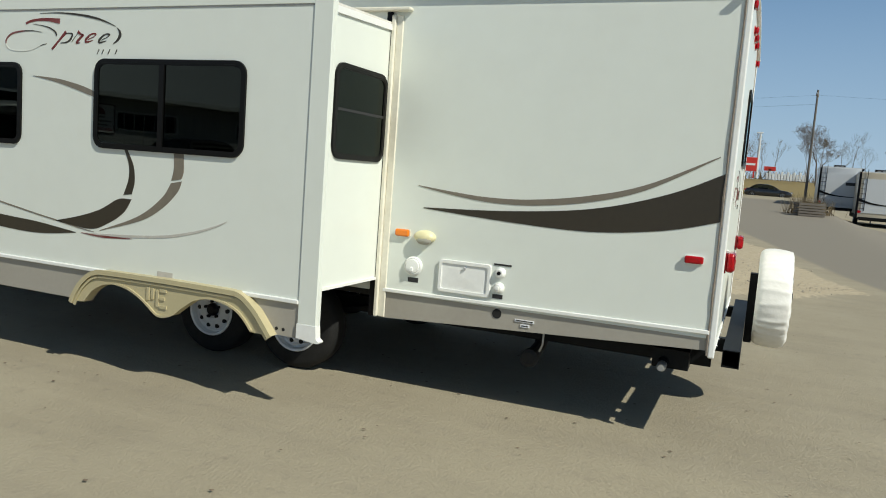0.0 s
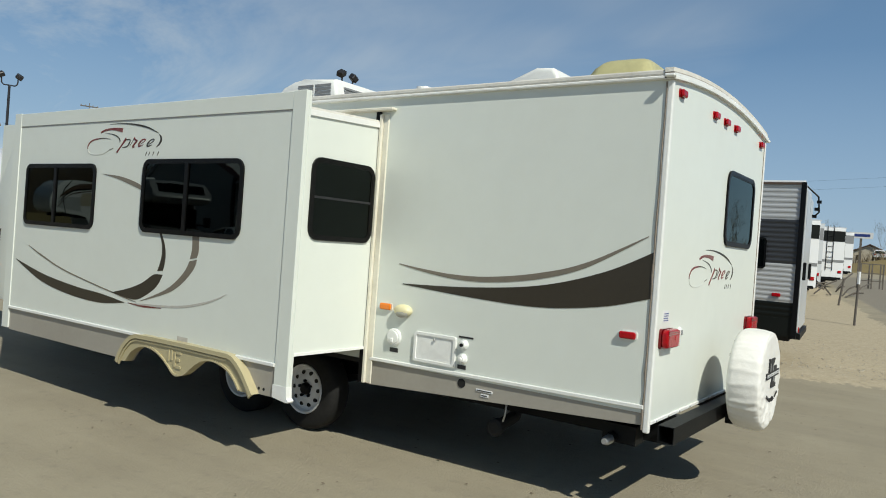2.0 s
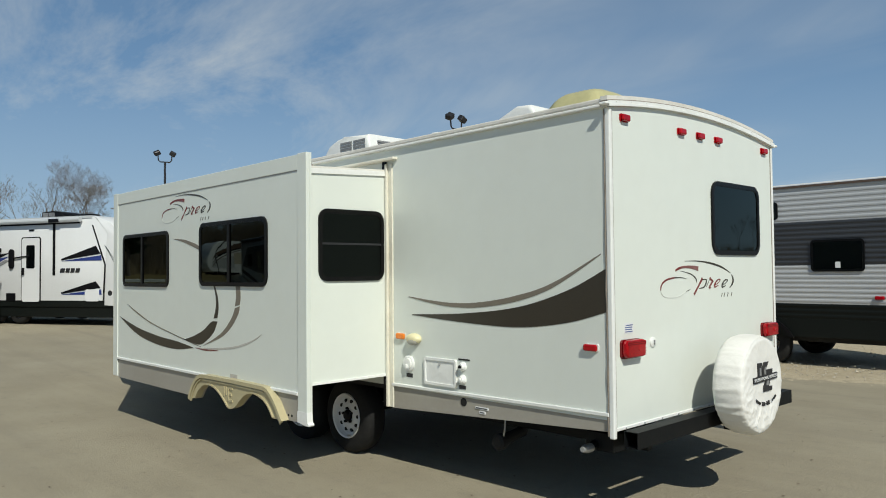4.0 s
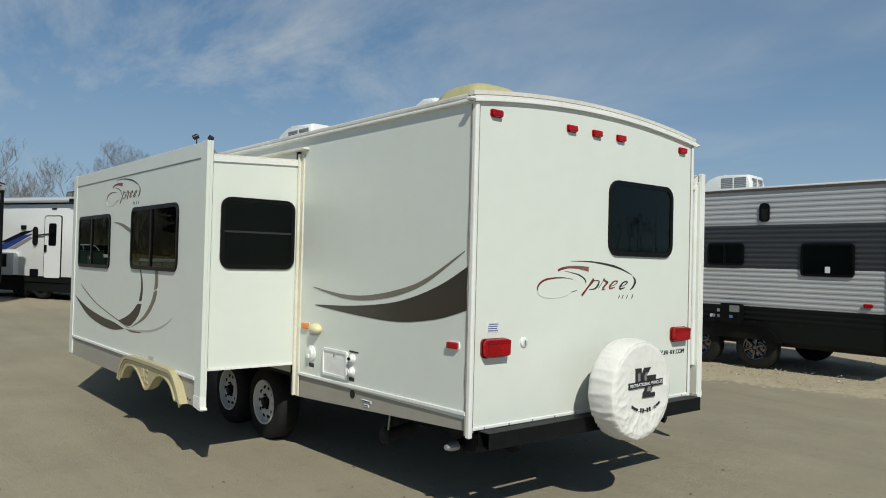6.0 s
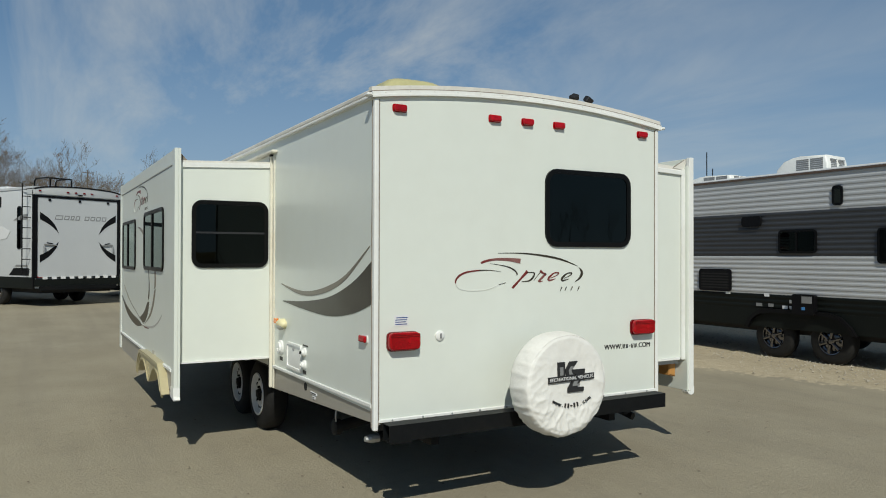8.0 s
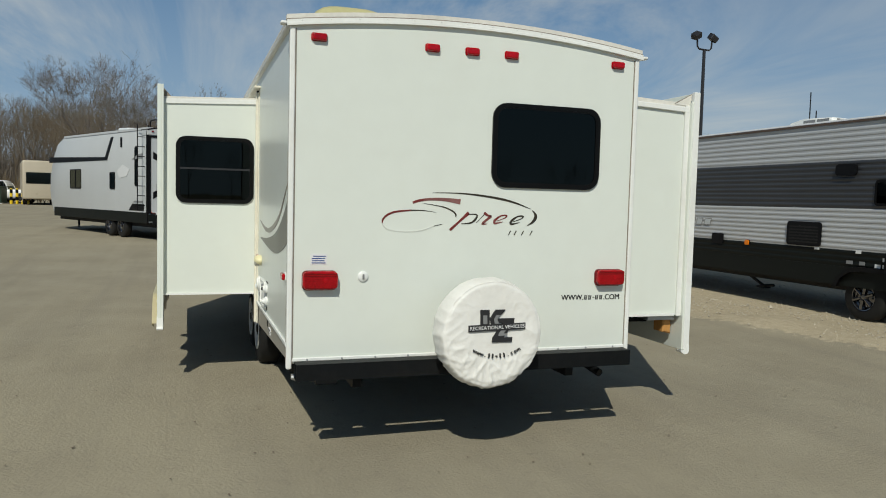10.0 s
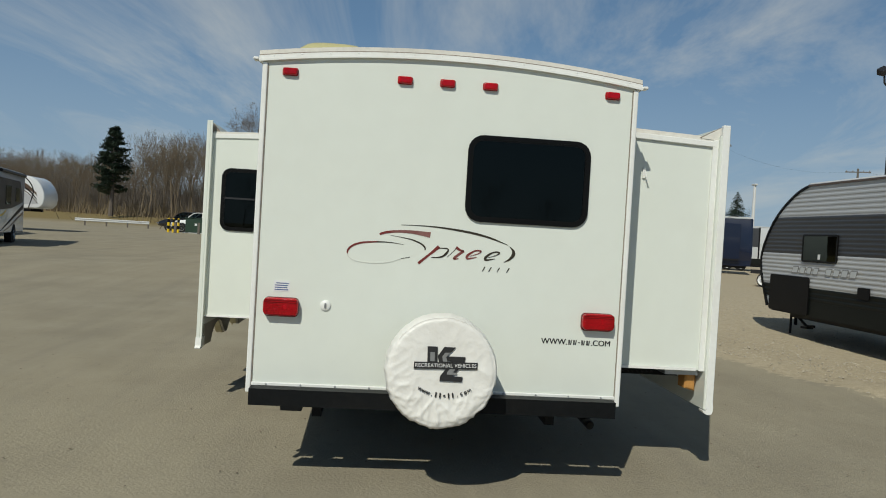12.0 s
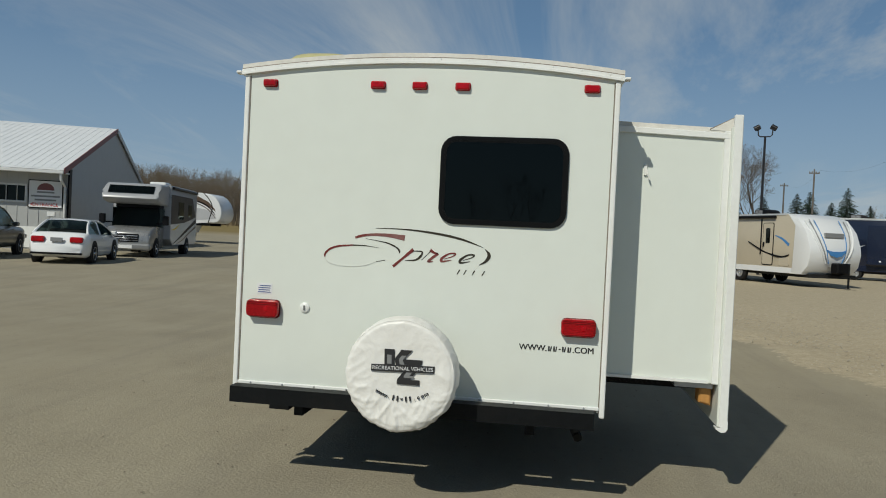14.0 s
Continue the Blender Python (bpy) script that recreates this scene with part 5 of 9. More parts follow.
def build_spare(tr):
    """The covered spare wheel: slack white vinyl with a drawn-in hem."""
    n, cy, cz = 200, 1.210, 0.847
    front = [(0.0, 0.426)] + [(0.012 + 0.0111 * k, 0.4262 - 0.00017 * k) for k in range(28)]
    prof = front + [(0.320, 0.419), (0.328, 0.4135), (0.3335, 0.4165), (0.3365, 0.410), (0.341, 0.392), (0.345, 0.370), (0.348, 0.345), (0.349, 0.32), (0.349, 0.295), (0.347, 0.27), (0.344, 0.248), (0.338, 0.228), (0.322, 0.210), (0.30, 0.203), (0.25, 0.203)]
    bm = B()
    rows = []
    for k, (r, x) in enumerate(prof):
        row = []
        r *= 0.972
        for i in range(n):
            a = 2 * math.pi * i / n
            c, s = math.cos(a), math.sin(a)
            sag = 0.5 - 0.5 * s                      # 0 at the crown, 1 at the foot
            q = Vector((r * c * 7.5, r * s * 7.5, 2.0))
            warp = Vector((noise.noise(q * 0.6), noise.noise(q * 0.6 + Vector((5, 1, 0))), 0)) * 0.9
            ridge = (1 - abs(noise.noise(q + warp))) ** 7
            ridge2 = (1 - abs(noise.noise(q * 2.1 + warp * 2 + Vector((3, 7, 1))))) ** 6
            ridge3 = (1 - abs(noise.noise(q * 4.6 + warp * 3 + Vector((1, 2, 6))))) ** 5
            amount = smooth(0.09, 0.24, r) * (0.22 + 1.0 * sag) if k < len(front) + 2 else 0
            crease = (0.008 * ridge + 0.0055 * ridge2 + 0.0035 * ridge3 * (0.3 + noise.noise(q * 0.8)) + 0.004 * noise.noise(q * 0.5)) * amount
            t = smooth(len(front), len(front) + 5, k)
            pleat = ((1 - abs(noise.noise((a * 6.5, k * 0.07, 4.0)))) ** 3 - 0.4) * (0.003 + 0.011 * sag) * t * (1 - 0.6 * smooth(len(prof) - 4, len(prof), k))
            hem = 0.004 * noise.noise((c * 4, s * 4, 8)) * smooth(0.25, 0.33, r)
            rr = r + pleat + hem + 0.018 * sag * sag * t
            row.append(bm.verts.new((x + crease, cy + rr * c, cz + rr * s)))
            if r == 0.0:
                break
        rows.append(row)
    for p, q in zip(rows, rows[1:]):
        for i in range(n):
            j = (i + 1) % n
            bm.faces.new(list(dict.fromkeys([p[i % len(p)], p[j % len(p)], q[j % len(q)], q[i % len(q)]])))
    sp = part("spare_wheel", bm, "vinyl", tr, "spare wheel in a wrinkled white vinyl cover", soft_angle=75)
    X = 0.4345
    cu, cv, S = 1.232, 0.886, 0.92
    sc = lambda pts: [(cu + (u - 1.206) * S, cv + (v - 0.884) * S) for u, v in pts]
    # printed mark: blocky slanted shapes under a caption band
    for pts in ([(1.085, 0.875), (1.150, 0.875), (1.145, 1.005), (1.080, 1.005)], [(1.150, 0.945), (1.190, 1.005), (1.262, 1.005), (1.205, 0.940), (1.235, 0.875), (1.165, 0.875)],
                [(1.185, 0.945), (1.330, 0.945), (1.326, 0.915), (1.255, 0.815), (1.318, 0.815), (1.316, 0.783), (1.170, 0.783), (1.172, 0.815), (1.245, 0.912), (1.187, 0.912)]):
        pts = sc(pts)
        part("print_block", prism(B(), pts, "x", X - 0.010, X), "print", sp)
        c = (sum(p[0] for p in pts) / len(pts), sum(p[1] for p in pts) / len(pts))
        part("print_inset", prism(B(), [(c[0] + (u - c[0]) * 0.45, c[1] + (v - c[1]) * 0.45) for u, v in pts], "x", X, X + 0.001), "grey", sp)
    part("caption_band", prism(B(), sc([(0.998, 0.858), (1.412, 0.868), (1.412, 0.912), (0.998, 0.902)]), "x", X - 0.008, X + 0.002), "print", sp)
    lettering("caption", "RECREATIONAL VEHICLES", 0.0315, "paper", sp, Matrix.Translation((X + 0.003, cu - 0.001, cv + 0.001)) @ Matrix(((0, 0, 1, 0), (1, 0, 0, 0), (0, 1, 0, 0), (0, 0, 0, 1))) @ pose(0, 0, 0, 0, 0, 1.4))
    # web address on an arc: letters at the ends, plain bars for the maker's mark
    face_x = Matrix(((0, 0, 1, 0), (1, 0, 0, 0), (0, 1, 0, 0), (0, 0, 0, 1)))
    ac, R = 1.006, 0.300
    for i, ch in enumerate("www.|||||.com"):
        a = radians(-90 + (i - 6) * 4.9)
        cy2, cz2 = cu + R * math.cos(a), ac + R * math.sin(a)
        if ch == "|":
            r0, r1, w = (R - 0.003, R + 0.004, 0.006) if i == 6 else (R - 0.014, R + 0.014, 0.004)
            t, c = Vector((-math.sin(a), math.cos(a))), Vector((math.cos(a), math.sin(a)))
            q = [c * r0 - t * w, c * r0 + t * w, c * r1 + t * w, c * r1 - t * w]
            part("mark_bar", prism(B(), [(cu + p.x, ac + p.y) for p in q], "x", X - 0.012, X + 0.001), "print", sp)
        else:
            lettering("address_letter", ch, 0.037, "print", sp, Matrix.Translation((X, cy2, cz2)) @ face_x @ pose(0, 0, 0, 0, 0, math.degrees(a) + 90), 0.003)


build_trailer()


# ---- the grey toy hauler beside the gravel ----
def hauler_nose(z):
    """Where the front of its flank ends at height z."""
    pts = [(0.40, -10.34), (0.89, -10.59), (1.24, -10.73), (1.59, -10.79), (1.95, -10.66), (2.30, -10.41), (2.58, -10.11), (2.83, -9.71), (2.97, -9.40), (3.06, -9.05)]
    for i in range(len(pts) - 1):
        (z0, a), (z1, b) = pts[i], pts[i + 1]
        if z <= z1:
            t, h = max(0, z - z0) / (z1 - z0), z1 - z0
            (zp, p), (zq, q) = pts[max(i - 1, 0)], pts[min(i + 2, len(pts) - 1)]
            m0, m1 = (b - p) / (z1 - zp) * h, (q - a) / (zq - z0) * h
            return a + m0 * t + (3 * (b - a) - 2 * m0 - m1) * t * t + (m0 + m1 - 2 * (b - a)) * t ** 3
    return pts[-1][1]


HEIGHTS = [3.05 - 0.044 * k for k in range(57)]


def build_hauler():
    Y, R, W = 9.10, -0.80, 2.44
    th = root("toy_hauler", None, "grey corrugated toy hauler trailer with charcoal band on gravel", "travel trailer")
    step = 0.082
    # corrugated flank: each band is a rolled sheet of shallow ribs
    for nm, z0, z1, m in (("upper_siding", 2.445, 3.05, "silver_siding"), ("window_band_siding", 1.705, 2.445, "dark_siding"), ("lower_siding", 1.06, 1.705, "silver_siding"), ("base_siding", 0.80, 1.06, "black_siding")):
        bm = B()
        zs, n = [], max(2, round((z1 - z0) / step))
        for i in range(n):
            a = z0 + (z1 - z0) * i / n
            h = (z1 - z0) / n
            zs += [(a, 0.0), (a + 0.26 * h, -0.001), (a + 0.42 * h, -0.0075), (a + 0.62 * h, -0.0095), (a + 0.80 * h, -0.0075), (a + 0.92 * h, -0.002)]
        zs.append((z1, 0.0))
        rows = []
        for z, d in zs:
            a = hauler_nose(z)
            rows.append([bm.verts.new((a + (R - a) * k / 6, Y + d, z)) for k in range(7)])
        for p, q in zip(rows, rows[1:]):
            for k in range(6):
                bm.faces.new((p[k], p[k + 1], q[k + 1], q[k]))
        part(nm, bm, m, th)
    outline = [(R, 0.52), (R, 3.05)] + [(hauler_nose(z), z) for z in HEIGHTS] + [(hauler_nose(0.52), 0.52)]
    part("shell", prism(B(), outline, "y", Y + 0.015, Y + W), "vgrey", th)
    part("base_panel", box(B(), -10.25, R, Y - 0.004, Y + 0.014, 0.50, 0.80), "black_siding", th)
    part("roof_edge", box(B(), -9.15, R, Y - 0.03, Y + 0.03, 3.03, 3.066), "vbrown", th)
    part("roof", prism(B(), [(-9.2, 3.05), (R, 3.05), (R, 3.10), (-9.1, 3.10)], "y", Y - 0.02, Y + W, bevel=0.02), "vwhite", th)
    nose_pts = [(hauler_nose(z), z) for z in HEIGHTS]
    part("nose_edge", stroke(B(), [(x, z) for x, z in nose_pts], [0.05] * len(nose_pts), "y", Y - 0.028, Y + 0.02, 56), "black", th)
    part("rear_edge", box(B(), R - 0.06, R + 0.02, Y - 0.03, Y + 0.05, 0.5, 3.07), "black", th)
    rd = part("ramp_door", box(B(), R, R + 0.04, Y + 0.08, Y + W - 0.08, 0.60, 2.95, 0.01), "vgrey", th)
    for y in (Y + 0.25, Y + W - 0.25):
        part("ramp_latch", box(B(), R + 0.04, R + 0.09, y - 0.02, y + 0.02, 1.45, 1.75, 0.01), "black", rd)
    lad = part("spring_arm", tube(B(), [(R + 0.02, Y + 0.15, 3.02), (R + 0.20, Y + 0.2, 2.85), (R + 0.22, Y + 0.25, 2.60), (R + 0.14, Y + 0.3, 2.52)], 0.014, 6), "black", th)
    for k in range(3):
        part("clamp", box(B(), R + 0.12 + 0.03 * k, R + 0.19 + 0.03 * k, Y + 0.15, Y + 0.22, 2.50 + 0.12 * k, 2.55 + 0.12 * k), "black", lad)
    lamp_lens(th, "tail_light", "x", Y + 0.15, 0.62, 0.14, 0.10, R + 0.03, 1)
    part("bumper", box(B(), R - 0.1, R + 0.08, Y + 0.1, Y + W - 0.1, 0.46, 0.56), "blacksteel", th)
    part("chassis", box(B(), -9.9, R - 0.1, Y + 0.25, Y + W - 0.25, 0.40, 0.54), "under", th)
    # openings and fittings on the flank
    yf = Y - 0.016
    for a, b, c, d, s in ((-3.82, -3.13, 1.755, 2.14, 0.48), (-2.16, -1.33, 1.60, 2.13, None), (-2.87, -2.69, 2.50, 2.81, None), (-9.22, -8.08, 1.555, 2.095, None)):
        w = glazing(th, "window", "y", a, b, c, d, yf, -1, 0.06, slider=s)
        if b - a > 0.8:
            part("window_label", box(B(), (a + b) / 2 - 0.03, (a + b) / 2 + 0.05, yf - 0.010, yf - 0.008, c + 0.06, c + 0.16), "paper", w)
    part("awning_vent", prism(B(), rrect(-4.54, -4.15, 2.215, 2.395, 0.04), "y", yf, yf - 0.04, bevel=0.01), "black", th)
    for a, b, c, d in ((-5.50, -4.77, 1.075, 1.475), (-10.33, -8.90, 0.52, 1.26)):
        hp = part("cargo_door", prism(B(), rrect(a, b, c, d, 0.05), "y", yf, yf - 0.02, bevel=0.006), "black", th)
        for k in range(6 if c > 1 else 0):
            part("louvre", box(B(), a + 0.06, b - 0.06, yf - 0.026, yf - 0.019, c + 0.05 + k * (d - c - 0.1) / 6, c + 0.05 + (k + 0.5) * (d - c - 0.1) / 6), "under", hp)
    part("cargo_door", prism(B(), rrect(-7.42, -7.10, 0.98, 1.18, 0.03), "y", yf, yf - 0.02, bevel=0.005), "black", th)
    lamp_lens(th, "marker_lamp", "y", -6.45, 1.05, 0.12, 0.10, yf, -1, "amber", "black")
    lamp_lens(th, "marker_lamp", "y", -1.13, 1.175, 0.14, 0.06, yf, -1, "red", "red")
    bx = part("battery_box", prism(B(), rrect(-3.52, -3.12, 0.76, 1.09, 0.03), "y", yf, yf - 0.10, bevel=0.01), "black", th)
    part("box_label", box(B(), -3.34, -3.16, yf - 0.104, yf - 0.10, 0.95, 1.06), "grey", bx)
    part("box_mark", box(B(), -3.34, -3.28, yf - 0.104, yf - 0.10, 0.84, 0.89), "skyblue", bx)
    for x, z, w, m in ((-4.10, 1.02, 0.10, "paper"), (-4.02, 0.85, 0.10, "grey"), (-4.26, 0.85, 0.12, "grey"), (-3.75, 0.83, 0.10, "paper"), (-3.62, 0.93, 0.10, "paper"), (-3.62, 0.83, 0.10, "paper"), (-4.9, 1.03, 0.10, "paper")):
        part("small_label", box(B(), x, x + w, yf - 0.004, yf, z, z + 0.055), m, th)
    # the name as plain outlined bars
    x = -9.56
    for wd in (0.26, 0.23, 0.20, 0.22, 0.0, 0.23, 0.23, 0.23, 0.24):
        if wd:
            part("name_bar", prism(B(), [(x, 1.32), (x + wd - 0.05, 1.32), (x + wd, 1.46), (x + 0.05, 1.46)], "y", yf, yf - 0.004), "grey", th)
            part("name_inset", prism(B(), [(x + 0.022, 1.336), (x + wd - 0.057, 1.336), (x + wd - 0.022, 1.444), (x + 0.055, 1.444)], "y", yf - 0.004, yf - 0.006), "vpale", th)
        x += (wd or 0.16) + 0.012
    for xw in (-3.97, -2.94):
        road_wheel(th, pose(xw, Y + 0.16, 0.36), r=0.37, rim="darkrim", cap="darkrim", holes=6)
        road_wheel(th, pose(xw, Y + W - 0.16, 0.36), r=0.37, rim="darkrim", cap="darkrim", holes=6, side=1)
        for k in range(6):
            a = radians(60 * k + 20)
            part("rim_spoke", tube(B(), [(xw + 0.05 * math.cos(a), Y + 0.05, 0.36 + 0.05 * math.sin(a)), (xw + 0.19 * math.cos(a), Y + 0.05, 0.36 + 0.19 * math.sin(a))], [0.020, 0.026], 6), "darkrim", th)
    fo = [(-4.48, 0.48), (-4.40, 0.64), (-4.22, 0.78), (-4.0, 0.82), (-2.95, 0.82), (-2.72, 0.76), (-2.55, 0.62), (-2.46, 0.48)]
    fi = [(-2.54, 0.48), (-2.62, 0.60), (-2.76, 0.71), (-2.98, 0.755), (-3.97, 0.755), (-4.18, 0.72), (-4.33, 0.62), (-4.40, 0.48)]
    part("fender", prism(B(), fo + fi, "y", Y - 0.07, Y + 0.02), "black", th)
    roof_cooler(th, -4.36, -3.36, Y + 0.75, Y + 1.45, 3.09, 3.45)
    roof_cooler(th, -6.50, -5.36, Y + 0.8, Y + 1.4, 3.09, 3.30)
    for x in (-9.35, -6.3):
        jk = part("stabiliser_jack", tube(B(), [(x - 0.45, Y + 0.3, 0.46), (x + 0.05, Y + 0.25, 0.27), (x + 0.30, Y + 0.25, 0.30)], 0.03, 6), "blacksteel", th)
        part("jack_foot", box(B(), x - 0.05, x + 0.15, Y + 0.17, Y + 0.33, 0.23, 0.27), "blacksteel", jk)
    part("landing_leg", tube(B(), [(-10.05, Y + 0.35, 0.55), (-10.05, Y + 0.35, 0.03)], 0.025, 6), "blacksteel", th)
    tg = part("tow_tongue", box(B(), -11.8, -9.9, Y + 1.15, Y + 1.35, 0.45, 0.56), "blacksteel", th)
    part("tongue_jack", tube(B(), [(-11.3, Y + 1.25, 0.02), (-11.3, Y + 1.25, 1.0)], 0.04, 8), "blacksteel", tg)
    for x, h in ((-6.25, 0.75), (-6.1, 0.4)):
        part("roof_aerial", tube(B(), [(x, Y + 1.2, 3.09), (x, Y + 1.2, 3.09 + h)], 0.012, 5), "black", th)
    # its rear stands slightly askew to the flank
    for ob in th.children_recursive:
        if ob.matrix_basis == Matrix.Identity(4) and ob.parent.matrix_basis == Matrix.Identity(4):
            for v in ob.data.vertices:
                v.co.x -= 0.12 * (v.co.y - Y)


build_hauler()


# ---- other caravans of the yard ----
def caravan(name, label, m, L=8.0, H=3.15, W=2.5, nose=1.0, paint="vwhite", base="black_siding", base_h=0.85, wheel_at=0.42, cap=None, cooler="black", group="", tri=False, rim="steel"):
    """A far trailer: rear at local x 0, nose towards +x, right flank at -y. Returns its root."""
    c = root(name, m, label, "travel trailer", group)
    n = nose
    side = [(0, 0.5), (0, H - 0.06), (0.08, H), (L - 1.5 * n, H), (L - 0.8 * n, H - 0.22 * n), (L - 0.3 * n, H - 0.75 * n), (L - 0.05, H - 1.35 * n if n > 0.3 else H - 0.3), (L, 1.35), (L - 0.15 * n, 0.85), (L - 0.5 * n, 0.5)]
    part("body", prism(B(), side, "y", -W / 2, W / 2, bevel=0.05, seg=2), paint, c, soft_angle=40)
    part("base_skirt", box(B(), 0.01, L - 0.45 * n, -W / 2 - 0.006, W / 2 + 0.006, 0.48, base_h, 0.01), base, c)
    part("roof_rail", prism(B(), [(0.02, H - 0.05), (L - 1.5 * n, H - 0.05), (L - 1.5 * n, H + 0.015), (0.02, H + 0.015)], "y", -W / 2 - 0.02, W / 2 + 0.02), "vgrey", c)
    if cap:
        cp = [(L - 1.05 * n, 0.52), (L - 0.9 * n, H - 0.5 * n), (L - 1.45 * n, H + 0.005), (L - 0.8 * n, H - 0.21 * n), (L - 0.29 * n, H - 0.745 * n), (L - 0.04, H - 1.34 * n), (L + 0.012, 1.35), (L - 0.11 * n, 0.84), (L - 0.46 * n, 0.50)]
        part("front_cap", prism(B(), cp, "y", -W / 2 - 0.012, W / 2 + 0.012, bevel=0.03), cap, c, soft_angle=40)
    part("chassis", box(B(), 0.05, L - 0.3, -W / 2 + 0.25, W / 2 - 0.25, 0.36, 0.52), "under", c)
    for k in ((-0.45, 0.45) if not tri else (-0.9, 0, 0.9)):
        for y, s in ((-W / 2 + 0.16, -1), (W / 2 - 0.16, 1)):
            road_wheel(c, pose(L * wheel_at + k, y, 0.36), r=0.36, rim=rim, cap="chrome" if rim == "steel" else rim, holes=0, side=s)
    part("bumper", box(B(), -0.10, 0.0, -W / 2 + 0.15, W / 2 - 0.15, 0.44, 0.56), "blacksteel", c)
    for y in (-W / 2 + 0.2, W / 2 - 0.2):
        part("tail_light", box(B(), -0.03, 0.0, y - 0.09, y + 0.09, 0.78, 0.92, 0.01), "red", c)
    if cooler:
        roof_cooler(c, L * 0.42, L * 0.42 + 0.95, -0.35, 0.35, H, H + 0.30, front=1, material=cooler)
    tg = part("tow_tongue", box(B(), L - 0.4, L + 1.0, -0.06, 0.06, 0.46, 0.56), "blacksteel", c)
    part("tongue_jack", tube(B(), [(L + 0.7, 0, 0.02), (L + 0.7, 0, 1.0)], 0.04, 6), "blacksteel", tg)
    return c


def flank_shape(c, name, pts, y, material, W=2.5):
    s = -1 if y < 0 else 1
    return part(name, prism(B(), pts, "y", s * (W / 2 + 0.004), s * (W / 2 + 0.012)), material, c)


def rear_shape(c, name, pts, material, x=-0.012):
    return part(name, prism(B(), pts, "x", x + 0.014, x), material, c)


def entry_door(c, x0, x1, z0, z1, y, material="vwhite"):
    s = -1 if y < 0 else 1
    w = s * 1.25
    d = part("entry_door", prism(B(), rrect(x0, x1, z0, z1, 0.06), "y", w, w + s * 0.03, bevel=0.008), material, c)
    part("door_edge", ring(B(), rrect(x0 - 0.03, x1 + 0.03, z0 - 0.03, z1 + 0.03, 0.08), rrect(x0, x1, z0, z1, 0.06), "y", w, w + s * 0.022), "black", d)
    part("door_window", prism(B(), rrect(x0 + 0.17, x1 - 0.17, z1 - 0.85, z1 - 0.2, 0.05), "y", w + s * 0.03, w + s * 0.036), "glass", d)
    part("door_handle", box(B(), x0 + 0.03, x0 + 0.10, w + s * 0.03, w + s * 0.07, z0 + 0.75, z0 + 0.95), "black", d)
    return d


def flank_window(c, x0, x1, z0, z1, y):
    s = -1 if y < 0 else 1
    return glazing(c, "window", "y", x0, x1, z0, z1, s * 1.25, s, 0.06, slider=0.5 if x1 - x0 > 0.6 else None)


def ladder(c, x, y, z0, z1):
    ld = part("ladder", tube(B(), [(x, y - 0.16, z0), (x, y - 0.16, z1 + 0.15), (x + 0.2, y - 0.16, z1 + 0.2)], 0.016, 6), "black", c)
    part("ladder_rail", tube(B(), [(x, y + 0.16, z0), (x, y + 0.16, z1 + 0.15), (x + 0.2, y + 0.16, z1 + 0.2)], 0.016, 6), "black", ld)
    for k in range(int((z1 - z0) / 0.28)):
        part("rung", tube(B(), [(x, y - 0.16, z0 + 0.15 + 0.28 * k), (x, y + 0.16, z0 + 0.15 + 0.28 * k)], 0.012, 5), "black", ld)
    return ld


def at_ground(x, y, rz):
    return pose(x, y, ground_z(x, y), 0, 0, rz)


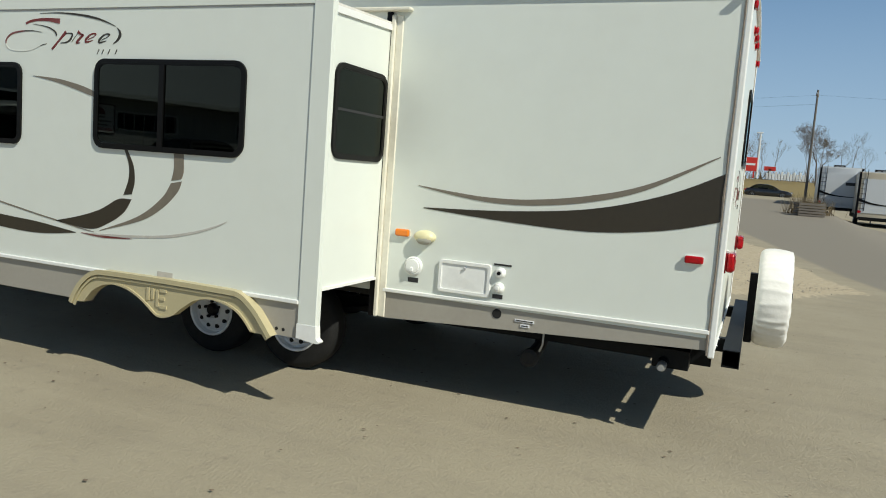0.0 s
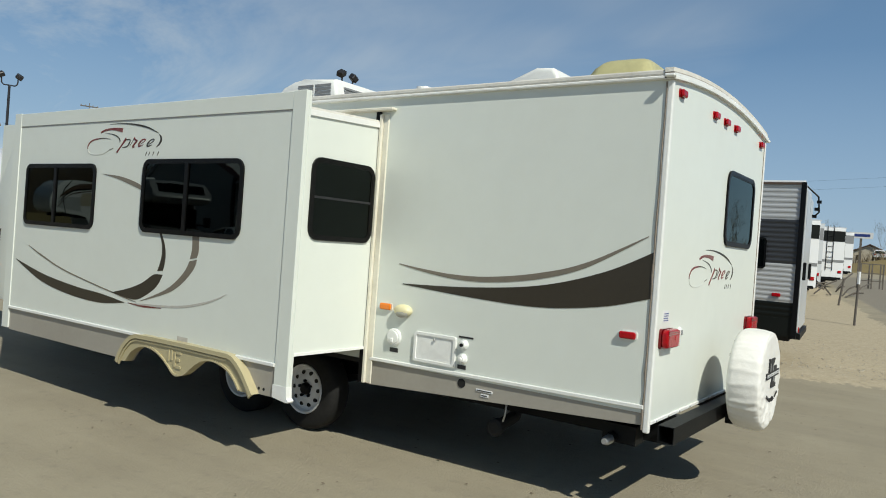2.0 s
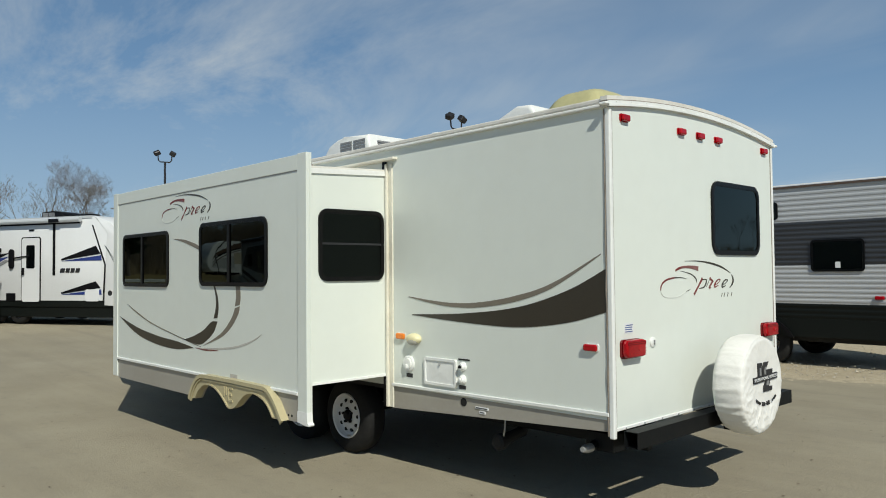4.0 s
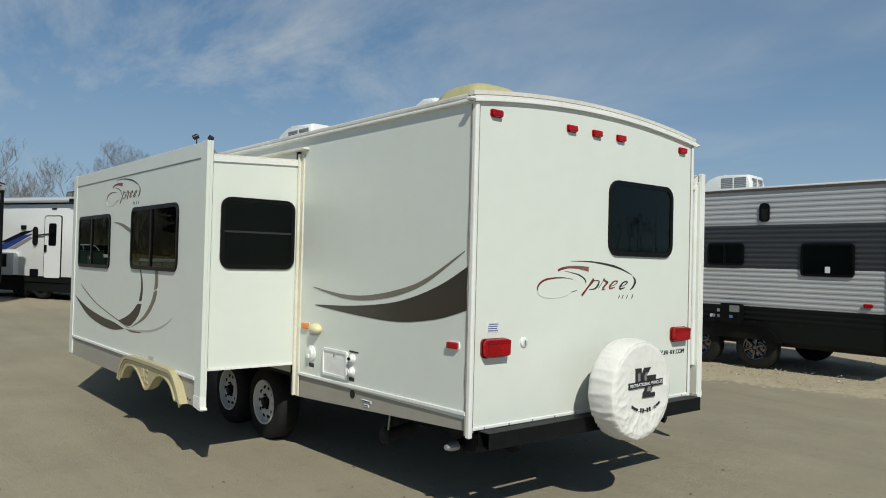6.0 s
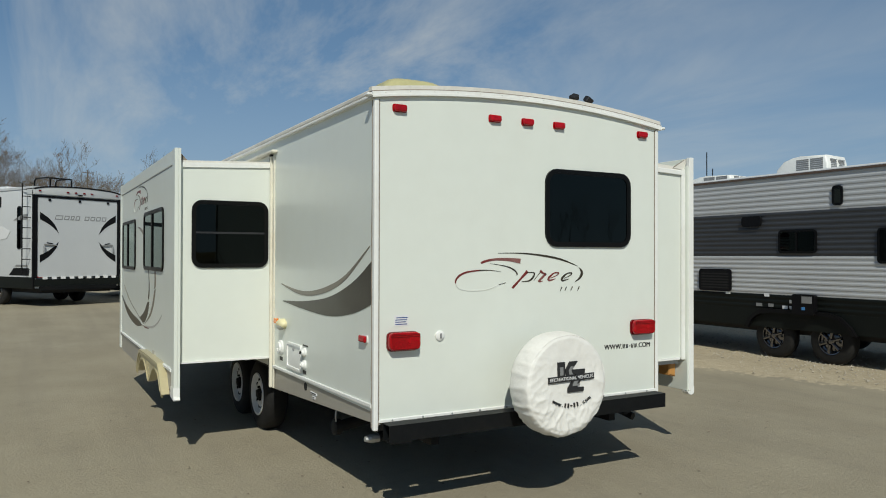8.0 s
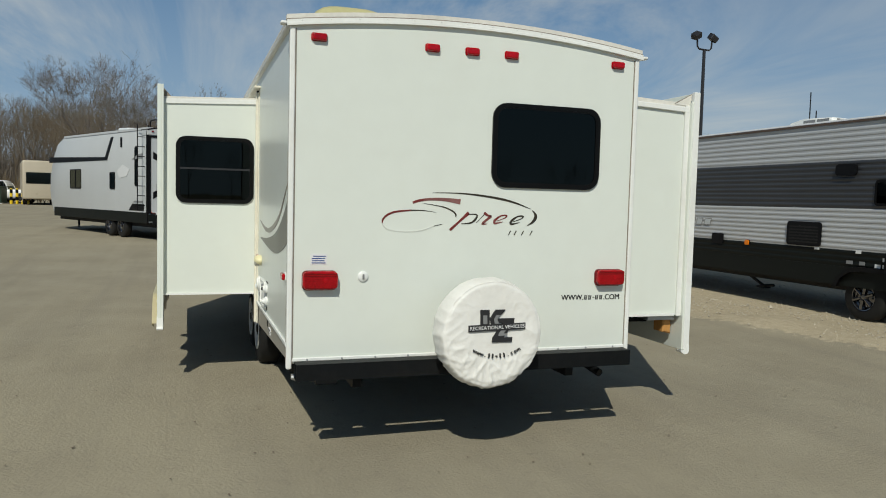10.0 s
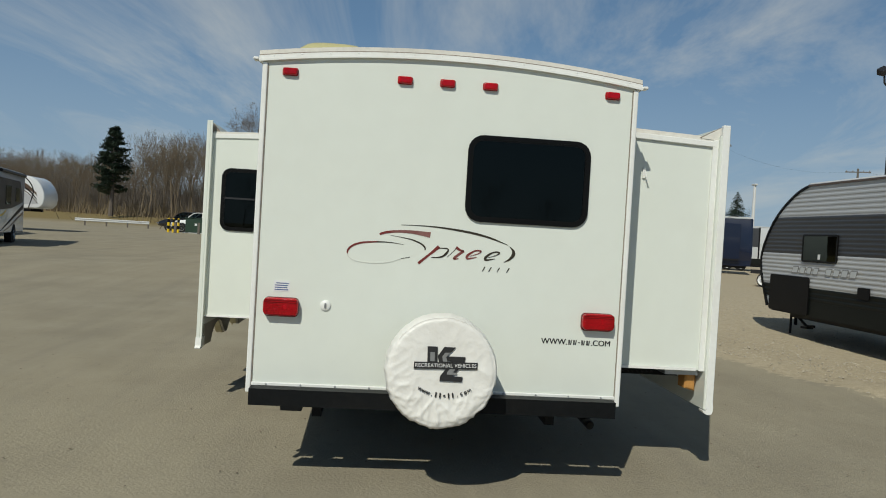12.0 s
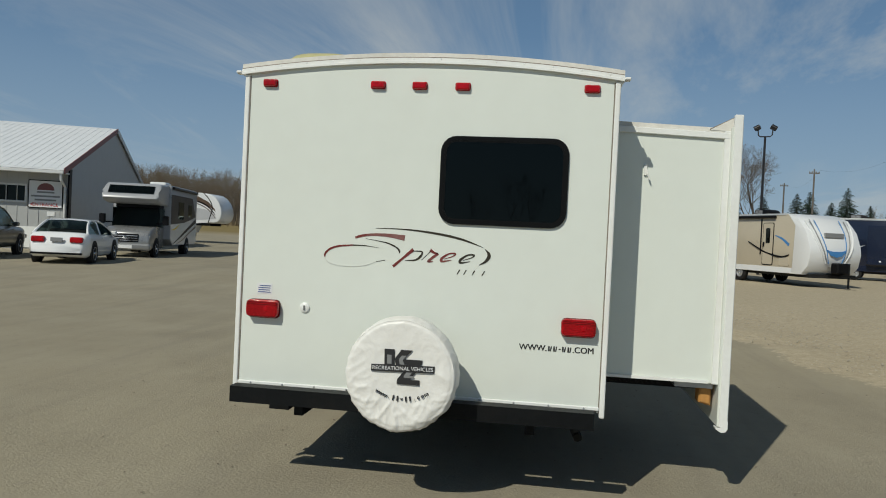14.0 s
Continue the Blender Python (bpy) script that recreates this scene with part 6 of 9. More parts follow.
def build_yard_trailers():
    # pale toy hauler, its ramp door towards the lane
    c = caravan("toy_hauler", "pale grey toy hauler with black crescent decals on its ramp door", at_ground(-18.9, -0.62, 207), L=8.0, H=3.22, paint="vpale", nose=1.0, cooler=None, wheel_at=0.30, rim="darkrim", base_h=0.80)
    part("roof_cap", prism(B(), [(-1.27, 3.02), (1.27, 3.02), (1.27, 3.16), (0.9, 3.23), (0.0, 3.27), (-0.9, 3.23), (-1.27, 3.16)], "x", -0.05, 0.35, bevel=0.015), "vpale", c, soft_angle=30)
    part("cap_edge", stroke(B(), [(-1.27, 3.165), (-0.9, 3.235), (0.0, 3.275), (0.9, 3.235), (1.27, 3.165)], [0.035] * 5, "x", -0.06, 0.36, 24), "black", c)
    rd = part("ramp_door", prism(B(), rrect(-1.14, 1.14, 0.80, 2.92, 0.03), "x", -0.035, 0.0, bevel=0.006), "vpale", c)
    part("ramp_frame", ring(B(), rrect(-1.225, 1.225, 0.77, 3.00, 0.03), rrect(-1.165, 1.165, 0.79, 2.945, 0.03), "x", -0.03, 0.0), "black", c)
    zc = 1.87
    for sy in (-1, 1):
        for sz in (-1, 1):
            a = [(sy * 1.10, zc + sz * 0.68), (sy * 0.86, zc + sz * 0.52), (sy * 0.68, zc + sz * 0.32), (sy * 0.58, zc + sz * 0.10)]
            b = [(sy * 1.10, zc + sz * 0.48), (sy * 0.90, zc + sz * 0.38), (sy * 0.72, zc + sz * 0.25), (sy * 0.575, zc + sz * 0.098)]
            part("crescent", band_between(B(), catmull(a), catmull(b), "x", -0.036, -0.040), "black", rd)
    y = 0.70
    for wd in (0.24, 0.17, 0.13, 0.15, 0, 0.16, 0.16, 0.16, 0.16):
        if wd:
            part("name_bar", prism(B(), [(y, 2.36), (y - wd + 0.03, 2.36), (y - wd, 2.48), (y - 0.03, 2.48)], "x", -0.036, -0.039), "grey", rd)
            part("name_inset", prism(B(), [(y - 0.03, 2.385), (y - wd + 0.05, 2.385), (y - wd + 0.03, 2.455), (y - 0.045, 2.455)], "x", -0.039, -0.041), "vpale", rd)
        y -= (wd or 0.09) + 0.012
    for yy in (-0.85, 0.0, 0.85):
        part("ramp_latch", box(B(), -0.06, -0.034, yy - 0.03, yy + 0.03, 2.86, 2.92), "black", rd)
    for yy in (-0.92, 0.92):
        part("ramp_handle", box(B(), -0.09, -0.034, yy * 1.08 - 0.018, yy * 1.08 + 0.018, 1.45, 1.64, 0.01), "steel", rd)
        part("handle_bar", tube(B(), [(-0.06, yy * 1.08, 1.68), (-0.06, yy * 0.72, 1.66)], 0.018, 6), "steel", rd)
        part("handle_bar", tube(B(), [(-0.05, yy * 1.0, 1.73), (-0.05, yy * 0.82, 1.70)], 0.012, 6), "black", rd)
    for k in range(9):
        part("hinge_plate", box(B(), -0.06, -0.01, -1.1 + k * 0.25, -0.98 + k * 0.25, 0.74, 0.81), "vwhite", c)
    for yy in (-0.35, -0.12, 0.12, 0.35, -1.12, 1.12):
        part("marker_lamp", box(B(), -0.075, -0.05, yy - 0.03, yy + 0.03, 3.10, 3.14), "darkred", c)
    part("rear_camera", box(B(), -0.10, -0.05, -0.06, 0.06, 3.04, 3.08, 0.01), "black", c)
    part("rear_skirt", box(B(), -0.05, 0.0, -1.24, 1.24, 0.55, 0.755), "black_siding", c)
    ladder(c, 0.16, 1.31, 0.85, 3.15)
    for y0 in (-1.27, 1.22):
        part("black_edge", box(B(), -0.012, 0.05, y0, y0 + 0.05, 0.5, 3.14), "black", c)
    glazing(c, "window", "y", 0.62, 0.84, 1.55, 2.72, 1.25, 1, 0.08)
    flank_window(c, 2.25, 2.65, 1.45, 1.98, 1)
    glazing(c, "window", "y", 1.72, 1.84, 2.72, 3.02, 1.25, 1, 0.03)
    flank_window(c, 5.0, 6.0, 1.45, 2.1, 1)
    flank_shape(c, "slash_decal", [(0.30, 2.50), (0.62, 2.48), (1.05, 2.34), (0.30, 2.36)], 1, "grey")
    flank_shape(c, "slash_decal", [(2.35, 3.05), (2.55, 3.05), (3.05, 2.40), (2.85, 2.35)], 1, "black")
    flank_shape(c, "slash_decal", [(2.95, 2.45), (8.0, 2.55), (8.0, 2.35), (2.80, 2.35)], 1, "black")
    flank_shape(c, "slash_decal", [(0.22, 0.84), (1.25, 0.84), (1.00, 1.04), (0.22, 1.04)], 1, "black")
    flank_shape(c, "slash_decal", [(0.30, 1.08), (0.95, 1.08), (0.85, 1.13), (0.30, 1.13)], 1, "grey")
    flank_shape(c, "faded_swirl", [(1.2, 2.05), (1.7, 2.2), (2.1, 2.0), (1.9, 1.8), (1.4, 1.85)], 1, "vwhite")
    part("roof_hatch", prism(B(), [(1.9, 3.20), (1.95, 3.34), (2.6, 3.36), (2.7, 3.20)], "y", 0.35, 1.0, bevel=0.03), "vwhite", c)
    for yy in (0.75, 0.15):
        part("roof_rack", tube(B(), [(0.12, yy, 3.20), (0.12, yy, 3.46), (0.20, yy, 3.52), (0.85, yy, 3.52), (0.93, yy, 3.46), (0.93, yy, 3.20)], 0.022, 6), "black", c)
    part("roof_rack", tube(B(), [(0.12, 0.75, 3.50), (0.12, 0.15, 3.50)], 0.022, 6), "black", c)
    # white and blue trailer beside it, its nose towards the lane
    c = caravan("travel_trailer", "white trailer with blue and black slash decals and dark skirt", at_ground(-24.75, 1.13, 27), L=7.8, H=2.95, nose=0.92, cap="vwhite", base_h=0.66, wheel_at=0.42, rim="darkrim", cooler=None)
    part("low_skirt", box(B(), 0.05, 7.2, -1.22, 1.22, 0.20, 0.50, 0.01), "black_siding", c)
    flank_shape(c, "roof_band", [(0.1, 2.76), (6.0, 2.76), (6.0, 2.86), (0.1, 2.86)], -1, "black")
    part("awning", tube(B(), [(0.6, -1.35, 2.86), (6.1, -1.35, 2.86)], 0.065, 8), "vgrey", c)
    flank_shape(c, "awning_arm", [(5.04, 1.35), (5.13, 1.35), (5.13, 2.80), (5.04, 2.80)], -1, "black")
    part("awning_end", box(B(), 5.04, 5.40, -1.42, -1.28, 2.80, 2.90), "black", c)
    entry_door(c, 3.93, 4.58, 0.62, 2.40, -1)
    part("grab_handle", prism(B(), rrect(3.46, 3.62, 1.55, 2.10, 0.07), "y", -1.25, -1.31, bevel=0.02), "black", c)
    part("handle_arm", tube(B(), [(3.54, -1.29, 1.84), (4.23, -1.30, 1.90)], 0.02, 6), "black", c)
    part("porch_lamp", box(B(), 2.93, 3.13, -1.30, -1.25, 2.02, 2.14, 0.01), "black", c)
    part("speaker", box(B(), 4.18, 4.36, -1.27, -1.25, 2.60, 2.64), "black", c)
    flank_shape(c, "slash_decal", [(1.58, 1.42), (2.28, 1.42), (3.43, 1.90), (2.88, 1.82)], -1, "vblue")
    flank_shape(c, "slash_decal", [(1.98, 1.62), (2.38, 1.62), (3.46, 2.00), (2.98, 1.96)], -1, "black")
    flank_shape(c, "slash_decal", [(2.38, 1.44), (2.68, 1.44), (3.44, 1.78), (3.28, 1.80)], -1, "grey")
    kb = part("outdoor_kitchen", prism(B(), rrect(1.68, 2.83, 0.66, 1.32, 0.03), "y", -1.25, -1.42, bevel=0.015), "vwhite", c)
    part("fridge_door", box(B(), 2.13, 2.53, -1.436, -1.42, 0.90, 1.28), "black", kb)
    for z in (0.74, 0.98):
        part("drawer", box(B(), 1.80, 1.98, -1.432, -1.42, z, z + 0.14), "black", kb)
    part("cargo_door", box(B(), 3.33, 3.68, -1.275, -1.25, 0.63, 0.86, 0.01), "black", c)
    # slashes that run from the flank over the moulded nose
    for z, m, dz in ((1.90, "black", 0.24), (0.98, "black", 0.20)):
        flank_shape(c, "slash_decal", [(5.35, z - 0.10), (6.55, z + dz), (6.72, z + 0.02), (5.35, z - 0.14)], -1, m)
        flank_shape(c, "slash_decal", [(5.35, z - 0.16), (6.74, z - 0.02), (6.76, z - 0.16), (5.90, z - 0.16)], -1, "vblue")
    flank_shape(c, "cap_line", [(6.42, 2.70), (6.46, 2.70), (6.90, 1.62), (6.84, 0.66), (6.80, 0.66), (6.85, 1.62)], -1, "black")
    for k, m in enumerate(("black", "green_box", "grey")):
        x = 6.86 + 0.05 * k
        part("nose_slash", prism(B(), [(x, 2.16 - 0.05 * k), (x + 0.05, 2.10 - 0.05 * k), (x + 0.50, 1.42), (x + 0.44, 1.50)], "y", -1.270, -1.2615), m, c)
    x = 5.30
    for wd in (0.16, 0.14, 0.14, 0.14):
        flank_shape(c, "name_bar", [(x, 1.42), (x + wd, 1.42), (x + wd + 0.03, 1.54), (x + 0.03, 1.54)], -1, "print")
        x += wd + 0.035
    # front of the cap: a row of dark bars and swept marks on its slope
    for k in range(6):
        y0 = -0.95 + k * 0.32
        part("name_bar", prism(B(), [(y0, 1.98), (y0 + 0.24, 1.98), (y0 + 0.24, 2.16), (y0, 2.16)], "x", 7.42, 7.535), "print", c)
    part("crest", lathe(B(), [(0.075, -1.2605), (0.07, -1.268), (0, -1.268)], "y", (7.05, 0, 0.86), 14), "print", c)
    part("hitch_jack", tube(B(), [(7.4, 0, 0.05), (7.4, 0, 0.5)], 0.05, 6), "blacksteel", c)
    part("cargo_door", prism(B(), rrect(6.20, 6.68, 0.64, 0.96, 0.05), "y", -1.25, -1.275, bevel=0.01), "vwhite", c)
    roof_cooler(c, 3.6, 4.5, -0.35, 0.40, 2.93, 3.24, front=1, material="black")
    part("roof_vent", box(B(), 5.6, 6.0, -0.9, -0.5, 2.94, 3.06, 0.04, 2), "black", c)
    part("roof_vent", box(B(), 2.2, 2.7, -0.3, 0.2, 2.94, 3.04, 0.03), "black", c)
    # trailers parked askew along the lane beyond the hauler
    for k, (x, y, rz, p, b) in enumerate(((-4.6, 28.0, 116, "vwhite", "black_siding"), (-5.2, 33.2, 119, "vgrey", "grey"), (-5.1, 39.4, 116, "vwhite", "black_siding"), (-6.2, 52.6, 118, "vwhite", "black_siding"))):
        c = caravan("travel_trailer", ("white" if p == "vwhite" else "grey") + " trailer with black ladder and dark skirt", at_ground(x, y, rz), L=7.6, H=3.2, paint=p, base=b, base_h=1.05, group="trailers along the lane")
        ladder(c, -0.03, -0.5, 0.9, 3.1)
        rear_shape(c, "rear_band", [(-1.22, 2.45), (1.22, 2.45), (1.22, 3.0), (-1.22, 3.0)], "grey" if k % 2 else "black_siding")
        glazing(c, "window", "x", 0.1, 0.9, 1.6, 2.2, -0.012, -1, 0.06)
        rear_shape(c, "rear_stripe", [(-1.22, 1.35), (1.22, 1.35), (1.22, 1.48), (-1.22, 1.48)], "grey")
        flank_shape(c, "slash_decal", [(0.4, 1.3), (5.0, 1.3), (6.4, 1.9), (4.6, 1.7)], -1, "grey")
        flank_shape(c, "slash_decal", [(0.4, 1.3), (5.0, 1.3), (6.4, 1.9), (4.6, 1.7)], 1, "grey")
        flank_window(c, 1.5, 2.6, 1.6, 2.2, 1)
    for k, (x, y, rz) in enumerate(((4.75, 50.0, 88), (6.45, 44.2, 86))):
        c = caravan("travel_trailer", "pale grey trailer with black corner trim and dark skirt", at_ground(x, y, rz), L=8.0, H=3.15, paint="vgrey" if k == 0 else "vtan", base_h=0.72, group="trailers by the far bend")
        part("ramp_door", prism(B(), rrect(-1.0, 1.0, 0.8, 2.75, 0.04), "x", -0.03, 0.0), "vgrey", c)
        for y in (-1.2, 1.2):
            part("corner_trim", box(B(), -0.02, 0.05, y - 0.06, y + 0.06, 0.5, 3.12), "black", c)
        rear_shape(c, "name_bar", [(-0.9, 2.0), (-0.3, 2.0), (-0.3, 2.2), (-0.9, 2.2)], "print", -0.045)
        part("slash", stroke(B(), [(1.2, 1.55), (0.5, 1.35), (-0.2, 1.28), (-1.2, 1.25)], [0.16, 0.1, 0.06, 0.04], "x", -0.036, -0.045, 12), "black", c)
        ladder(c, -0.05, 1.0, 0.9, 3.1)
    # cream trailer with a moulded white front
    c = caravan("travel_trailer", "tan-sided trailer with a white and blue moulded front cap", at_ground(-34.4, 10.3, 24), L=7.9, H=2.95, nose=0.95, paint="vtan", base="vwhite", base_h=0.72, cap="vwhite", wheel_at=0.40)
    entry_door(c, 5.15, 5.75, 0.8, 2.55, -1, "vtan")
    flank_shape(c, "awning_arm", [(4.95, 1.2), (5.03, 1.2), (5.03, 2.75), (4.95, 2.75)], -1, "black")
    part("awning", tube(B(), [(0.8, -1.32, 2.82), (5.9, -1.32, 2.82)], 0.06, 8), "black", c)
    part("flank_swoosh", stroke(B(), [(4.2, 1.75), (5.2, 1.35), (6.2, 1.15), (6.75, 1.25)], [0.03, 0.06, 0.08, 0.02], "y", -1.254, -1.29, 20), "black", c)
    part("flank_swoosh", stroke(B(), [(5.85, 2.05), (6.3, 1.9), (6.7, 1.65)], [0.02, 0.08, 0.12], "y", -1.254, -1.262, 16), "skyblue", c)
    part("cargo_door", prism(B(), rrect(6.15, 6.75, 0.78, 1.12, 0.05), "y", -1.25, -1.275, bevel=0.01), "vtan", c)
    # front mouldings: broad ribs that sweep down into a belly
    def cap_x(z):
        return 7.9 + 0.02 - (0.0 if z < 1.4 else 0.85 * ((z - 1.4) / 1.55) ** 1.7) - (0.15 * (1.35 - z) if z < 1.35 else 0)
    for s in (-1, 1):
        for j, (y0, y1, wd, m) in enumerate(((1.05, 0.45, 0.16, "vwhite"), (0.85, 0.38, 0.10, "grey"), (0.62, 0.32, 0.08, "skyblue"))):
            bm = B()
            pts = []
            for k in range(12):
                t = k / 11
                z = 2.72 - 1.75 * t
                pts.append((cap_x(z) + 0.005, s * (y0 + (y1 - y0) * t * t), z))
            tube(bm, pts, [wd * 0.22] * 12, 6)
            part("cap_rib", bm, m, c)
    part("cap_shield", prism(B(), [(-0.48, 1.52), (-0.30, 1.30), (0, 1.22), (0.30, 1.30), (0.48, 1.52), (0.25, 1.46), (-0.25, 1.46)], "x", 7.88, 7.945), "skyblue", c)
    part("name_bar", prism(B(), [(-0.45, 2.02), (0.45, 2.02), (0.48, 2.20), (-0.42, 2.20)], "x", cap_x(2.2) + 0.01, cap_x(2.02) + 0.03), "grey", c)
    part("propane_cover", box(B(), 7.95, 8.35, -0.3, 0.3, 0.56, 1.0, 0.05), "black", c)
    # dark blue trailer far behind
    c = caravan("travel_trailer", "dark navy blue trailer with a white roof", at_ground(-41.6, 15.8, 66), L=7.9, H=3.32, nose=0.12, paint="navy", base="navy", base_h=0.8, cooler="black")
    part("white_roof", box(B(), 0, 7.75, -1.27, 1.27, 3.28, 3.37), "vwhite", c)
    flank_window(c, 2.0, 2.9, 1.6, 2.3, -1)
    flank_shape(c, "silver_slash", [(2.2, 1.72), (3.6, 1.62), (4.2, 1.90), (3.2, 1.76)], -1, "vgrey")
    part("slide_out", box(B(), 4.3, 7.2, -1.62, -1.2, 0.85, 2.95, 0.03), "navy", c)
    for x in (4.9, 5.9):
        part("small_label", box(B(), x, x + 0.10, -1.63, -1.62, 1.02, 1.10), "paper", c)
    # grey trailer parked past its end
    c = caravan("travel_trailer", "mid-grey trailer with a dark seam beside the navy trailer", at_ground(-47.3, 23.8, 66), L=8.4, H=3.12, nose=0.3, paint="vgrey", base="black_siding", base_h=0.9, wheel_at=0.27, cooler=None)
    flank_shape(c, "corner_trim", [(3.75, 0.9), (3.85, 0.9), (3.85, 3.05), (3.75, 3.05)], -1, "black")
    flank_shape(c, "dark_panel", [(2.6, 1.7), (3.75, 1.7), (3.75, 3.0), (2.6, 3.0)], -1, "dark_siding")
    # fifth-wheel trailers in the back row
    for x, y, rz, L, H in ((-46.0, -30.55, 94, 9.5, 3.55),):
        c = root("fifth_wheel_trailer", at_ground(x, y, rz), "white fifth-wheel trailer with brown swooshes and raised nose", "travel trailer")
        side = [(0, 0.7), (0, H - 0.1), (0.1, H), (L - 1.5, H), (L - 0.95, H - 0.06), (L - 0.55, H - 0.25), (L - 0.25, H - 0.6), (L - 0.05, H - 1.05), (L, H - 1.45), (L - 0.08, 1.72), (L - 0.28, 1.50), (L - 0.6, 1.42), (L - 2.4, 1.40), (L - 2.6, 0.7)]
        part("body", prism(B(), side, "y", -1.25, 1.25, bevel=0.08, seg=3), "vwhite", c, soft_angle=40)
        part("chassis", box(B(), 0.1, L - 2.7, -1.0, 1.0, 0.4, 0.72), "under", c)
        for k in (-0.45, 0.45):
            for yy, s in ((-1.09, -1), (1.09, 1)):
                road_wheel(c, pose(3.4 + k, yy, 0.38), r=0.38, rim="steel", cap="chrome", holes=0, side=s)
        for yy in (-1, 1):
            part("swoosh", stroke(B(), [(2.5, 2.9), (5.0, 3.35), (7.5, 3.2), (9.0, 2.4)] if L > 9.2 else [(2.0, 2.7), (4, 3.1), (6.5, 3.1), (8.4, 2.4)], [0.05, 0.32, 0.34, 0.08], "y", yy * 1.252, yy * 1.262, 24), "vbrown", c)
            part("nose_panel", prism(B(), [(L - 1.9, 2.5), (L - 0.7, 2.3), (L - 0.35, 1.75), (L - 1.9, 1.6)], "y", yy * 1.252, yy * 1.264), "wgrey", c)
            part("cap_seam", stroke(B(), [(L - 1.35, H - 0.02), (L - 0.9, H - 0.5), (L - 0.7, H - 1.1), (L - 0.95, 1.45)], [0.05, 0.07, 0.07, 0.05], "y", yy * 1.252, yy * 1.27, 20), "black", c)
            part("flank_band", prism(B(), [(L - 3.3, 1.95), (L - 1.75, 1.95), (L - 1.95, 2.75), (L - 3.3, 2.85)], "y", yy * 1.252, yy * 1.258), "vtan", c)
            for dz, wd, mm in ((0.0, 0.14, "vbrown"), (-0.30, 0.10, "black"), (-0.55, 0.06, "vbrown")):
                part("nose_sweep", stroke(B(), [(L - 3.6, 3.30 + dz * 0.4), (L - 2.2, 3.22 + dz * 0.6), (L - 1.1, 2.90 + dz * 0.8), (L - 0.45, 2.25 + dz * 0.8)], [0.03, wd, wd, 0.03], "y", yy * 1.252, yy * 1.266, 20), mm, c)
            part("slide_room", box(B(), 2.6, 6.2, yy * 1.25, yy * 1.62, 1.15, 2.75, 0.03), "vtan", c)
            # a black strip painted in for the shade below the slide room
            part("slide_shade_strip", box(B(), 2.6, 6.2, yy * 1.25, yy * 1.60, 1.02, 1.14), "black", c)
            part("landing_gear_box", box(B(), L - 2.62, L - 0.9, yy * 1.0, yy * 1.2, 1.22, 1.40), "black", c)
            part("swoosh", stroke(B(), [(1.0, 1.9), (4.0, 2.2), (6.0, 2.1), (7.0, 2.3)], [0.05, 0.5, 0.45, 0.05], "y", yy * 1.252, yy * 1.260, 24), "vtan", c)
            flank_window(c, 4.0, 4.9, 1.9, 2.6, yy)
            part("jack_leg", tube(B(), [(L - 2.9, yy * 0.9, 0.02), (L - 2.9, yy * 0.9, 1.0)], 0.06, 6), "blacksteel", c)
        rear_shape(c, "rear_panel", [(-0.9, 1.1), (0.9, 1.1), (0.9, 3.3), (-0.9, 3.3)], "vgrey")
        for k in range(2):
            glazing(c, "window", "x", -0.85 + 0.95 * k, -0.1 + 0.95 * k, 1.7, 2.6, -0.016, -1, 0.06)
        ladder(c, -0.06, -1.05, 0.9, 3.6)
        roof_cooler(c, 3.5, 4.5, -0.35, 0.35, H, H + 0.28, front=1, material="vwhite")
    # tan coach in the back row
    c = root("motor_coach", at_ground(-62.3, -11.9, 12), "tan motor coach with dark windows in the back row", "motorhome")
    part("body", box(B(), -8.5, 0, -1.25, 1.25, 0.45, 3.55, 0.15, 3), "vtan", c, soft_angle=40)
    part("windscreen", box(B(), -0.02, 0.03, -1.0, 1.0, 1.7, 2.6, 0.01), "carglass", c)
    part("slide_room", box(B(), -6, -2.5, 1.25, 1.9, 0.9, 3.1, 0.04), "vtan", c)
    part("side_window", box(B(), -2.3, -1.5, 1.25, 1.28, 1.7, 2.5), "carglass", c)
    for x in (-1.6, -6.4):
        for yy, s in ((-1.1, -1), (1.1, 1)):
            road_wheel(c, pose(x, yy, 0.45), r=0.45, rim="steel", cap="chrome", holes=0, side=s)


build_yard_trailers()


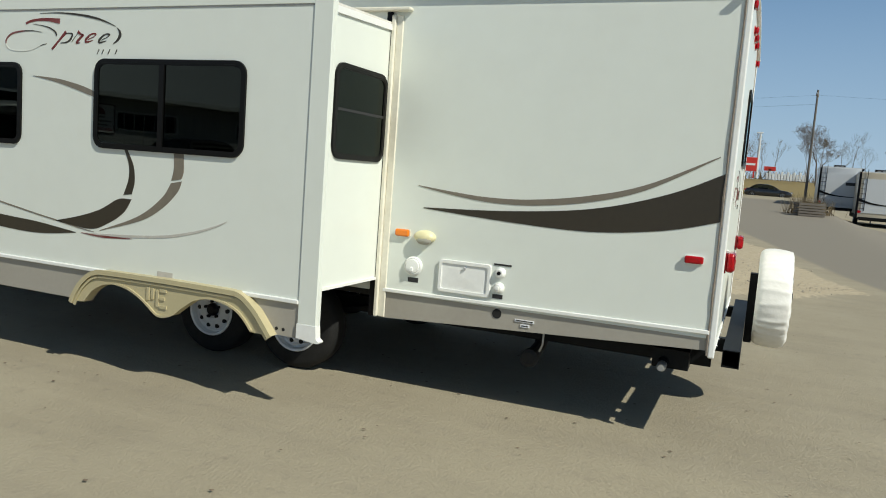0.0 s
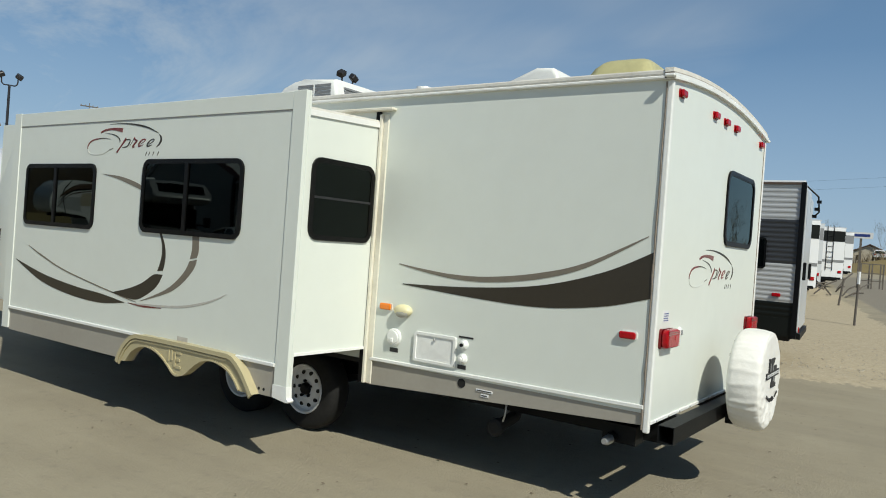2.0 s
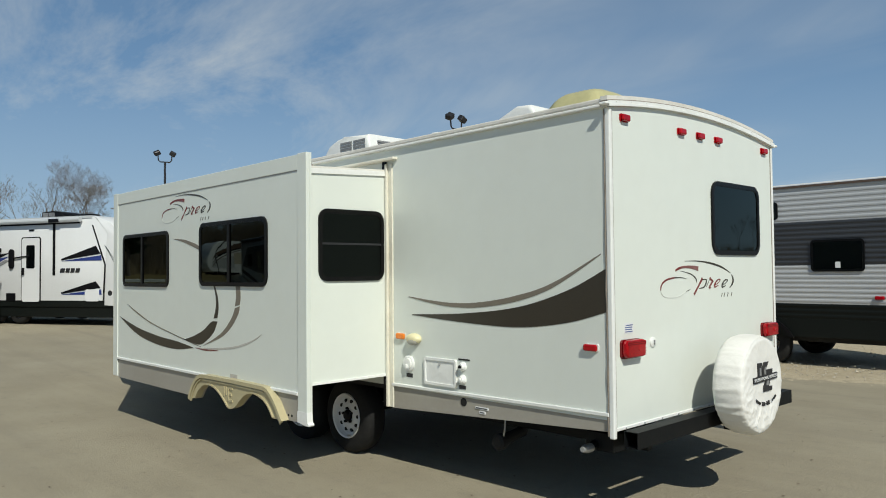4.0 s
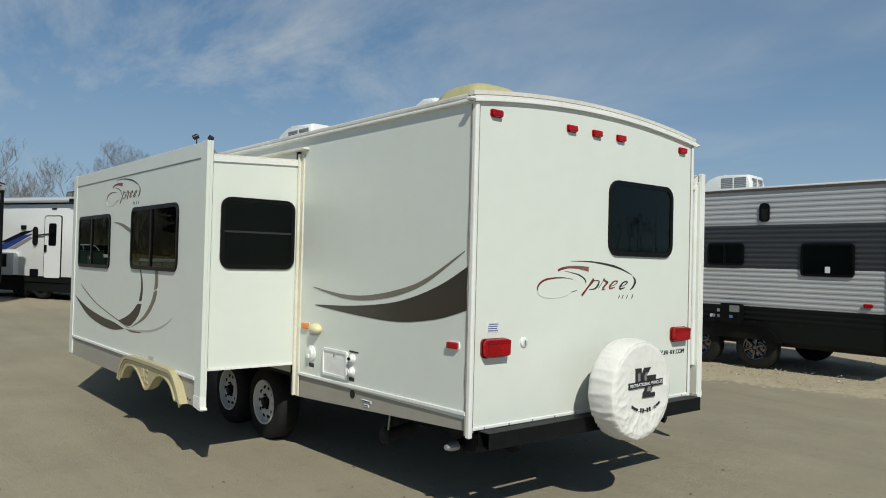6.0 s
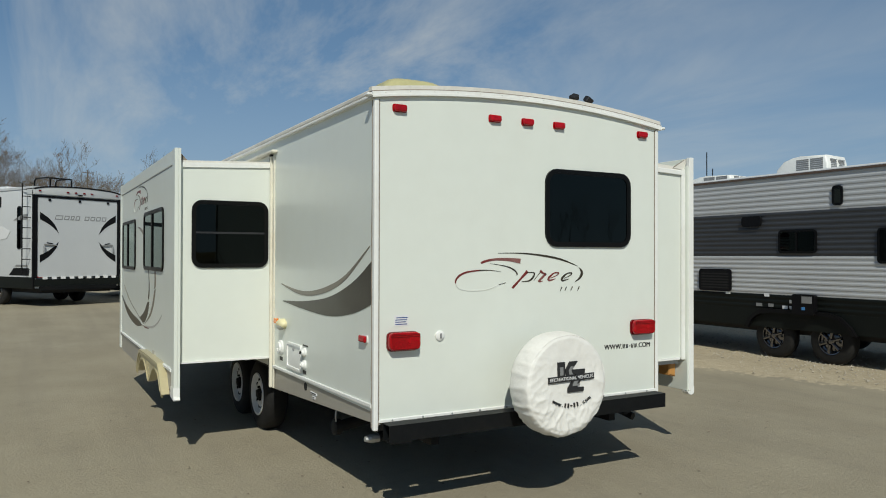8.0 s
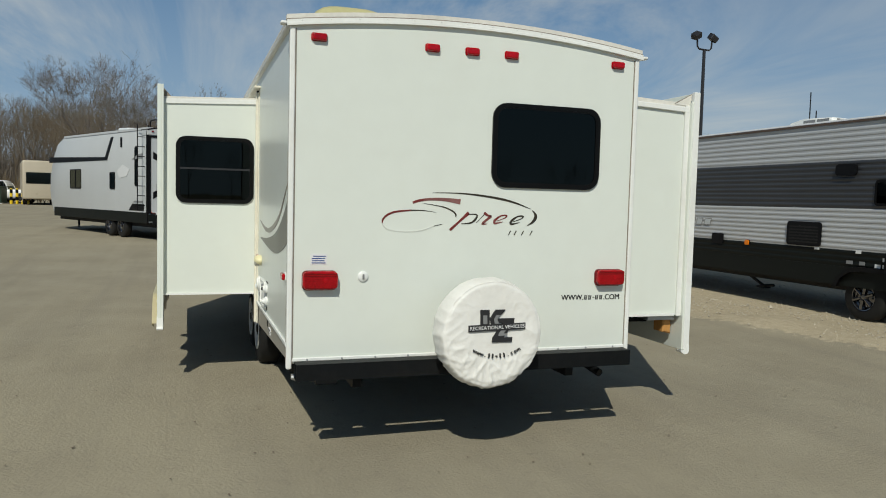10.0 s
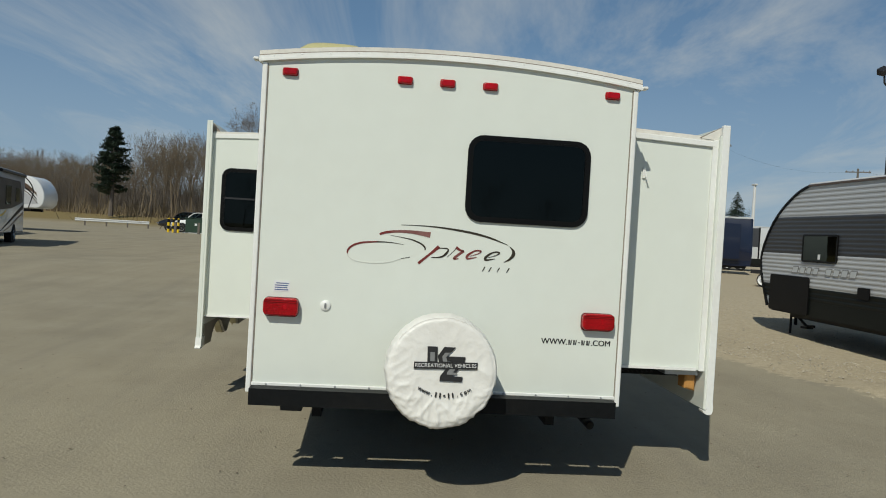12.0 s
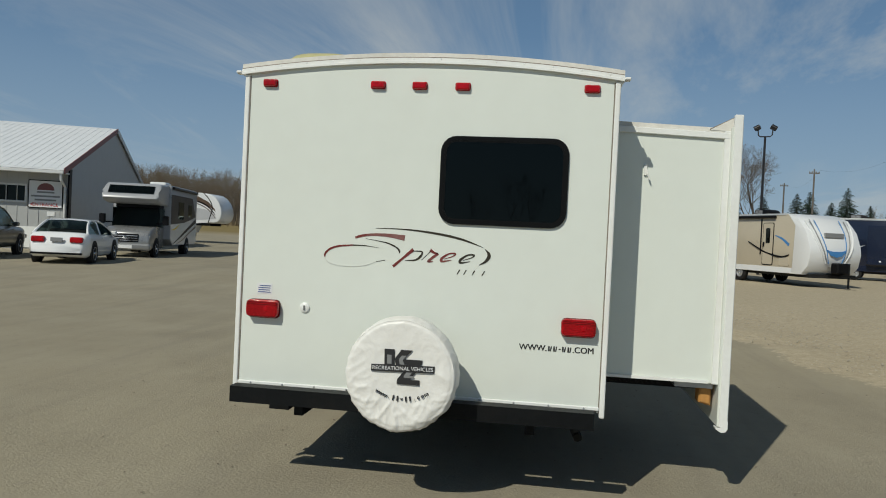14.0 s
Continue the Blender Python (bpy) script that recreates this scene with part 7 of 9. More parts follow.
# ---- road vehicles ----
def car(name, label, m, L, W, H, body, cabin, paint, category="car", wheel_r=0.32, axles=(0.17, 0.80), bed=False):
    """body: side outline; cabin: (rear foot, rear top, front top, front foot, belt height). Nose towards +x, rear at 0."""
    c = root(name, m, label, category)
    # lower body: rounded sections along the length, drawn in at both ends in plan
    xs = [L * k / 26 for k in range(27)]
    top = [p for p in body if p[1] > 0.5 * (body[0][1] + max(q[1] for q in body)) - 0.12]
    top.sort()
    bm, rows = B(), []
    for x in xs:
        u = x / L
        end = min(u, 1 - u)
        zt = top[0][1]
        for (xa, za), (xb, zb) in zip(top, top[1:]):
            if xa <= x <= xb:
                zt = za + (zb - za) * (x - xa) / max(1e-6, xb - xa)
        if x > top[-1][0]:
            zt = top[-1][1]
        round_end = 1 - (1 - min(1, end / 0.10)) ** 2.2
        hw = W / 2 * (0.80 + 0.20 * round_end)
        zt = zt - (0.13 if u > 0.5 else 0.06) * (1 - round_end)
        z0 = min(q[1] for q in body) + 0.10 * (1 - round_end)
        half = [(0, z0), (hw * 0.86, z0), (hw * 0.96, z0 + 0.07), (hw, z0 + 0.30 * (zt - z0)), (hw * 0.995, z0 + 0.62 * (zt - z0)), (hw * 0.965, zt - 0.07), (hw * 0.90, zt - 0.012), (hw * 0.60, zt + 0.012), (0, zt + 0.02)]
        sec = half + [(-y, z) for y, z in half[-2:0:-1]]
        rows.append([bm.verts.new((x, y, z)) for y, z in sec])
    for p, q in zip(rows, rows[1:]):
        for k in range(len(p)):
            bm.faces.new((p[k], p[(k + 1) % len(p)], q[(k + 1) % len(p)], q[k]))
    bm.faces.new(rows[0]); bm.faces.new(rows[-1])
    part("body", bm, paint, c, soft_angle=50)
    rf, rt, ft, ff, belt = cabin
    hw, tw = W / 2 - 0.06, W / 2 - 0.25

    def crown(x):
        """Height of the cabin at x: raked ends that run over into a gently arched roof."""
        a, b = rf, ff
        u = min((x - a) / (rt + 0.30 - a), (b - x) / (b - ft + 0.30), 1.0)
        return belt - 0.03 + (H - belt + 0.03) * math.sin(max(0.0, u) * math.pi / 2) ** 0.85

    def section(x, lift=0.0):
        z = crown(x)
        f = (z - belt + 0.03) / (H - belt + 0.03)
        t = hw + (tw - hw) * f
        h = [(hw, belt - 0.03), (hw + (t - hw) * 0.75, belt - 0.03 + 0.78 * (z - belt + 0.03)), (t - 0.02, z - 0.045 * f), (t - 0.12, z - 0.012 * f), (0, z + 0.012 * f)]
        return [(y, q + lift) for y, q in h] + [(-y, q + lift) for y, q in h[-2::-1]]

    def shell(xa, xb, n, i0, i1, lift):
        bm = B()
        rows = [[bm.verts.new((xa + (xb - xa) * k / n, y, z)) for y, z in section(xa + (xb - xa) * k / n, lift)[i0:i1]] for k in range(n + 1)]
        for p, q in zip(rows, rows[1:]):
            for k in range(len(p) - 1):
                bm.faces.new((p[k], p[k + 1], q[k + 1], q[k]))
        return bm
    bm = shell(rf, ff, 22, 0, 9, 0.0)
    part("glazing", bm, "carglass", c, "dark tinted car windows")
    part("seats", box(B(), rt + 0.2, ft - 0.1, -hw + 0.2, hw - 0.2, belt - 0.3, belt + 0.14, 0.05), "interior", c)
    part("roof", shell(rt - 0.02, ft + 0.04, 14, 2, 7, 0.008), paint, c, soft_angle=50)
    for s in (-1, 1):
        for xa, xb in ((rf, rt + 0.1), (ff, ft - 0.1)):
            part("pillar", tube(B(), [(x, s * abs(section(x)[2][0]), section(x)[2][1]) for x in [xa + (xb - xa) * k / 6 for k in range(7)]], 0.042, 6), paint, c)
        xm = (rt + ft) / 2
        part("pillar", tube(B(), [(xm, s * section(xm)[k][0], section(xm)[k][1]) for k in range(3)], 0.035, 6), paint, c)
        part("roof_rail", tube(B(), [(x, s * section(x)[2][0], section(x)[2][1]) for x in [rt + (ft - rt) * k / 6 for k in range(7)]], 0.035, 6), paint, c)
        part("wing_mirror", box(B(), ff - 0.45, ff - 0.25, s * (W / 2 - 0.02), s * (W / 2 + 0.16), belt - 0.02, belt + 0.12, 0.03), paint, c)
        lt = part("tail_light", box(B(), -0.012, 0.20, s * (W / 2 * 0.80 - 0.34), s * (W / 2 * 0.80 + 0.035), belt - 0.27, belt - 0.09, 0.04, 2), "red", c)
        part("headlight", box(B(), L - 0.20, L + 0.01, s * (W / 2 - 0.42), s * (W / 2 - 0.04), 0.62, 0.78, 0.03), "chrome", c)
        for a in axles:
            x = L * a
            # no arch is cut: a flat black disc stands in for the shaded wheel well
            part("wheel_arch", lathe(B(), [(wheel_r + 0.07, s * (W / 2 - 0.12)), (wheel_r + 0.07, s * (W / 2 + 0.004)), (0, s * (W / 2 + 0.004))], "y", (x, 0, wheel_r + 0.02), 20), "under", c)
            road_wheel(c, pose(x, s * (W / 2 - 0.09), wheel_r), r=wheel_r, width=0.21, rim_r=wheel_r * 0.64, rim="steel", cap="chrome", holes=5, side=s)
        for x in (L * 0.40, L * 0.62):
            part("door_handle", box(B(), x, x + 0.14, s * W / 2, s * (W / 2 + 0.02), belt - 0.16, belt - 0.12), paint, c)
    part("rear_bumper_strip", box(B(), -0.035, 0.05, -W / 2 + 0.14, W / 2 - 0.14, 0.30, 0.36), "black", c)
    part("licence_plate", box(B(), -0.03, 0.02, -0.17, 0.17, belt - 0.24, belt - 0.12), "grey", c)
    return c


def build_cars():
    car("sedan", "white four-door sedan parked on the asphalt", at_ground(-16.3, -12.94, 199), 4.5, 1.76, 1.41,
        [(0.02, 0.26), (0.0, 0.62), (0.05, 0.93), (0.35, 0.98), (1.0, 0.97), (3.2, 0.94), (4.1, 0.83), (4.42, 0.70), (4.5, 0.45), (4.4, 0.24), (0.2, 0.20)], (0.36, 1.10, 2.35, 3.45, 0.94), "carwhite", axles=(0.20, 0.775), wheel_r=0.33)
    car("suv", "dark olive sport utility vehicle parked beside the building", at_ground(-15.9, -16.3, 202), 4.8, 1.86, 1.76,
        [(0.02, 0.40), (0.0, 1.02), (0.15, 1.12), (3.3, 1.10), (4.4, 1.02), (4.75, 0.85), (4.8, 0.5), (4.65, 0.34), (0.2, 0.34)], (0.12, 0.35, 2.75, 3.45, 1.10), "cartan", wheel_r=0.36)
    car("sedan", "black sedan standing on the lane by the lawn", at_ground(-1.6, 84.2, -4), 4.8, 1.82, 1.45,
        [(0.02, 0.30), (0.0, 0.62), (0.08, 0.95), (0.9, 1.0), (3.3, 0.95), (4.4, 0.80), (4.75, 0.62), (4.8, 0.42), (4.6, 0.24), (0.2, 0.22)], (0.5, 1.2, 2.5, 3.4, 0.96), "carblack")
    car("pickup_truck", "white crew-cab pickup truck in the far yard", at_ground(-68.0, -13.0, 262), 6.2, 2.0, 1.93,
        [(0.0, 0.5), (0.0, 1.18), (2.2, 1.18), (2.25, 1.20), (4.5, 1.20), (5.5, 1.10), (5.8, 0.95), (5.8, 0.5), (5.6, 0.4), (0.2, 0.45)], (2.15, 2.25, 3.9, 4.6, 1.20), "carwhite", "pickup truck", wheel_r=0.40)
    car("pickup_truck", "black pickup truck in the far yard", at_ground(-71.6, -15.2, 262), 6.2, 2.0, 1.93,
        [(0.0, 0.5), (0.0, 1.18), (2.2, 1.18), (2.25, 1.20), (4.5, 1.20), (5.5, 1.10), (5.8, 0.95), (5.8, 0.5), (5.6, 0.4), (0.2, 0.45)], (2.15, 2.25, 3.9, 4.6, 1.20), "carblack", "pickup truck", wheel_r=0.40)
    car("car", "pale car parked beyond the far lawn", at_ground(-10.4, 131, 95), 4.7, 1.8, 1.6,
        [(0.0, 0.4), (0.0, 1.0), (3.2, 1.0), (4.4, 0.9), (4.7, 0.6), (4.6, 0.35)], (0.1, 0.4, 2.5, 3.4, 1.0), "carwhite")
    # cab-over motorhome, nose towards the lane
    c = root("motorhome", pose(-21.92, -14.05, ground_z(-21.5, -13.4), 0, 0, 15) @ Matrix.Diagonal((1, 1, 0.945, 1)), "silver cab-over motorhome with white lower flank and black diagonal stripes", "motorhome")
    part("hood", prism(B(), [(-2.1, 0.35), (0.0, 0.35), (0.03, 0.60), (0.0, 0.98), (-0.12, 1.12), (-0.95, 1.28), (-2.1, 1.30)], "y", -0.90, 0.90, bevel=0.10, seg=3), "carsilver", c, soft_angle=40)
    part("windscreen", prism(B(), [(-0.92, 1.27), (-1.55, 2.12), (-2.2, 2.15), (-2.2, 1.27)], "y", -0.84, 0.84, bevel=0.06), "carglass", c, "dark raked windscreen")
    gr = part("grille", box(B(), -0.02, 0.05, -0.48, 0.48, 0.62, 0.96, 0.02), "black", c)
    for k in range(3):
        part("grille_bar", box(B(), 0.05, 0.07, -0.46, 0.46, 0.67 + 0.095 * k, 0.70 + 0.095 * k), "chrome", gr)
    part("grille_disc", lathe(B(), [(0.09, 0.07), (0.08, 0.085), (0, 0.09)], "x", (0, 0, 0.80), 16), "chrome", gr)
    part("bumper", box(B(), -0.3, 0.08, -0.92, 0.92, 0.30, 0.58, 0.08, 3), "carsilver", c)
    part("plate_bar", box(B(), 0.08, 0.09, -0.26, 0.26, 0.36, 0.50), "paper", c)
    for s in (-1, 1):
        part("headlight", box(B(), -0.30, 0.0, s * 0.50, s * 0.89, 0.68, 0.96, 0.06, 2), "chrome", c)
        part("wing_mirror", box(B(), -1.15, -0.95, s * 1.10, s * 1.32, 1.35, 1.75, 0.03), "black", c)
        part("mirror_arm", box(B(), -1.2, -1.1, s * 0.84, s * 1.15, 1.38, 1.44), "black", c)
        part("cab_door_window", box(B(), -2.1, -1.3, s * 0.875, s * 0.905, 1.30, 2.05, 0.01), "carglass", c)
    over = [(-2.3, 2.20), (-0.95, 2.20), (-0.50, 2.30), (-0.30, 2.42), (-0.32, 2.52), (-0.44, 2.60), (-0.72, 2.96), (-1.0, 3.07), (-2.3, 3.12)]
    part("cab_over", prism(B(), over, "y", -1.06, 1.06, bevel=0.10, seg=4), "silverpaint", c, soft_angle=50)
    part("cab_over_window", prism(B(), [(-0.452, 2.63), (-0.425, 2.635), (-0.675, 2.955), (-0.70, 2.945)], "y", -0.86, 0.86, bevel=0.008), "carglass", c)
    part("cab_roof", box(B(), -2.3, -1.5, -0.86, 0.86, 2.05, 2.24, 0.03), "black", c)
    part("house_body", prism(B(), [(-7.2, 0.45), (-7.25, 3.02), (-7.1, 3.12), (-2.1, 3.12), (-2.1, 0.75), (-2.6, 0.45)], "y", -1.15, 1.15, bevel=0.06, seg=2), "silverpaint", c, soft_angle=40)
    for s in (-1, 1):
        part("lower_flank", prism(B(), [(-7.18, 0.50), (-7.18, 1.80), (-4.6, 1.50), (-2.15, 1.40), (-2.15, 0.80), (-2.62, 0.50)], "y", s * 1.15, s * 1.157), "vwhite", c)
        part("swoosh", stroke(B(), [(-7.0, 1.62), (-5.6, 1.28), (-4.2, 0.92), (-2.7, 0.55)], [0.20, 0.15, 0.10, 0.02], "y", s * 1.157, s * 1.164, 24), "black", c)
        part("swoosh", stroke(B(), [(-7.0, 1.32), (-5.6, 1.02), (-4.4, 0.72), (-3.2, 0.52)], [0.10, 0.08, 0.05, 0.02], "y", s * 1.157, s * 1.166, 24), "vbrown", c)
        part("window_band", prism(B(), [(-2.15, 1.405), (-2.15, 2.72), (-6.2, 2.72), (-6.95, 1.80), (-4.6, 1.505)], "y", s * 1.15, s * 1.158), "poledark", c)
        part("swoosh", stroke(B(), [(-3.6, 1.42), (-3.2, 1.28), (-2.8, 1.20), (-2.3, 1.16)], [0.02, 0.07, 0.07, 0.02], "y", s * 1.157, s * 1.165, 16), "yellow", c)
        part("side_window", box(B(), -4.4, -3.4, s * 1.15, s * 1.17, 1.65, 2.45, 0.01), "carglass", c)
        part("side_window", box(B(), -6.1, -5.3, s * 1.15, s * 1.17, 1.80, 2.40, 0.01), "carglass", c)
        part("awning", tube(B(), [(-6.9, s * 1.2, 3.0), (-2.2, s * 1.2, 3.0)], 0.07, 8), "black", c)
        for x in (-0.95, -5.2):
            # black discs stand in for the shade inside the wheel wells
            part("wheel_arch", lathe(B(), [(0.44, s * 0.9), (0.44, s * (0.906 if x > -2 else 1.162)), (0, s * (0.906 if x > -2 else 1.162))], "y", (x, 0, 0.38), 20), "under", c)
            road_wheel(c, pose(x, s * (0.82 if x > -2 else 1.07), 0.36), r=0.36, rim="steel", cap="chrome", holes=6, side=s)
    part("roof_pod", box(B(), -5.4, -4.4, -0.35, 0.35, 3.12, 3.36, 0.06, 2), "vwhite", c)


build_cars()


# ---- the service building ----
def build_building():
    # local x runs along the eave wall away from the gable corner, local y into the building
    corner = Vector((-24.74, -18.54, 0))
    rz = math.degrees(math.atan2(-0.936, 0.352))
    m = at_ground(corner.x, corner.y, rz)
    b = root("service_building", m, "pale metal-roofed service building with board siding and an entrance sign", "building")
    D, L, E, R = 18.4, 26.0, 3.70, 6.40          # depth, length, eave and ridge heights
    # local y must run away from the lane
    part("eave_wall", holed(B(), 0, L, 0, E - 0.1, [(1.56, 4.21, 1.95, 2.75), (7.0, 9.65, 1.95, 2.75)], "y", -0.15, 0.0), "bgrey", b)
    part("gable_wall", prism(B(), [(0.0, 0), (-D, 0), (-D, E - 0.1), (-D / 2, R - 0.12), (0, E - 0.1)], "x", 0.0, 0.15), "conc", b)
    part("gable_wall", prism(B(), [(0.0, 0), (-D, 0), (-D, E - 0.1), (-D / 2, R - 0.12), (0, E - 0.1)], "x", L - 0.15, L), "conc", b)
    part("back_wall", box(B(), 0.15, L - 0.15, -D, -D + 0.15, 0, E - 0.1), "conc", b)
    slope = (R - E) / (D / 2)
    for y0 in (0.95, -D - 0.35):
        ze = E - slope * abs(abs(y0 + D / 2) - D / 2)

        def slab(xa, xb, lift, deep):
            bm = B()
            hi = [bm.verts.new(p) for p in ((xa, y0, ze + lift), (xb, y0, ze + lift), (xb, -D / 2, R + lift), (xa, -D / 2, R + lift))]
            lo = [bm.verts.new((v.co.x, v.co.y, v.co.z - deep)) for v in hi]
            bm.faces.new(hi); bm.faces.new(lo)
            for k in range(4):
                bm.faces.new((hi[k], hi[(k + 1) % 4], lo[(k + 1) % 4], lo[k]))
            return bm
        sheet = part("roof", slab(-0.10, L + 0.10, 0.0, 0.06), "metalroof", b, "pale standing-seam metal roof")
        for i in range(84):
            x = -0.10 + (L + 0.16) * i / 84
            part("roof_seam", slab(x, x + 0.035, 0.010, 0.03), "metalroof", sheet)
    slope = (R - E) / (D / 2)
    part("verge_trim", stroke(B(), [(0.95, E - slope * 0.95 - 0.10), (-D / 2, R - 0.10)], [0.24, 0.24], "x", -0.13, -0.09, 4), "maroon", b)
    part("verge_trim", stroke(B(), [(-D / 2, R - 0.10), (-D - 0.35, E - slope * 0.35 - 0.10)], [0.24, 0.24], "x", -0.13, -0.09, 4), "vgrey", b)
    part("gutter", box(B(), -0.10, L, 0.93, 1.07, E - 0.50, E - 0.36, 0.02), "bwhite", b)
    part("downpipe", tube(B(), [(0.02, 0.98, E - 0.48), (0.02, 0.9, E - 0.75), (0.06, 0.08, E - 1.0), (0.06, 0.08, 0.1)], 0.055, 8), "bwhite", b)
    part("soffit", box(B(), -0.08, L, 0.0, 0.93, E - 0.46, E - 0.40), "bwhite", b)
    # board joints and a white lower panel on the eave wall
    for k in range(60):
        x = 0.25 + k * 0.42
        part("batten", box(B(), x, x + 0.035, 0.0, 0.018, 0.95, E - 0.36), "bgrey", b)
    part("lower_panel", box(B(), 0.02, L, 0.0, 0.03, 0.05, 0.95), "trimwhite", b)
    # black puts the shade of the roof overhang into this corner post
    part("corner_post", box(B(), -0.06, 0.0, -0.5, -0.1, 1.2, E - 0.2), "black", b)
    for x0 in (1.56, 7.0):
        w = part("window_frame", ring(B(), rrect(x0, x0 + 2.65, 1.95, 2.75, 0.02, 2), rrect(x0 + 0.08, x0 + 2.57, 2.03, 2.67, 0.02, 2), "y", -0.10, 0.04), "bwhite", b)
        part("window_pane", prism(B(), rrect(x0 + 0.06, x0 + 2.59, 2.01, 2.69, 0.02, 2), "y", -0.06, -0.05), "glass", w)
    # sign
    s = part("entrance_sign", prism(B(), rrect(0.14, 1.51, 1.75, 2.95, 0.02, 2), "y", 0.02, 0.06), "black", b, "white sign with red half-round mark and red word")
    part("sign_face", prism(B(), rrect(0.18, 1.47, 1.79, 2.91, 0.02, 2), "y", 0.06, 0.066), "paper", s)
    part("sign_mark", prism(B(), [(0.82 + 0.34 * math.cos(radians(a)), 2.52 + 0.30 * math.sin(radians(a))) for a in range(0, 181, 15)], "y", 0.066, 0.070), "maroon", s)
    for z, w in ((2.43, 0.34), (2.26, 0.56), (2.10, 0.42)):
        part("print_bar", box(B(), 0.82 - w, 0.82 + w, 0.066, 0.070, z - 0.035, z + 0.035), "grey", s)
    lettering("sign_word", "ENTRANCE", 0.20, "signred", s, Matrix.Translation((0.82, 0.072, 1.90)) @ pose(0, 0, 0, 90, 0, 180), 0.002)
    part("sign_arrow", prism(B(), [(1.42, 1.90), (1.34, 1.95), (1.34, 1.85)], "y", 0.066, 0.070), "signred", s)
    part("small_notice", box(B(), 0.45, 0.75, 0.02, 0.03, 1.42, 1.62), "paper", b)
    return b


build_building()


# ---- poles, rails, far things ----
def flood_pole(x, y, h, rz):
    p = root("light_pole", at_ground(x, y, rz), "dark bronze yard light pole with two floodlights", "light pole", "yard light poles")
    hz = h - ground_z(x, y)
    part("shaft", tube(B(), [(0, 0, 0), (0, 0, hz - 0.55)], [0.09, 0.06], 8), "poledark", p)
    for s in (-1, 1):
        arm = part("arm", tube(B(), [(0, 0, hz - 0.55), (s * 0.26, 0, hz - 0.55), (s * 0.36, 0, hz - 0.45), (s * 0.38, 0, hz - 0.18)], 0.035, 6), "poledark", p)
        hd = part("floodlight", box(B(), -0.17, 0.17, -0.15, 0.15, -0.12, 0.12, 0.03), "poledark", arm)
        hd.matrix_basis = pose(s * 0.43, 0, hz - 0.05, 25, s * 28, 0)
    return p


def utility_pole(x, y, h, rz, arm=1.2, thick=1.0):
    p = root("utility_pole", at_ground(x, y, rz), "weathered wooden utility pole with a crossarm", "utility pole", "utility poles")
    hz = h - ground_z(x, y)
    part("shaft", tube(B(), [(0, 0, 0), (0, 0, hz)], [0.15 * thick, 0.10 * thick], 8), "polewood", p)
    part("crossarm", box(B(), -arm, arm, -0.06, 0.06, hz - 0.42, hz - 0.32), "polewood", p)
    for k in (-0.9 * arm, -0.4 * arm, 0.4 * arm, 0.9 * arm):
        part("insulator", lathe(B(), [(0.05, hz - 0.32), (0.06, hz - 0.25), (0, hz - 0.16)], "z", (k, 0, 0), 6), "grey", p)
    return p


def street_lamp(x, y, h):
    p = root("street_lamp", at_ground(x, y, 0), "pale grey street lamp on a tapered pole", "street lamp", "street lamps")
    hz = h - ground_z(x, y)
    part("shaft", tube(B(), [(0, 0, 0), (0, 0, hz)], [0.22, 0.15], 8), "bwhite", p)
    part("lamp_head", box(B(), -0.55, 0.35, -0.16, 0.16, hz - 0.05, hz + 0.12, 0.04), "bwhite", p)
    return p


flood_pole(-20.1, 18.4, 8.35, 97)
flood_pole(-39.4, 13.8, 8.7, 75)
utility_pole(-71.1, 26.9, 9.8, 80, 0.45, 0.7)
utility_pole(-100.8, 32.9, 11.0, 80, 0.5, 0.9)
utility_pole(-77.1, 38.8, 14.0, 70, 0.9, 0.32)
utility_pole(-69.9, 50.3, 11.2, 60)
utility_pole(2.90, 52.3, 8.95, 82, 0.45, 0.62)
utility_pole(-105.3, 5.3, 13.0, 85, 0.6)
for q in ((-75.4, 42.0, 9.3), (-6.7, 122.0, 9.2), (-4.05, 121.5, 12.4), (-0.98, 121.5, 11.2)):
    street_lamp(*q)


def wires():
    bm = B()
    for a, c in (((-71.1, 27.4, 9.7), (-77.1, 38.8, 13.5)), ((-100.8, 32.9, 11.0), (-71.1, 27.4, 9.7)), ((-77.1, 38.8, 13.5), (-69.9, 50.3, 10.9)), ((-69.9, 50.3, 10.9), (-60, 78, 10.5)), ((2.97, 52.3, 8.6), (-60, 78, 10.5)), ((2.97, 52.3, 8.0), (-60, 78, 9.6)), ((2.97, 52.3, 8.6), (45, 50, 10.5))):
        a, c = Vector(a), Vector(c)
        tube(bm, [a.lerp(c, k / 8) - Vector((0, 0, 1.1 * 4 * (k / 8) * (1 - k / 8))) for k in range(9)], 0.005, 4, cap=False)
    ob = part("power_line", bm, "black")
    tagged(ob, "thin black overhead power lines between the poles", "power line", kind="stuff")


wires()


def guard_rail(x0, y0, x1, y1):
    d = Vector((x1 - x0, y1 - y0, 0))
    L = d.length
    g = root("guard_rail", pose(x0, y0, ground_z(x0, y0), 0, 0, math.degrees(math.atan2(d.y, d.x))), "galvanised steel guard rail on short posts", "guard rail")
    prof = [(0.0, 0.42), (0.06, 0.47), (0.06, 0.53), (0.0, 0.58), (0.06, 0.63), (0.06, 0.70), (0.0, 0.74), (-0.02, 0.74), (-0.02, 0.42)]
    part("beam", prism(B(), prof, "x", 0, L), "bwhite", g)
    for k in range(int(L / 2) + 1):
        part("post", box(B(), k * 2, k * 2 + 0.15, -0.17, -0.02, 0, 0.70), "polewood", g)


guard_rail(-75.5, -23.4, -73.2, -30.0)

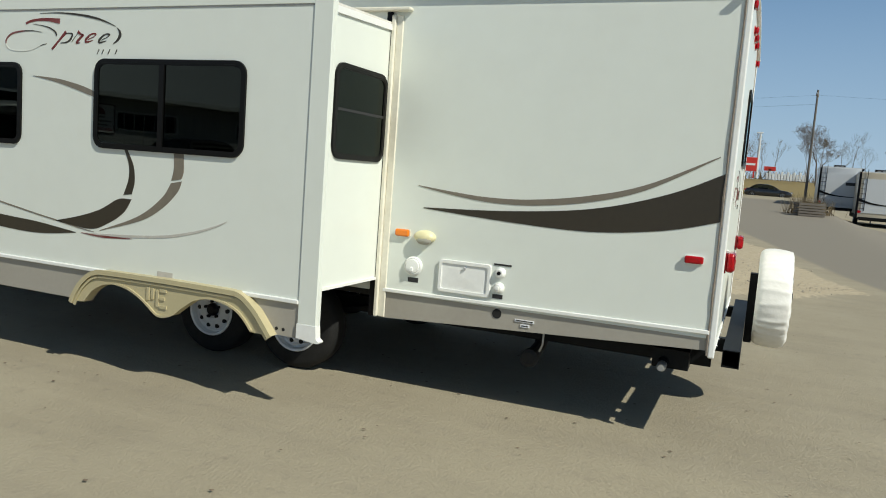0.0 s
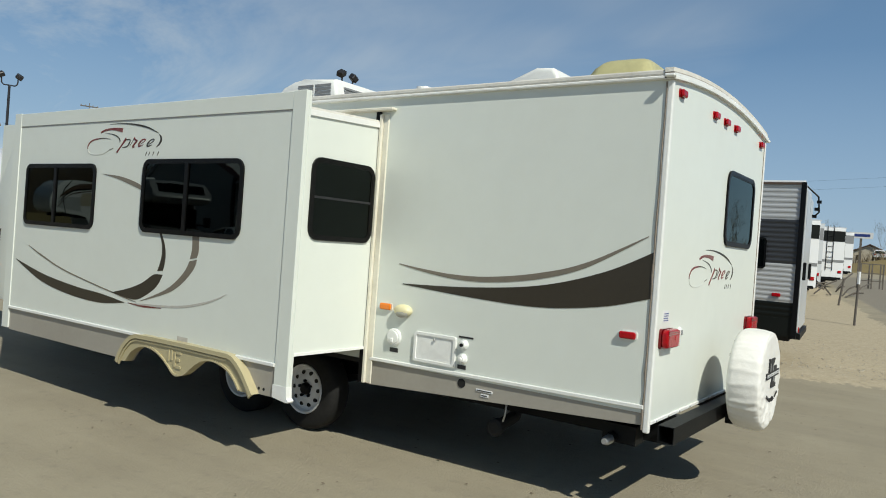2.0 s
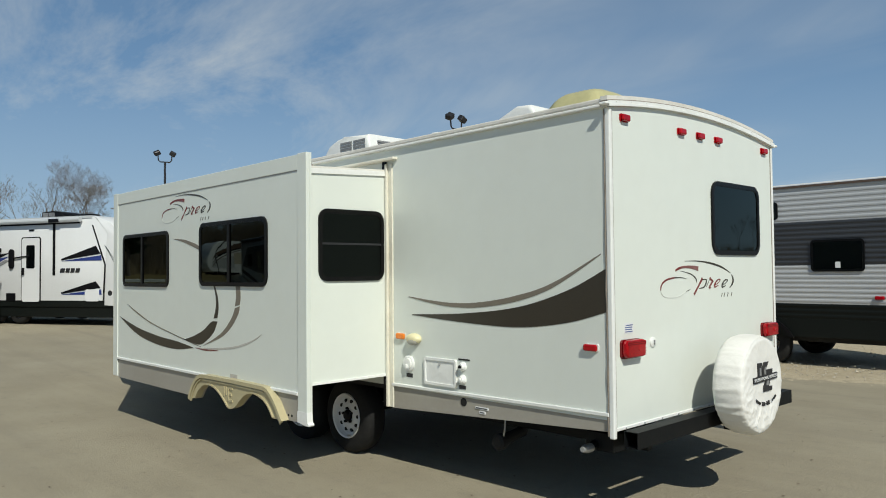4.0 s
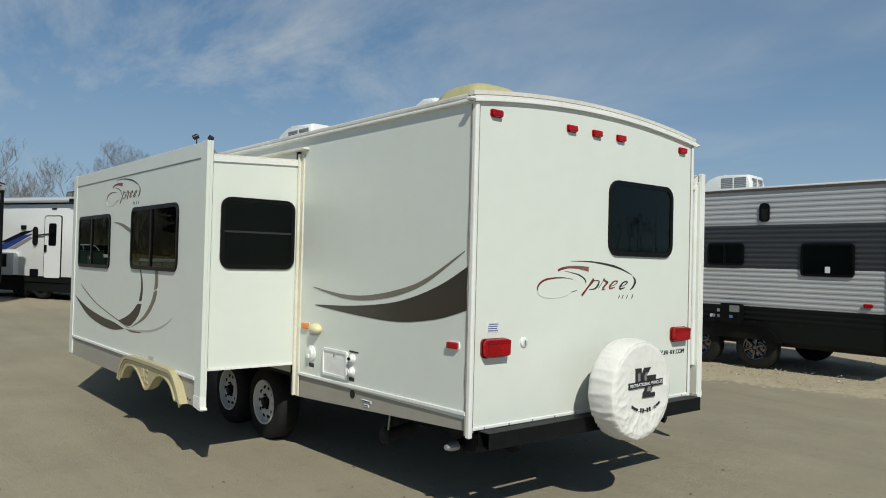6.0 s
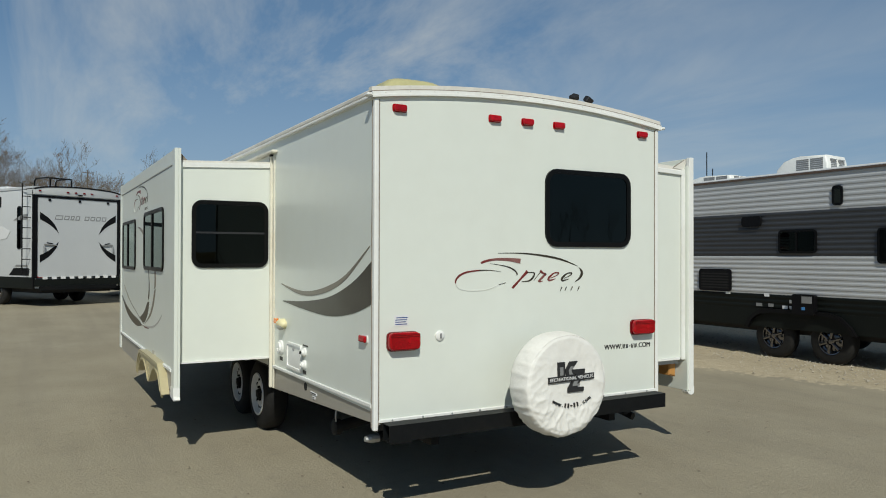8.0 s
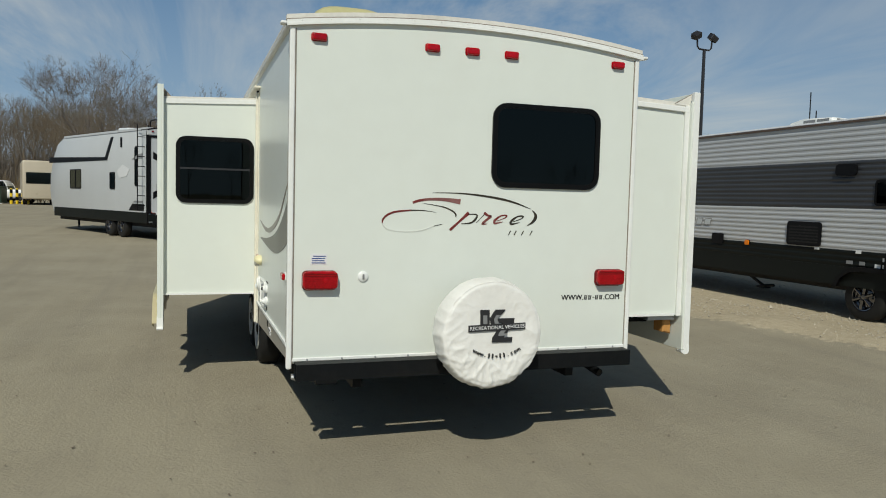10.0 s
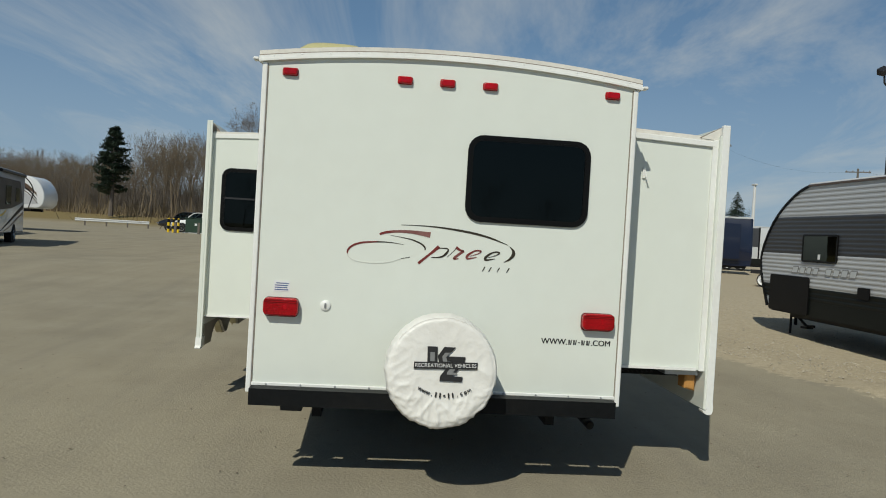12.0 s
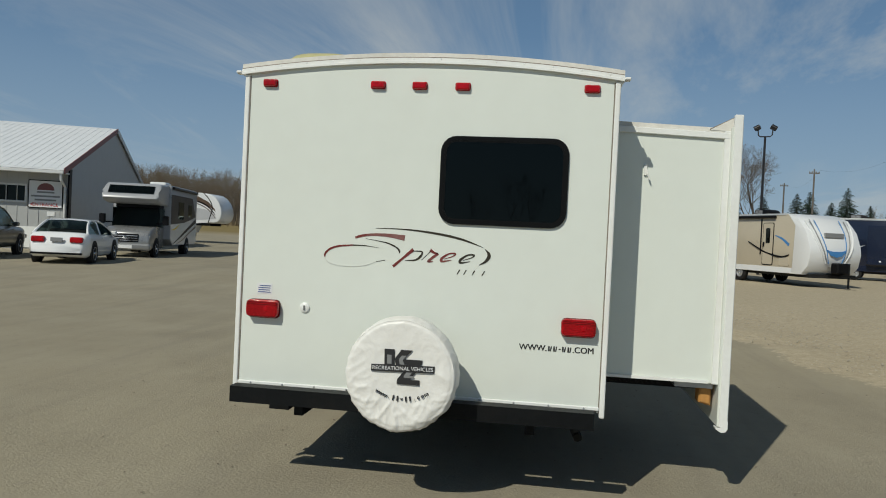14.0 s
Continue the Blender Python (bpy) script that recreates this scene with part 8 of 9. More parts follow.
bx = root("transformer_box", at_ground(-65.4, -16.0, 80), "dark green utility transformer box", "utility box")
part("cabinet", box(B(), -0.95, 0.95, -0.6, 0.6, 0.06, 1.35, 0.04), "green_box", bx)
part("lid", box(B(), -1.0, 1.0, -0.65, 0.65, 1.35, 1.42, 0.02), "green_box", bx)
part("plinth", box(B(), -1.1, 1.1, -0.75, 0.75, -0.05, 0.06), "conc", bx)
part("warning_label", box(B(), -0.05, 0.15, -0.61, -0.60, 0.7, 0.9), "paper", bx)


def bollard(x, y):
    b = root("bollard", at_ground(x, y, 0), "yellow and black striped steel bollard", "bollard", "bollards round the transformer")
    for k in range(4):
        part("band", tube(B(), [(0, 0, 0.3 * k), (0, 0, 0.3 * (k + 1))], 0.11, 10), "yellow" if k % 2 == 0 else "black", b)
    part("cap", lathe(B(), [(0.11, 1.2), (0.07, 1.27), (0, 1.29)], "z", (0, 0, 0), 10), "yellow", b)


for k in (-1.9, -1.55, -1.2, 1.35, 1.7, 2.05, 2.4):
    bollard(-64.1 - 0.28 * k, -15.85 + k * 1.15 - 0.1)

for x, y, rz in ((-62.7, -17.3, 0), (-62.4, -15.2, 0)):
    p = root("marker_post", at_ground(x, y, rz), "short brown timber marker post", "post", "marker posts")
    part("post", box(B(), -0.1, 0.1, -0.1, 0.1, 0, 1.0, 0.01), "polewood", p)


def far_side():
    # red roadside sign, low house and a white board beyond the lawn
    s = root("roadside_sign", at_ground(-2.05, 119, 4), "red roadside sign board on twin posts", "sign")
    part("board", box(B(), -1.05, 1.05, -0.15, 0.15, 1.0, 3.1, 0.05), "signred", s)
    part("board_bar", box(B(), -0.8, 0.8, -0.17, -0.15, 1.9, 2.2), "paper", s)
    for x in (-0.7, 0.7):
        part("post", box(B(), x - 0.10, x + 0.10, -0.1, 0.1, 0, 1.0), "signred", s)
    s = root("roadside_sign", at_ground(0.9, 124, 0), "small red and white sign board", "sign")
    part("board", box(B(), -0.85, 0.85, -0.1, 0.1, 1.3, 1.95), "signred", s)
    part("post", box(B(), -0.2, 0.2, -0.1, 0.1, 0, 1.6), "polewood", s)
    h = root("house", at_ground(-12.9, 141, 8), "low cream house with a brown hipped roof", "house")
    part("wall", box(B(), -2.6, 2.6, -3.5, 3.5, 0, 2.0), "vtan", h)
    part("gable", prism(B(), [(-2.6, 2.0), (2.6, 2.0), (0, 3.2)], "y", -3.5, 3.5), "vtan", h)
    part("roof", prism(B(), [(-2.9, 1.95), (0, 3.28), (2.9, 1.95), (2.9, 2.1), (0, 3.45), (-2.9, 2.1)], "y", -3.9, 3.9), "vbrown", h)
    part("window", box(B(), -1.9, -1.2, -3.53, -3.5, 0.7, 1.5), "black", h)
    part("window", box(B(), 0.9, 1.7, -3.53, -3.5, 0.7, 1.5), "black", h)
    s = root("billboard", at_ground(-9.0, 93, 5), "white and blue sign board on a post", "sign")
    part("board", box(B(), -1.2, 1.2, -0.15, 0.15, 3.7, 4.4), "paper", s)
    part("board_bar", box(B(), -0.9, 0.9, -0.17, -0.15, 3.9, 4.2), "vblue", s)
    part("post", box(B(), -0.12, 0.12, -0.1, 0.1, 0, 3.7), "polewood", s)
    # a long white shed on the horizon beyond the firs
    s = root("warehouse", at_ground(-128, 62, 62), "long low white warehouse on the horizon", "building")
    part("wall", box(B(), -60, 60, -6, 6, 0, 4.0), "bwhite", s)
    part("roof", prism(B(), [(-6.5, 4.0), (6.5, 4.0), (0, 5.6)], "x", -60.5, 60.5), "metalroof", s)
    for k in range(14):
        part("bay_door", box(B(), -56 + k * 8.2, -53 + k * 8.2, -6.06, -6.0, 0, 2.8), "grey", s)
    # things standing on the gravel beside the lane
    p = root("marker_post", at_ground(-1.04, 19.2, 0), "thin rusty marker post with a white cap", "post", "marker posts")
    part("post", tube(B(), [(0, 0, 0), (0.03, 0, 1.15)], 0.035, 6), "polewood", p)
    part("cap", tube(B(), [(0.03, 0, 1.15), (0.03, 0, 1.50)], 0.045, 6), "paper", p)
    p = root("marker_post", at_ground(-2.4, 26.6, 8), "short leaning brown stake", "post", "marker posts")
    part("post", tube(B(), [(0, 0, 0), (0.12, 0, 1.0)], 0.04, 6), "polewood", p)
    r = root("steel_rack", at_ground(-2.9, 41.8, 20), "rusty open steel storage rack", "rack")
    for x in (-0.55, 0, 0.55):
        part("upright", box(B(), x - 0.03, x + 0.03, -0.3, -0.24, 0, 1.35), "polewood", r)
        part("upright", box(B(), x - 0.03, x + 0.03, 0.24, 0.30, 0, 1.35), "polewood", r)
    for z in (0.4, 0.8, 1.3):
        part("rail", box(B(), -0.55, 0.55, -0.3, -0.26, z, z + 0.05), "polewood", r)
    j = root("scrap_frame", at_ground(-3.3, 32.0, 40), "tangle of bent rusty trailer tongues", "scrap")
    rnd = random.Random(5)
    for k in range(12):
        a = Vector((rnd.uniform(-1.2, 1.2), rnd.uniform(-0.5, 0.5), rnd.uniform(0, 0.4)))
        c = a + Vector((rnd.uniform(-0.9, 0.9), rnd.uniform(-0.4, 0.4), rnd.uniform(0.1, 0.8)))
        part("bar", tube(B(), [a, (a + c) / 2 + Vector((0, 0, 0.1)), c], 0.035, 5), "polewood", j)
    # pallets stacked by the bend
    w = root("pallet_stack", at_ground(2.45, 37.4, 10), "stack of weathered timber pallets", "pallets")
    for k in range(5):
        part("pallet", box(B(), -0.62, 0.62, -0.55, 0.55, 0.135 * k, 0.135 * k + 0.10), "polewood", w)
    # road verge fence of pale blocks by the far lawn
    for k in range(14):
        o = root("stone_marker", at_ground(0.55 + k * 0.41, 117.5, 5 * (k % 3)), "pale upright stone marker beyond the lawn", "stone", "row of stones")
        part("stone", box(B(), -0.16, 0.16, -0.12, 0.12, 0, 0.95 + 0.3 * (k % 2), 0.04), "bwhite", o)


    # yellow equipment trailer beyond the hauler
    u = root("equipment_trailer", at_ground(-24.76, 17.2, 30), "small yellow-framed equipment trailer with white wheels", "trailer")
    part("deck", box(B(), -0.7, 0.7, -0.75, 0.75, 0.52, 0.58, 0.01), "yellow", u)
    part("side_rail", box(B(), -0.7, 0.7, -0.80, -0.75, 0.52, 0.68, 0.01), "poledark", u)
    part("side_rail", box(B(), -0.7, 0.7, 0.75, 0.80, 0.52, 0.68, 0.01), "poledark", u)
    part("drawbar", box(B(), 0.7, 1.6, -0.05, 0.05, 0.50, 0.60), "yellow", u)
    for s2 in (-1, 1):
        road_wheel(u, pose(0, s2 * 0.92, 0.28), r=0.28, rim="rim", cap="black", holes=0, side=s2)


far_side()


# ---- trees ----
def grow(seed, height, spread=0.42, depth=5, twig=0.016, trunk=0.16, clear=0.25, fork=3, lift=0.6):
    """Tapered limbs of a bare tree as a list of (start, end, radius, radius, level)."""
    rnd = random.Random(seed)
    segs = []

    def limb(p, d, length, r, lev):
        n = 3 if lev < 2 else 2
        for k in range(n):
            bend = Vector((rnd.gauss(0, 1), rnd.gauss(0, 1), rnd.gauss(0, 0.5))) * (0.055 + 0.030 * lev)
            d = (d + bend + Vector((0, 0, (0.05 + 0.03 * lev) * lift))).normalized()
            q = p + d * (length / n)
            r1 = max(twig * 0.5, r * (0.80 if lev else 0.86))
            segs.append((p, q, r, r1, lev))
            if lev < depth and (lev > 0 or k >= 1):
                for _ in range(1 if lev < depth - 1 else rnd.choice((1, 2))):
                    side = Vector((rnd.gauss(0, 1), rnd.gauss(0, 1), rnd.uniform(0.1, 0.7))).normalized()
                    nd = (d * (1 - spread) + side * (spread + 0.25)).normalized()
                    limb(q, nd, length * rnd.uniform(0.48, 0.74), max(twig, r1 * 0.62), lev + 1)
            p, r = q, r1
        if lev < depth:
            for _ in range(fork - 1):
                side = Vector((rnd.gauss(0, 1), rnd.gauss(0, 1), rnd.uniform(0, 0.5))).normalized()
                limb(p, (d * 0.75 + side * 0.45).normalized(), length * rnd.uniform(0.55, 0.75), r * 0.72, lev + 1)
    limb(Vector((0, 0, -0.15)), Vector((rnd.gauss(0, 0.04), rnd.gauss(0, 0.04), 1)).normalized(), height * 0.42, trunk, 0)
    top = max(s[1].z for s in segs)
    f = height / top
    return [(a * f, b * f, r0, r1, l) for a, b, r0, r1, l in segs]


def limb_mesh(segs, sides):
    """Vertices and faces of open tapered tubes, as arrays."""
    a = np.array([s[0] for s in segs]); b = np.array([s[1] for s in segs])
    r0 = np.array([s[2] for s in segs])[:, None]; r1 = np.array([s[3] for s in segs])[:, None]
    d = b - a
    d /= np.linalg.norm(d, axis=1)[:, None] + 1e-9
    ref = np.where(np.abs(d[:, 2:3]) > 0.9, np.array([[1.0, 0, 0]]), np.array([[0, 0, 1.0]]))
    u = np.cross(d, ref); u /= np.linalg.norm(u, axis=1)[:, None] + 1e-9
    v = np.cross(d, u)
    rows = []
    for p, r in ((a, r0), (b, r1)):
        for k in range(sides):
            t = 2 * math.pi * k / sides
            rows.append(p + (u * math.cos(t) + v * math.sin(t)) * r)
    V = np.stack(rows, axis=1).reshape(-1, 3)
    base = (np.arange(len(segs)) * 2 * sides)[:, None]
    F = np.concatenate([base + np.array([[k, (k + 1) % sides, sides + (k + 1) % sides, sides + k]]) for k in range(sides)])
    return V, F


def twig_mesh(segs, seed=0):
    """Thin twigs as slender flat slips turned at random."""
    rng = np.random.default_rng(seed)
    a = np.array([s[0] for s in segs]); b = np.array([s[1] for s in segs])
    r0 = np.array([s[2] for s in segs])[:, None]; r1 = np.array([s[3] for s in segs])[:, None]
    d = b - a
    u = np.cross(d, rng.normal(size=d.shape)); u /= np.linalg.norm(u, axis=1)[:, None] + 1e-9
    V = np.stack([a - u * r0, a + u * r0, b + u * r1, b - u * r1], axis=1).reshape(-1, 3)
    F = (np.arange(len(segs)) * 4)[:, None] + np.array([[0, 1, 2, 3]])
    return V, F


def raw_mesh(name, V, F, material):
    me = bpy.data.meshes.new(name)
    me.from_pydata(V.tolist(), [], F.tolist())
    me.materials.append(M[material])
    return me


def bare_tree(x, y, h, seed, label="bare grey deciduous tree in early spring", trunk=None, **kw):
    segs = grow(seed, h, trunk=trunk or h * 0.016, **kw)
    t = root("tree", at_ground(x, y, seed * 57 % 360), label, "tree")
    V, F = limb_mesh([s for s in segs if s[4] <= 1], 7)
    new("trunk", raw_mesh("trunk", V, F, "bark")).parent = t
    (V, F), (V2, F2) = limb_mesh([s for s in segs if s[4] == 2], 4), twig_mesh([s for s in segs if s[4] > 2], seed)
    V, F = np.concatenate([V, V2]), np.concatenate([F, F2 + len(V)])
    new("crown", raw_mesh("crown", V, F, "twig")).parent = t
    return t


def fir(x, y, h, seed, wide=0.40):
    rnd = random.Random(seed)
    t = root("fir_tree", at_ground(x, y, 0), "dark green fir tree with drooping tiers", "tree", "row of firs")
    part("trunk", tube(B(), [(0, 0, -0.1), (0, 0, h * 0.97)], [h * 0.016, 0.02], 6), "bark", t)
    V, F = [], []
    n = int(34 + h * 3)
    for i in range(n):
        z = h * (0.10 + 0.90 * i / n)
        rad = wide * h * (1 - (z / h)) ** 0.85 * rnd.uniform(0.75, 1.15) + 0.08
        for k in range(14):
            a = rnd.uniform(0, 2 * math.pi)
            r = rad * rnd.uniform(0.7, 1.1)
            d = Vector((math.cos(a), math.sin(a), 0))
            s = Vector((-d.y, d.x, 0))
            for j in range(5):
                f0, f1 = j / 5, (j + 1.5) / 5
                p0 = d * (r * f0) + Vector((0, 0, z - 0.30 * r * f0 ** 1.4))
                p1 = d * (r * f1) + Vector((0, 0, z - 0.30 * r * f1 ** 1.4 + rnd.uniform(-0.05, 0.08)))
                w = 0.10 * r * (1.25 - f0) + 0.05
                o = len(V)
                sk = s * (w * rnd.choice((-1, 1)) * rnd.uniform(0.4, 1.0))
                V += [tuple(p0), tuple(p1), tuple(p0.lerp(p1, 0.6) + sk - Vector((0, 0, w * 0.5)))]
                F.append((o, o + 1, o + 2))
    new("crown", raw_mesh("crown", np.array(V), np.array(F), "needle")).parent = t


def pine(x, y, h, seed):
    """A tall open white pine with layered plumes."""
    rnd = random.Random(seed)
    t = root("pine_tree", at_ground(x, y, 0), "tall dark pine tree with layered open limbs", "tree")
    part("trunk", tube(B(), [(0, 0, -0.1), (0.1, 0.1, h * 0.5), (0, 0, h)], [0.32, 0.2, 0.04], 8), "bark", t)
    V, F, limbs = [], [], []
    for i in range(70):
        z = h * (0.24 + 0.74 * i / 70)
        L = h * 0.205 * (1.12 - (z / h) ** 2.2) * rnd.uniform(0.6, 1.15) * (0.7 if z < 0.45 * h else 1)
        a = rnd.uniform(0, 2 * math.pi)
        d = Vector((math.cos(a), math.sin(a), rnd.uniform(0.05, 0.35)))
        p = Vector((0, 0, z))
        limbs.append((p, p + d * L, 0.06, 0.02, 2))
        for k in range(105):
            f = rnd.uniform(0.25, 1.05)
            c = p + d * (L * f) + Vector((rnd.gauss(0, 0.16 * L), rnd.gauss(0, 0.16 * L), rnd.gauss(0.1, 0.07 * L)))
            e = Vector((rnd.gauss(0, 1), rnd.gauss(0, 1), rnd.gauss(0.5, 0.6))).normalized() * rnd.uniform(0.25, 0.5)
            s = e.orthogonal().normalized() * rnd.uniform(0.06, 0.13)
            o = len(V)
            V += [tuple(c - s), tuple(c + s), tuple(c + e)]
            F.append((o, o + 1, o + 2))
    Vl, Fl = limb_mesh(limbs, 4)
    new("limbs", raw_mesh("limbs", Vl, Fl, "bark")).parent = t
    new("crown", raw_mesh("crown", np.array(V), np.array(F), "needle")).parent = t


def woods():
    """Far bare woodland as one mass of trunks and twigs."""
    rnd = random.Random(11)
    temps = []
    for k in range(6):
        segs = grow(100 + k, 10.0, depth=5, twig=0.0115, trunk=0.11, spread=0.38, fork=2, lift=0.8)
        (V, F), (V2, F2) = limb_mesh([q for q in segs if q[4] <= 1], 3), twig_mesh([q for q in segs if q[4] > 1], k)
        temps.append((np.concatenate([V, V2]), np.concatenate([F, F2 + len(V)])))
    Vs, Fs, o = [], [], 0
    strips = (
        ([(-70, -5), (-77, -9), (-90, -18), (-97, -34), (-106, -60), (-122, -95)], 26, 560, (8.6, 11.4)),
        ([(-130, 30), (-80, 118), (-30, 128), (30, 128), (90, 105)], 20, 95, (6.0, 9.5)),
        ([(-122, -95), (-60, -130), (0, -120), (70, -90), (95, -20), (100, 40), (90, 105)], 18, 80, (8.0, 12.0)),
    )
    for line, deep, count, (h0, h1) in strips:
        P = [Vector((*p, 0)) for p in line]
        lens = [(q - p).length for p, q in zip(P, P[1:])]
        for i in range(count):
            s = (i + rnd.random()) / count * sum(lens)
            k = 0
            while s > lens[k] and k < len(lens) - 1:
                s -= lens[k]; k += 1
            d = (P[k + 1] - P[k]).normalized()
            side = Vector((d.y, -d.x, 0))
            if side.dot(P[k]) < 0:
                side = -side
            q = P[k] + d * s + side * (rnd.random() ** 1.3 * deep)
            V, F = rnd.choice(temps)
            f = rnd.uniform(h0, h1) / 10.0
            if deep == 26:            # the near belt stands lower where it comes closer and beyond the pine
                f *= 0.0106 * q.length * (1.0 - 0.36 * smooth(-28, -40, q.y))
            a = rnd.uniform(0, 2 * math.pi)
            c, n = math.cos(a), math.sin(a)
            W = np.stack([(V[:, 0] * c - V[:, 1] * n) * f * 0.8, (V[:, 0] * n + V[:, 1] * c) * f * 0.8, V[:, 2] * f], axis=1) + np.array([q.x, q.y, ground_z(q.x, q.y)])
            Vs.append(W); Fs.append(F + o); o += len(V)
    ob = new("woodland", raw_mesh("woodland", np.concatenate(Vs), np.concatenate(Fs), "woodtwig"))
    tagged(ob, "belt of bare grey-brown woodland beyond the yard", "woodland", kind="stuff")
    # thicket of saplings that closes the woods from the ground up
    V, F = [], []
    P = [Vector((*p, 0)) for p in strips[0][0]]
    for k in range(len(P) - 1):
        d = P[k + 1] - P[k]
        side = Vector((d.y, -d.x, 0)).normalized()
        side = side if side.dot(P[k]) > 0 else -side
        for i in range(int(d.length * 520)):
            q = P[k] + d * rnd.random() + side * (3 + rnd.random() * 26)
            e = Vector((rnd.gauss(0, 0.22), rnd.gauss(0, 0.22), 1)) * rnd.uniform(1.5, 6.5) * rnd.uniform(0.6, 1.0)
            w = Vector((rnd.gauss(0, 1), rnd.gauss(0, 1), 0)).normalized() * rnd.uniform(0.010, 0.034)
            b = Vector((q.x, q.y, ground_z(q.x, q.y) + (0 if rnd.random() < 0.5 else rnd.uniform(0, 3.5))))
            o = len(V)
            V += [tuple(b - w), tuple(b + w), tuple(b + e)]
            F.append((o, o + 1, o + 2))
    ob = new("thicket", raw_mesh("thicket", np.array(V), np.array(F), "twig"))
    tagged(ob, "dense brown thicket of bare saplings in the woods", "thicket", kind="stuff")
    # dry brush at the foot of the woods
    V, F = [], []
    for line, deep, count, _ in strips:
        P = [Vector((*p, 0)) for p in line]
        for k in range(len(P) - 1):
            L = (P[k + 1] - P[k]).length
            for i in range(int(L * 34)):
                q = P[k].lerp(P[k + 1], rnd.random()) + Vector((rnd.gauss(0, 4), rnd.gauss(0, 4), 0))
                z = ground_z(q.x, q.y)
                e = Vector((rnd.gauss(0, 0.35), rnd.gauss(0, 0.35), 1)) * rnd.uniform(0.5, 2.6)
                w = Vector((rnd.gauss(0, 1), rnd.gauss(0, 1), 0)).normalized() * rnd.uniform(0.02, 0.06)
                o = len(V)
                b = Vector((q.x, q.y, z - 0.1))
                V += [tuple(b - w), tuple(b + w), tuple(b + e)]
                F.append((o, o + 1, o + 2))
    ob = new("brush", raw_mesh("brush", np.array(V), np.array(F), "weed"))
    tagged(ob, "dry brown brush at the foot of the woods", "brush", kind="stuff")


woods()


def shrub(x, y, h, seed):
    rnd = random.Random(seed)
    V, F = [], []
    for i in range(420):
        b = Vector((rnd.gauss(0, 0.35), rnd.gauss(0, 0.3), 0))
        e = b + Vector((rnd.gauss(0, 0.3), rnd.gauss(0, 0.3), 1)) * h * rnd.uniform(0.5, 1.0)
        w = Vector((rnd.gauss(0, 1), rnd.gauss(0, 1), 0)).normalized() * 0.012
        o = len(V)
        V += [tuple(b - w), tuple(b + w), tuple(e)]
        F.append((o, o + 1, o + 2))
    t = root("shrub", at_ground(x, y, 0), "dry leafless shrub behind the pallets", "shrub", "shrubs by the lane")
    new("stems", raw_mesh("stems", np.array(V), np.array(F), "weed")).parent = t


shrub(2.2, 38.8, 1.25, 1)
shrub(2.9, 39.2, 1.0, 2)
for k, (x, y, h) in enumerate(((-55, 6.2, 9.2), (-54, 11.4, 9.2), (-56, 8.5, 8.2), (-60, 3.2, 7.6), (-45, -2.0, 8.4), (-47.5, -5.6, 10.0))):
    bare_tree(x, y, h, 21 + k, depth=6, twig=0.0088, spread=0.40, fork=2, lift=0.75, trunk=h * 0.02)
for k, (x, y, h) in enumerate(((-66, -8.6, 13.2), (-63.5, -4.6, 11.6), (-90.8, 26.7, 15.0))):
    bare_tree(x, y, h, 41 + k, depth=6, twig=0.009, spread=0.50, fork=3, lift=0.3)
bare_tree(6.9, 112.5, 9.0, 61, depth=6, twig=0.011, spread=0.55, fork=3, lift=0.2)
bare_tree(-3.0, 124.0, 7.5, 62, depth=4, twig=0.012, fork=2)
pine(-89.6, -32.3, 10.9, 71)
for k, (x, y, h) in enumerate(((-88.7, 30.9, 8.3), (-88.3, 32.2, 8.5), (-87.6, 34.4, 7.3), (-87.0, 35.9, 9.0), (-86.2, 38.1, 7.0), (-85.4, 40.0, 7.3), (-84.8, 41.4, 8.8), (-83.4, 44.0, 8.6), (-90.0, 27.5, 7.8), (-91, 24.6, 7.0))):
    fir(x, y, h, 80 + k)


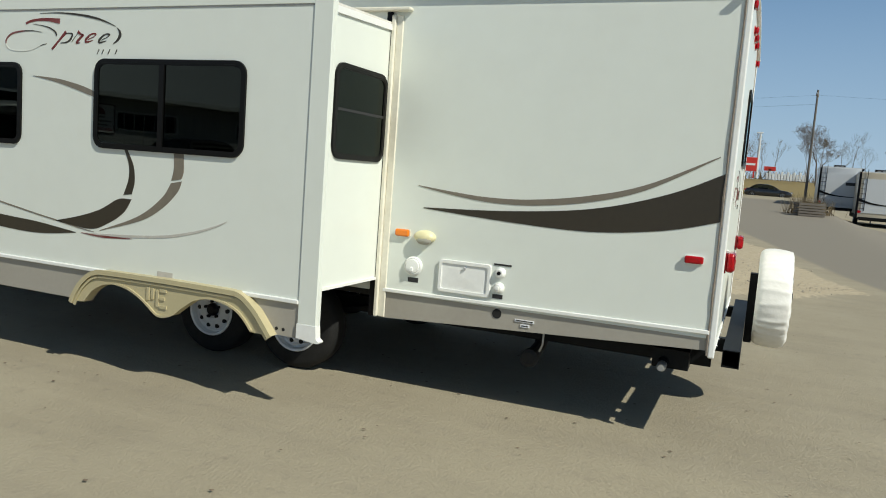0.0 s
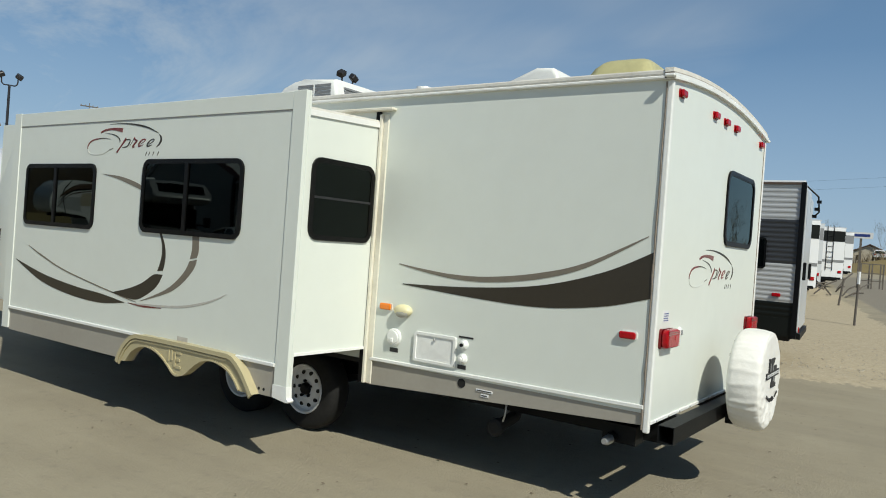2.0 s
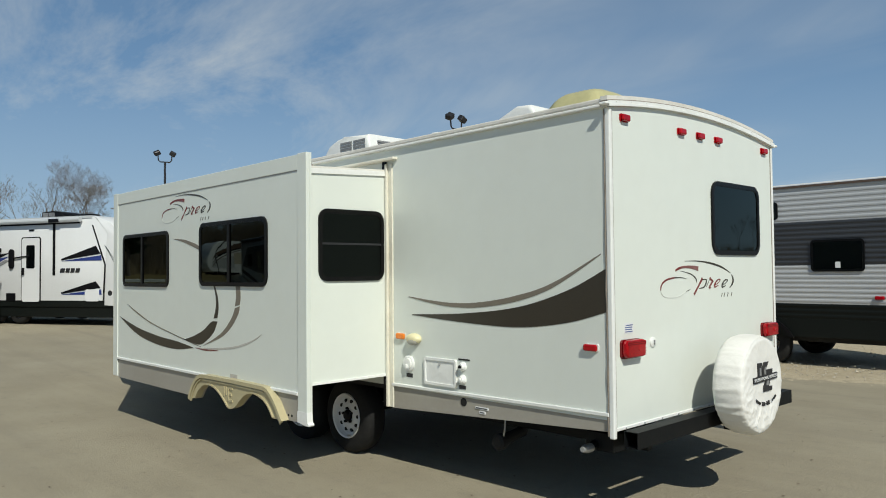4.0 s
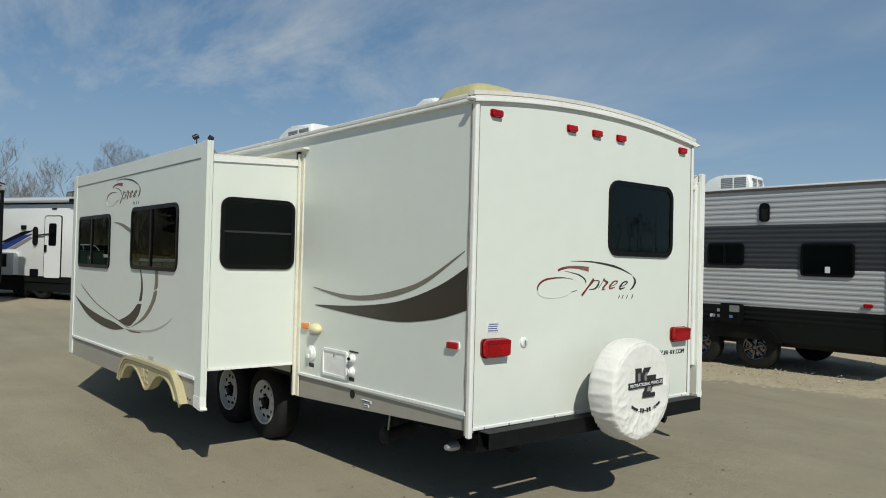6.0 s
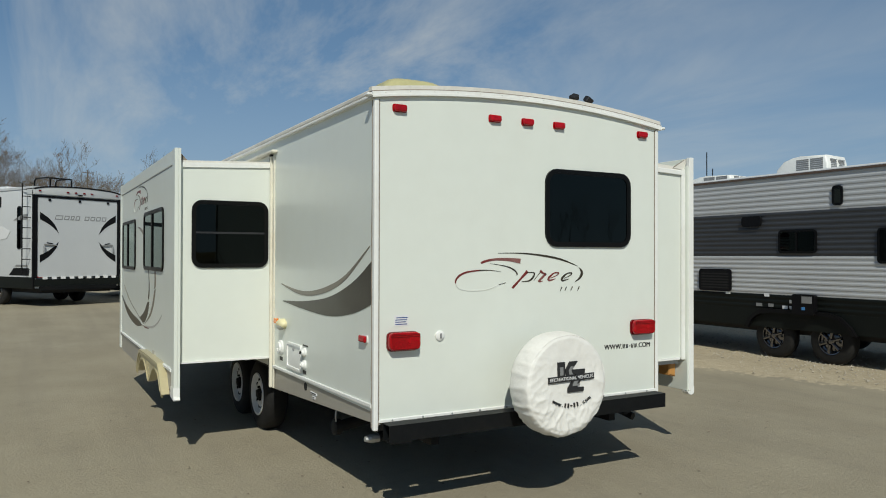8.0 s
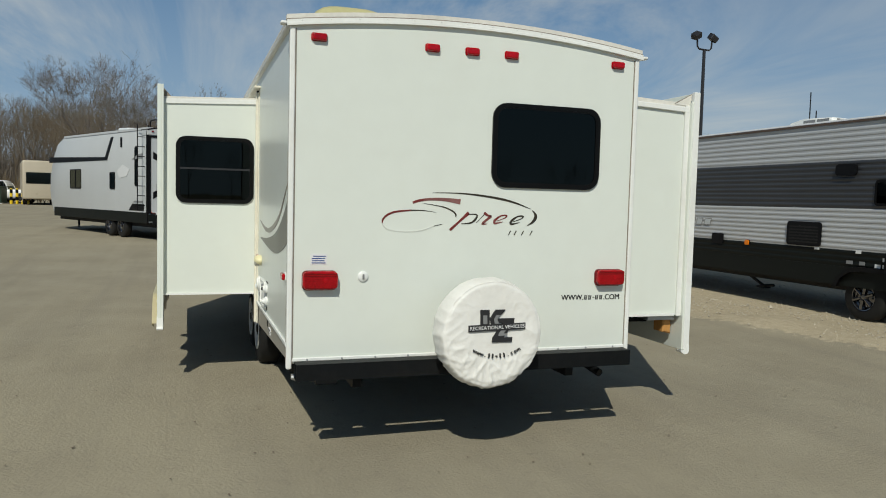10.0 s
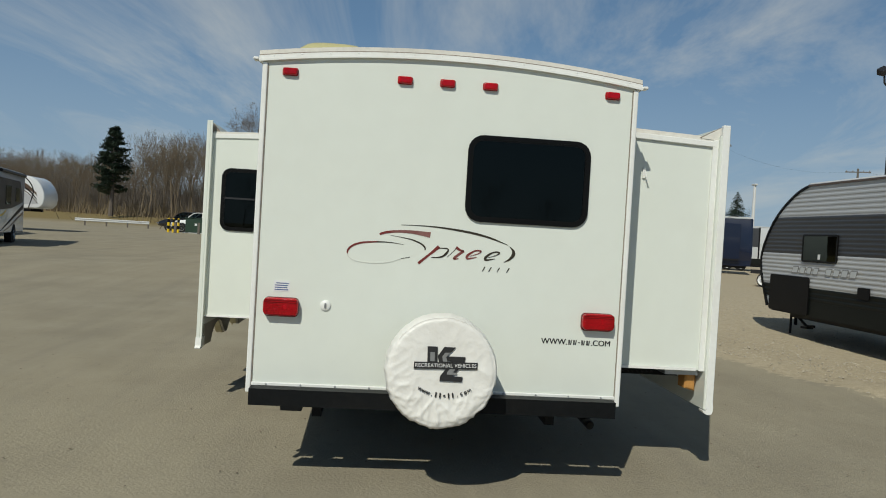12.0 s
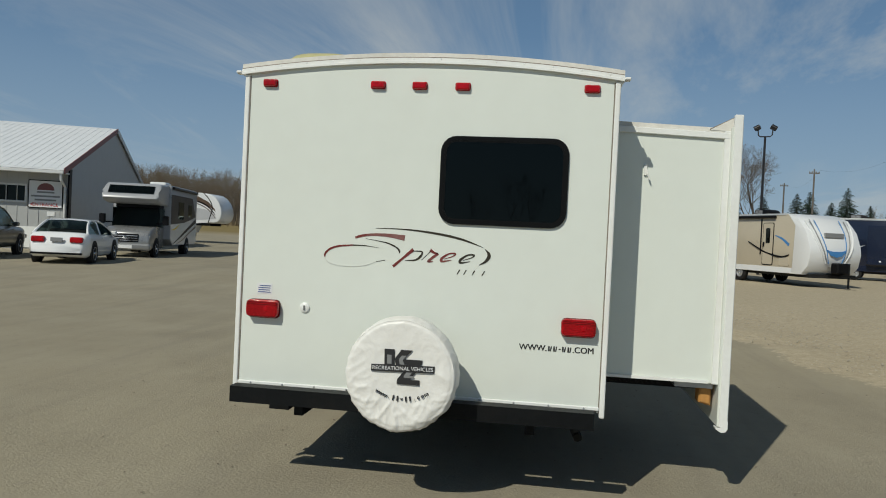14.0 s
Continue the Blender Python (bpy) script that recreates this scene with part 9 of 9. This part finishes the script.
# ---- loose stones and crumbs on the ground ----
def scatter():
    rnd = random.Random(3)
    V, F = [], []
    hull = [(1, 0, 0), (-0.9, 0.2, 0), (0, 1, 0.1), (0.1, -1, 0), (0.1, 0.1, 0.8), (0, 0, -0.6)]
    tri = [(0, 2, 4), (2, 1, 4), (1, 3, 4), (3, 0, 4), (2, 0, 5), (1, 2, 5), (3, 1, 5), (0, 3, 5)]
    count = 0
    while count < 5200:
        x, y = rnd.uniform(-16, 3), rnd.uniform(4.5, 15)
        g = cover_at(x, y)[0]
        if rnd.random() > g * g * (1.0 if y - 7.75 - 0.255 * x < 2.5 else 0.45):
            continue
        s = rnd.uniform(0.006, 0.022) * (1.7 if rnd.random() < 0.05 else 1)
        o = len(V)
        a = rnd.uniform(0, 6.28)
        z = ground_z(x, y) + (0.05 if y - 7.75 - 0.255 * x < 2 else 0.0)
        for p in hull:
            px, py = p[0] * rnd.uniform(0.7, 1.2), p[1] * rnd.uniform(0.6, 1.1)
            V.append((x + s * (px * math.cos(a) - py * math.sin(a)), y + s * (px * math.sin(a) + py * math.cos(a)), z + s * p[2]))
        F += [tuple(i + o for i in t) for t in tri]
        count += 1
    me = bpy.data.meshes.new("gravel")
    me.from_pydata(V, [], F)
    me.materials.append(mat("loose_gravel", (0.40, 0.36, 0.29), 0.9, vary=0.35, scale=30))
    tagged(new("gravel", me), "loose pale gravel stones along the bed", "gravel", kind="stuff")
    V, F = [], []
    for i in range(420):
        x, y = rnd.uniform(-7, 5), rnd.uniform(-4, 6)
        s = rnd.uniform(0.004, 0.012)
        a = rnd.uniform(0, 6.28)
        o = len(V)
        for p in hull:
            V.append((x + s * (p[0] * math.cos(a) - p[1] * math.sin(a)) * 1.5, y + s * (p[0] * math.sin(a) + p[1] * math.cos(a)), 0.006 + s * p[2] * 0.5))
        F += [tuple(k + o for k in t) for t in tri]
    me = bpy.data.meshes.new("grit")
    me.from_pydata(V, [], F)
    me.materials.append(mat("asphalt_grit", (0.16, 0.12, 0.085), 0.9, vary=0.4, scale=30))
    tagged(new("grit", me), "scattered crumbs and dry leaf bits on the asphalt", "grit", kind="stuff")


scatter()
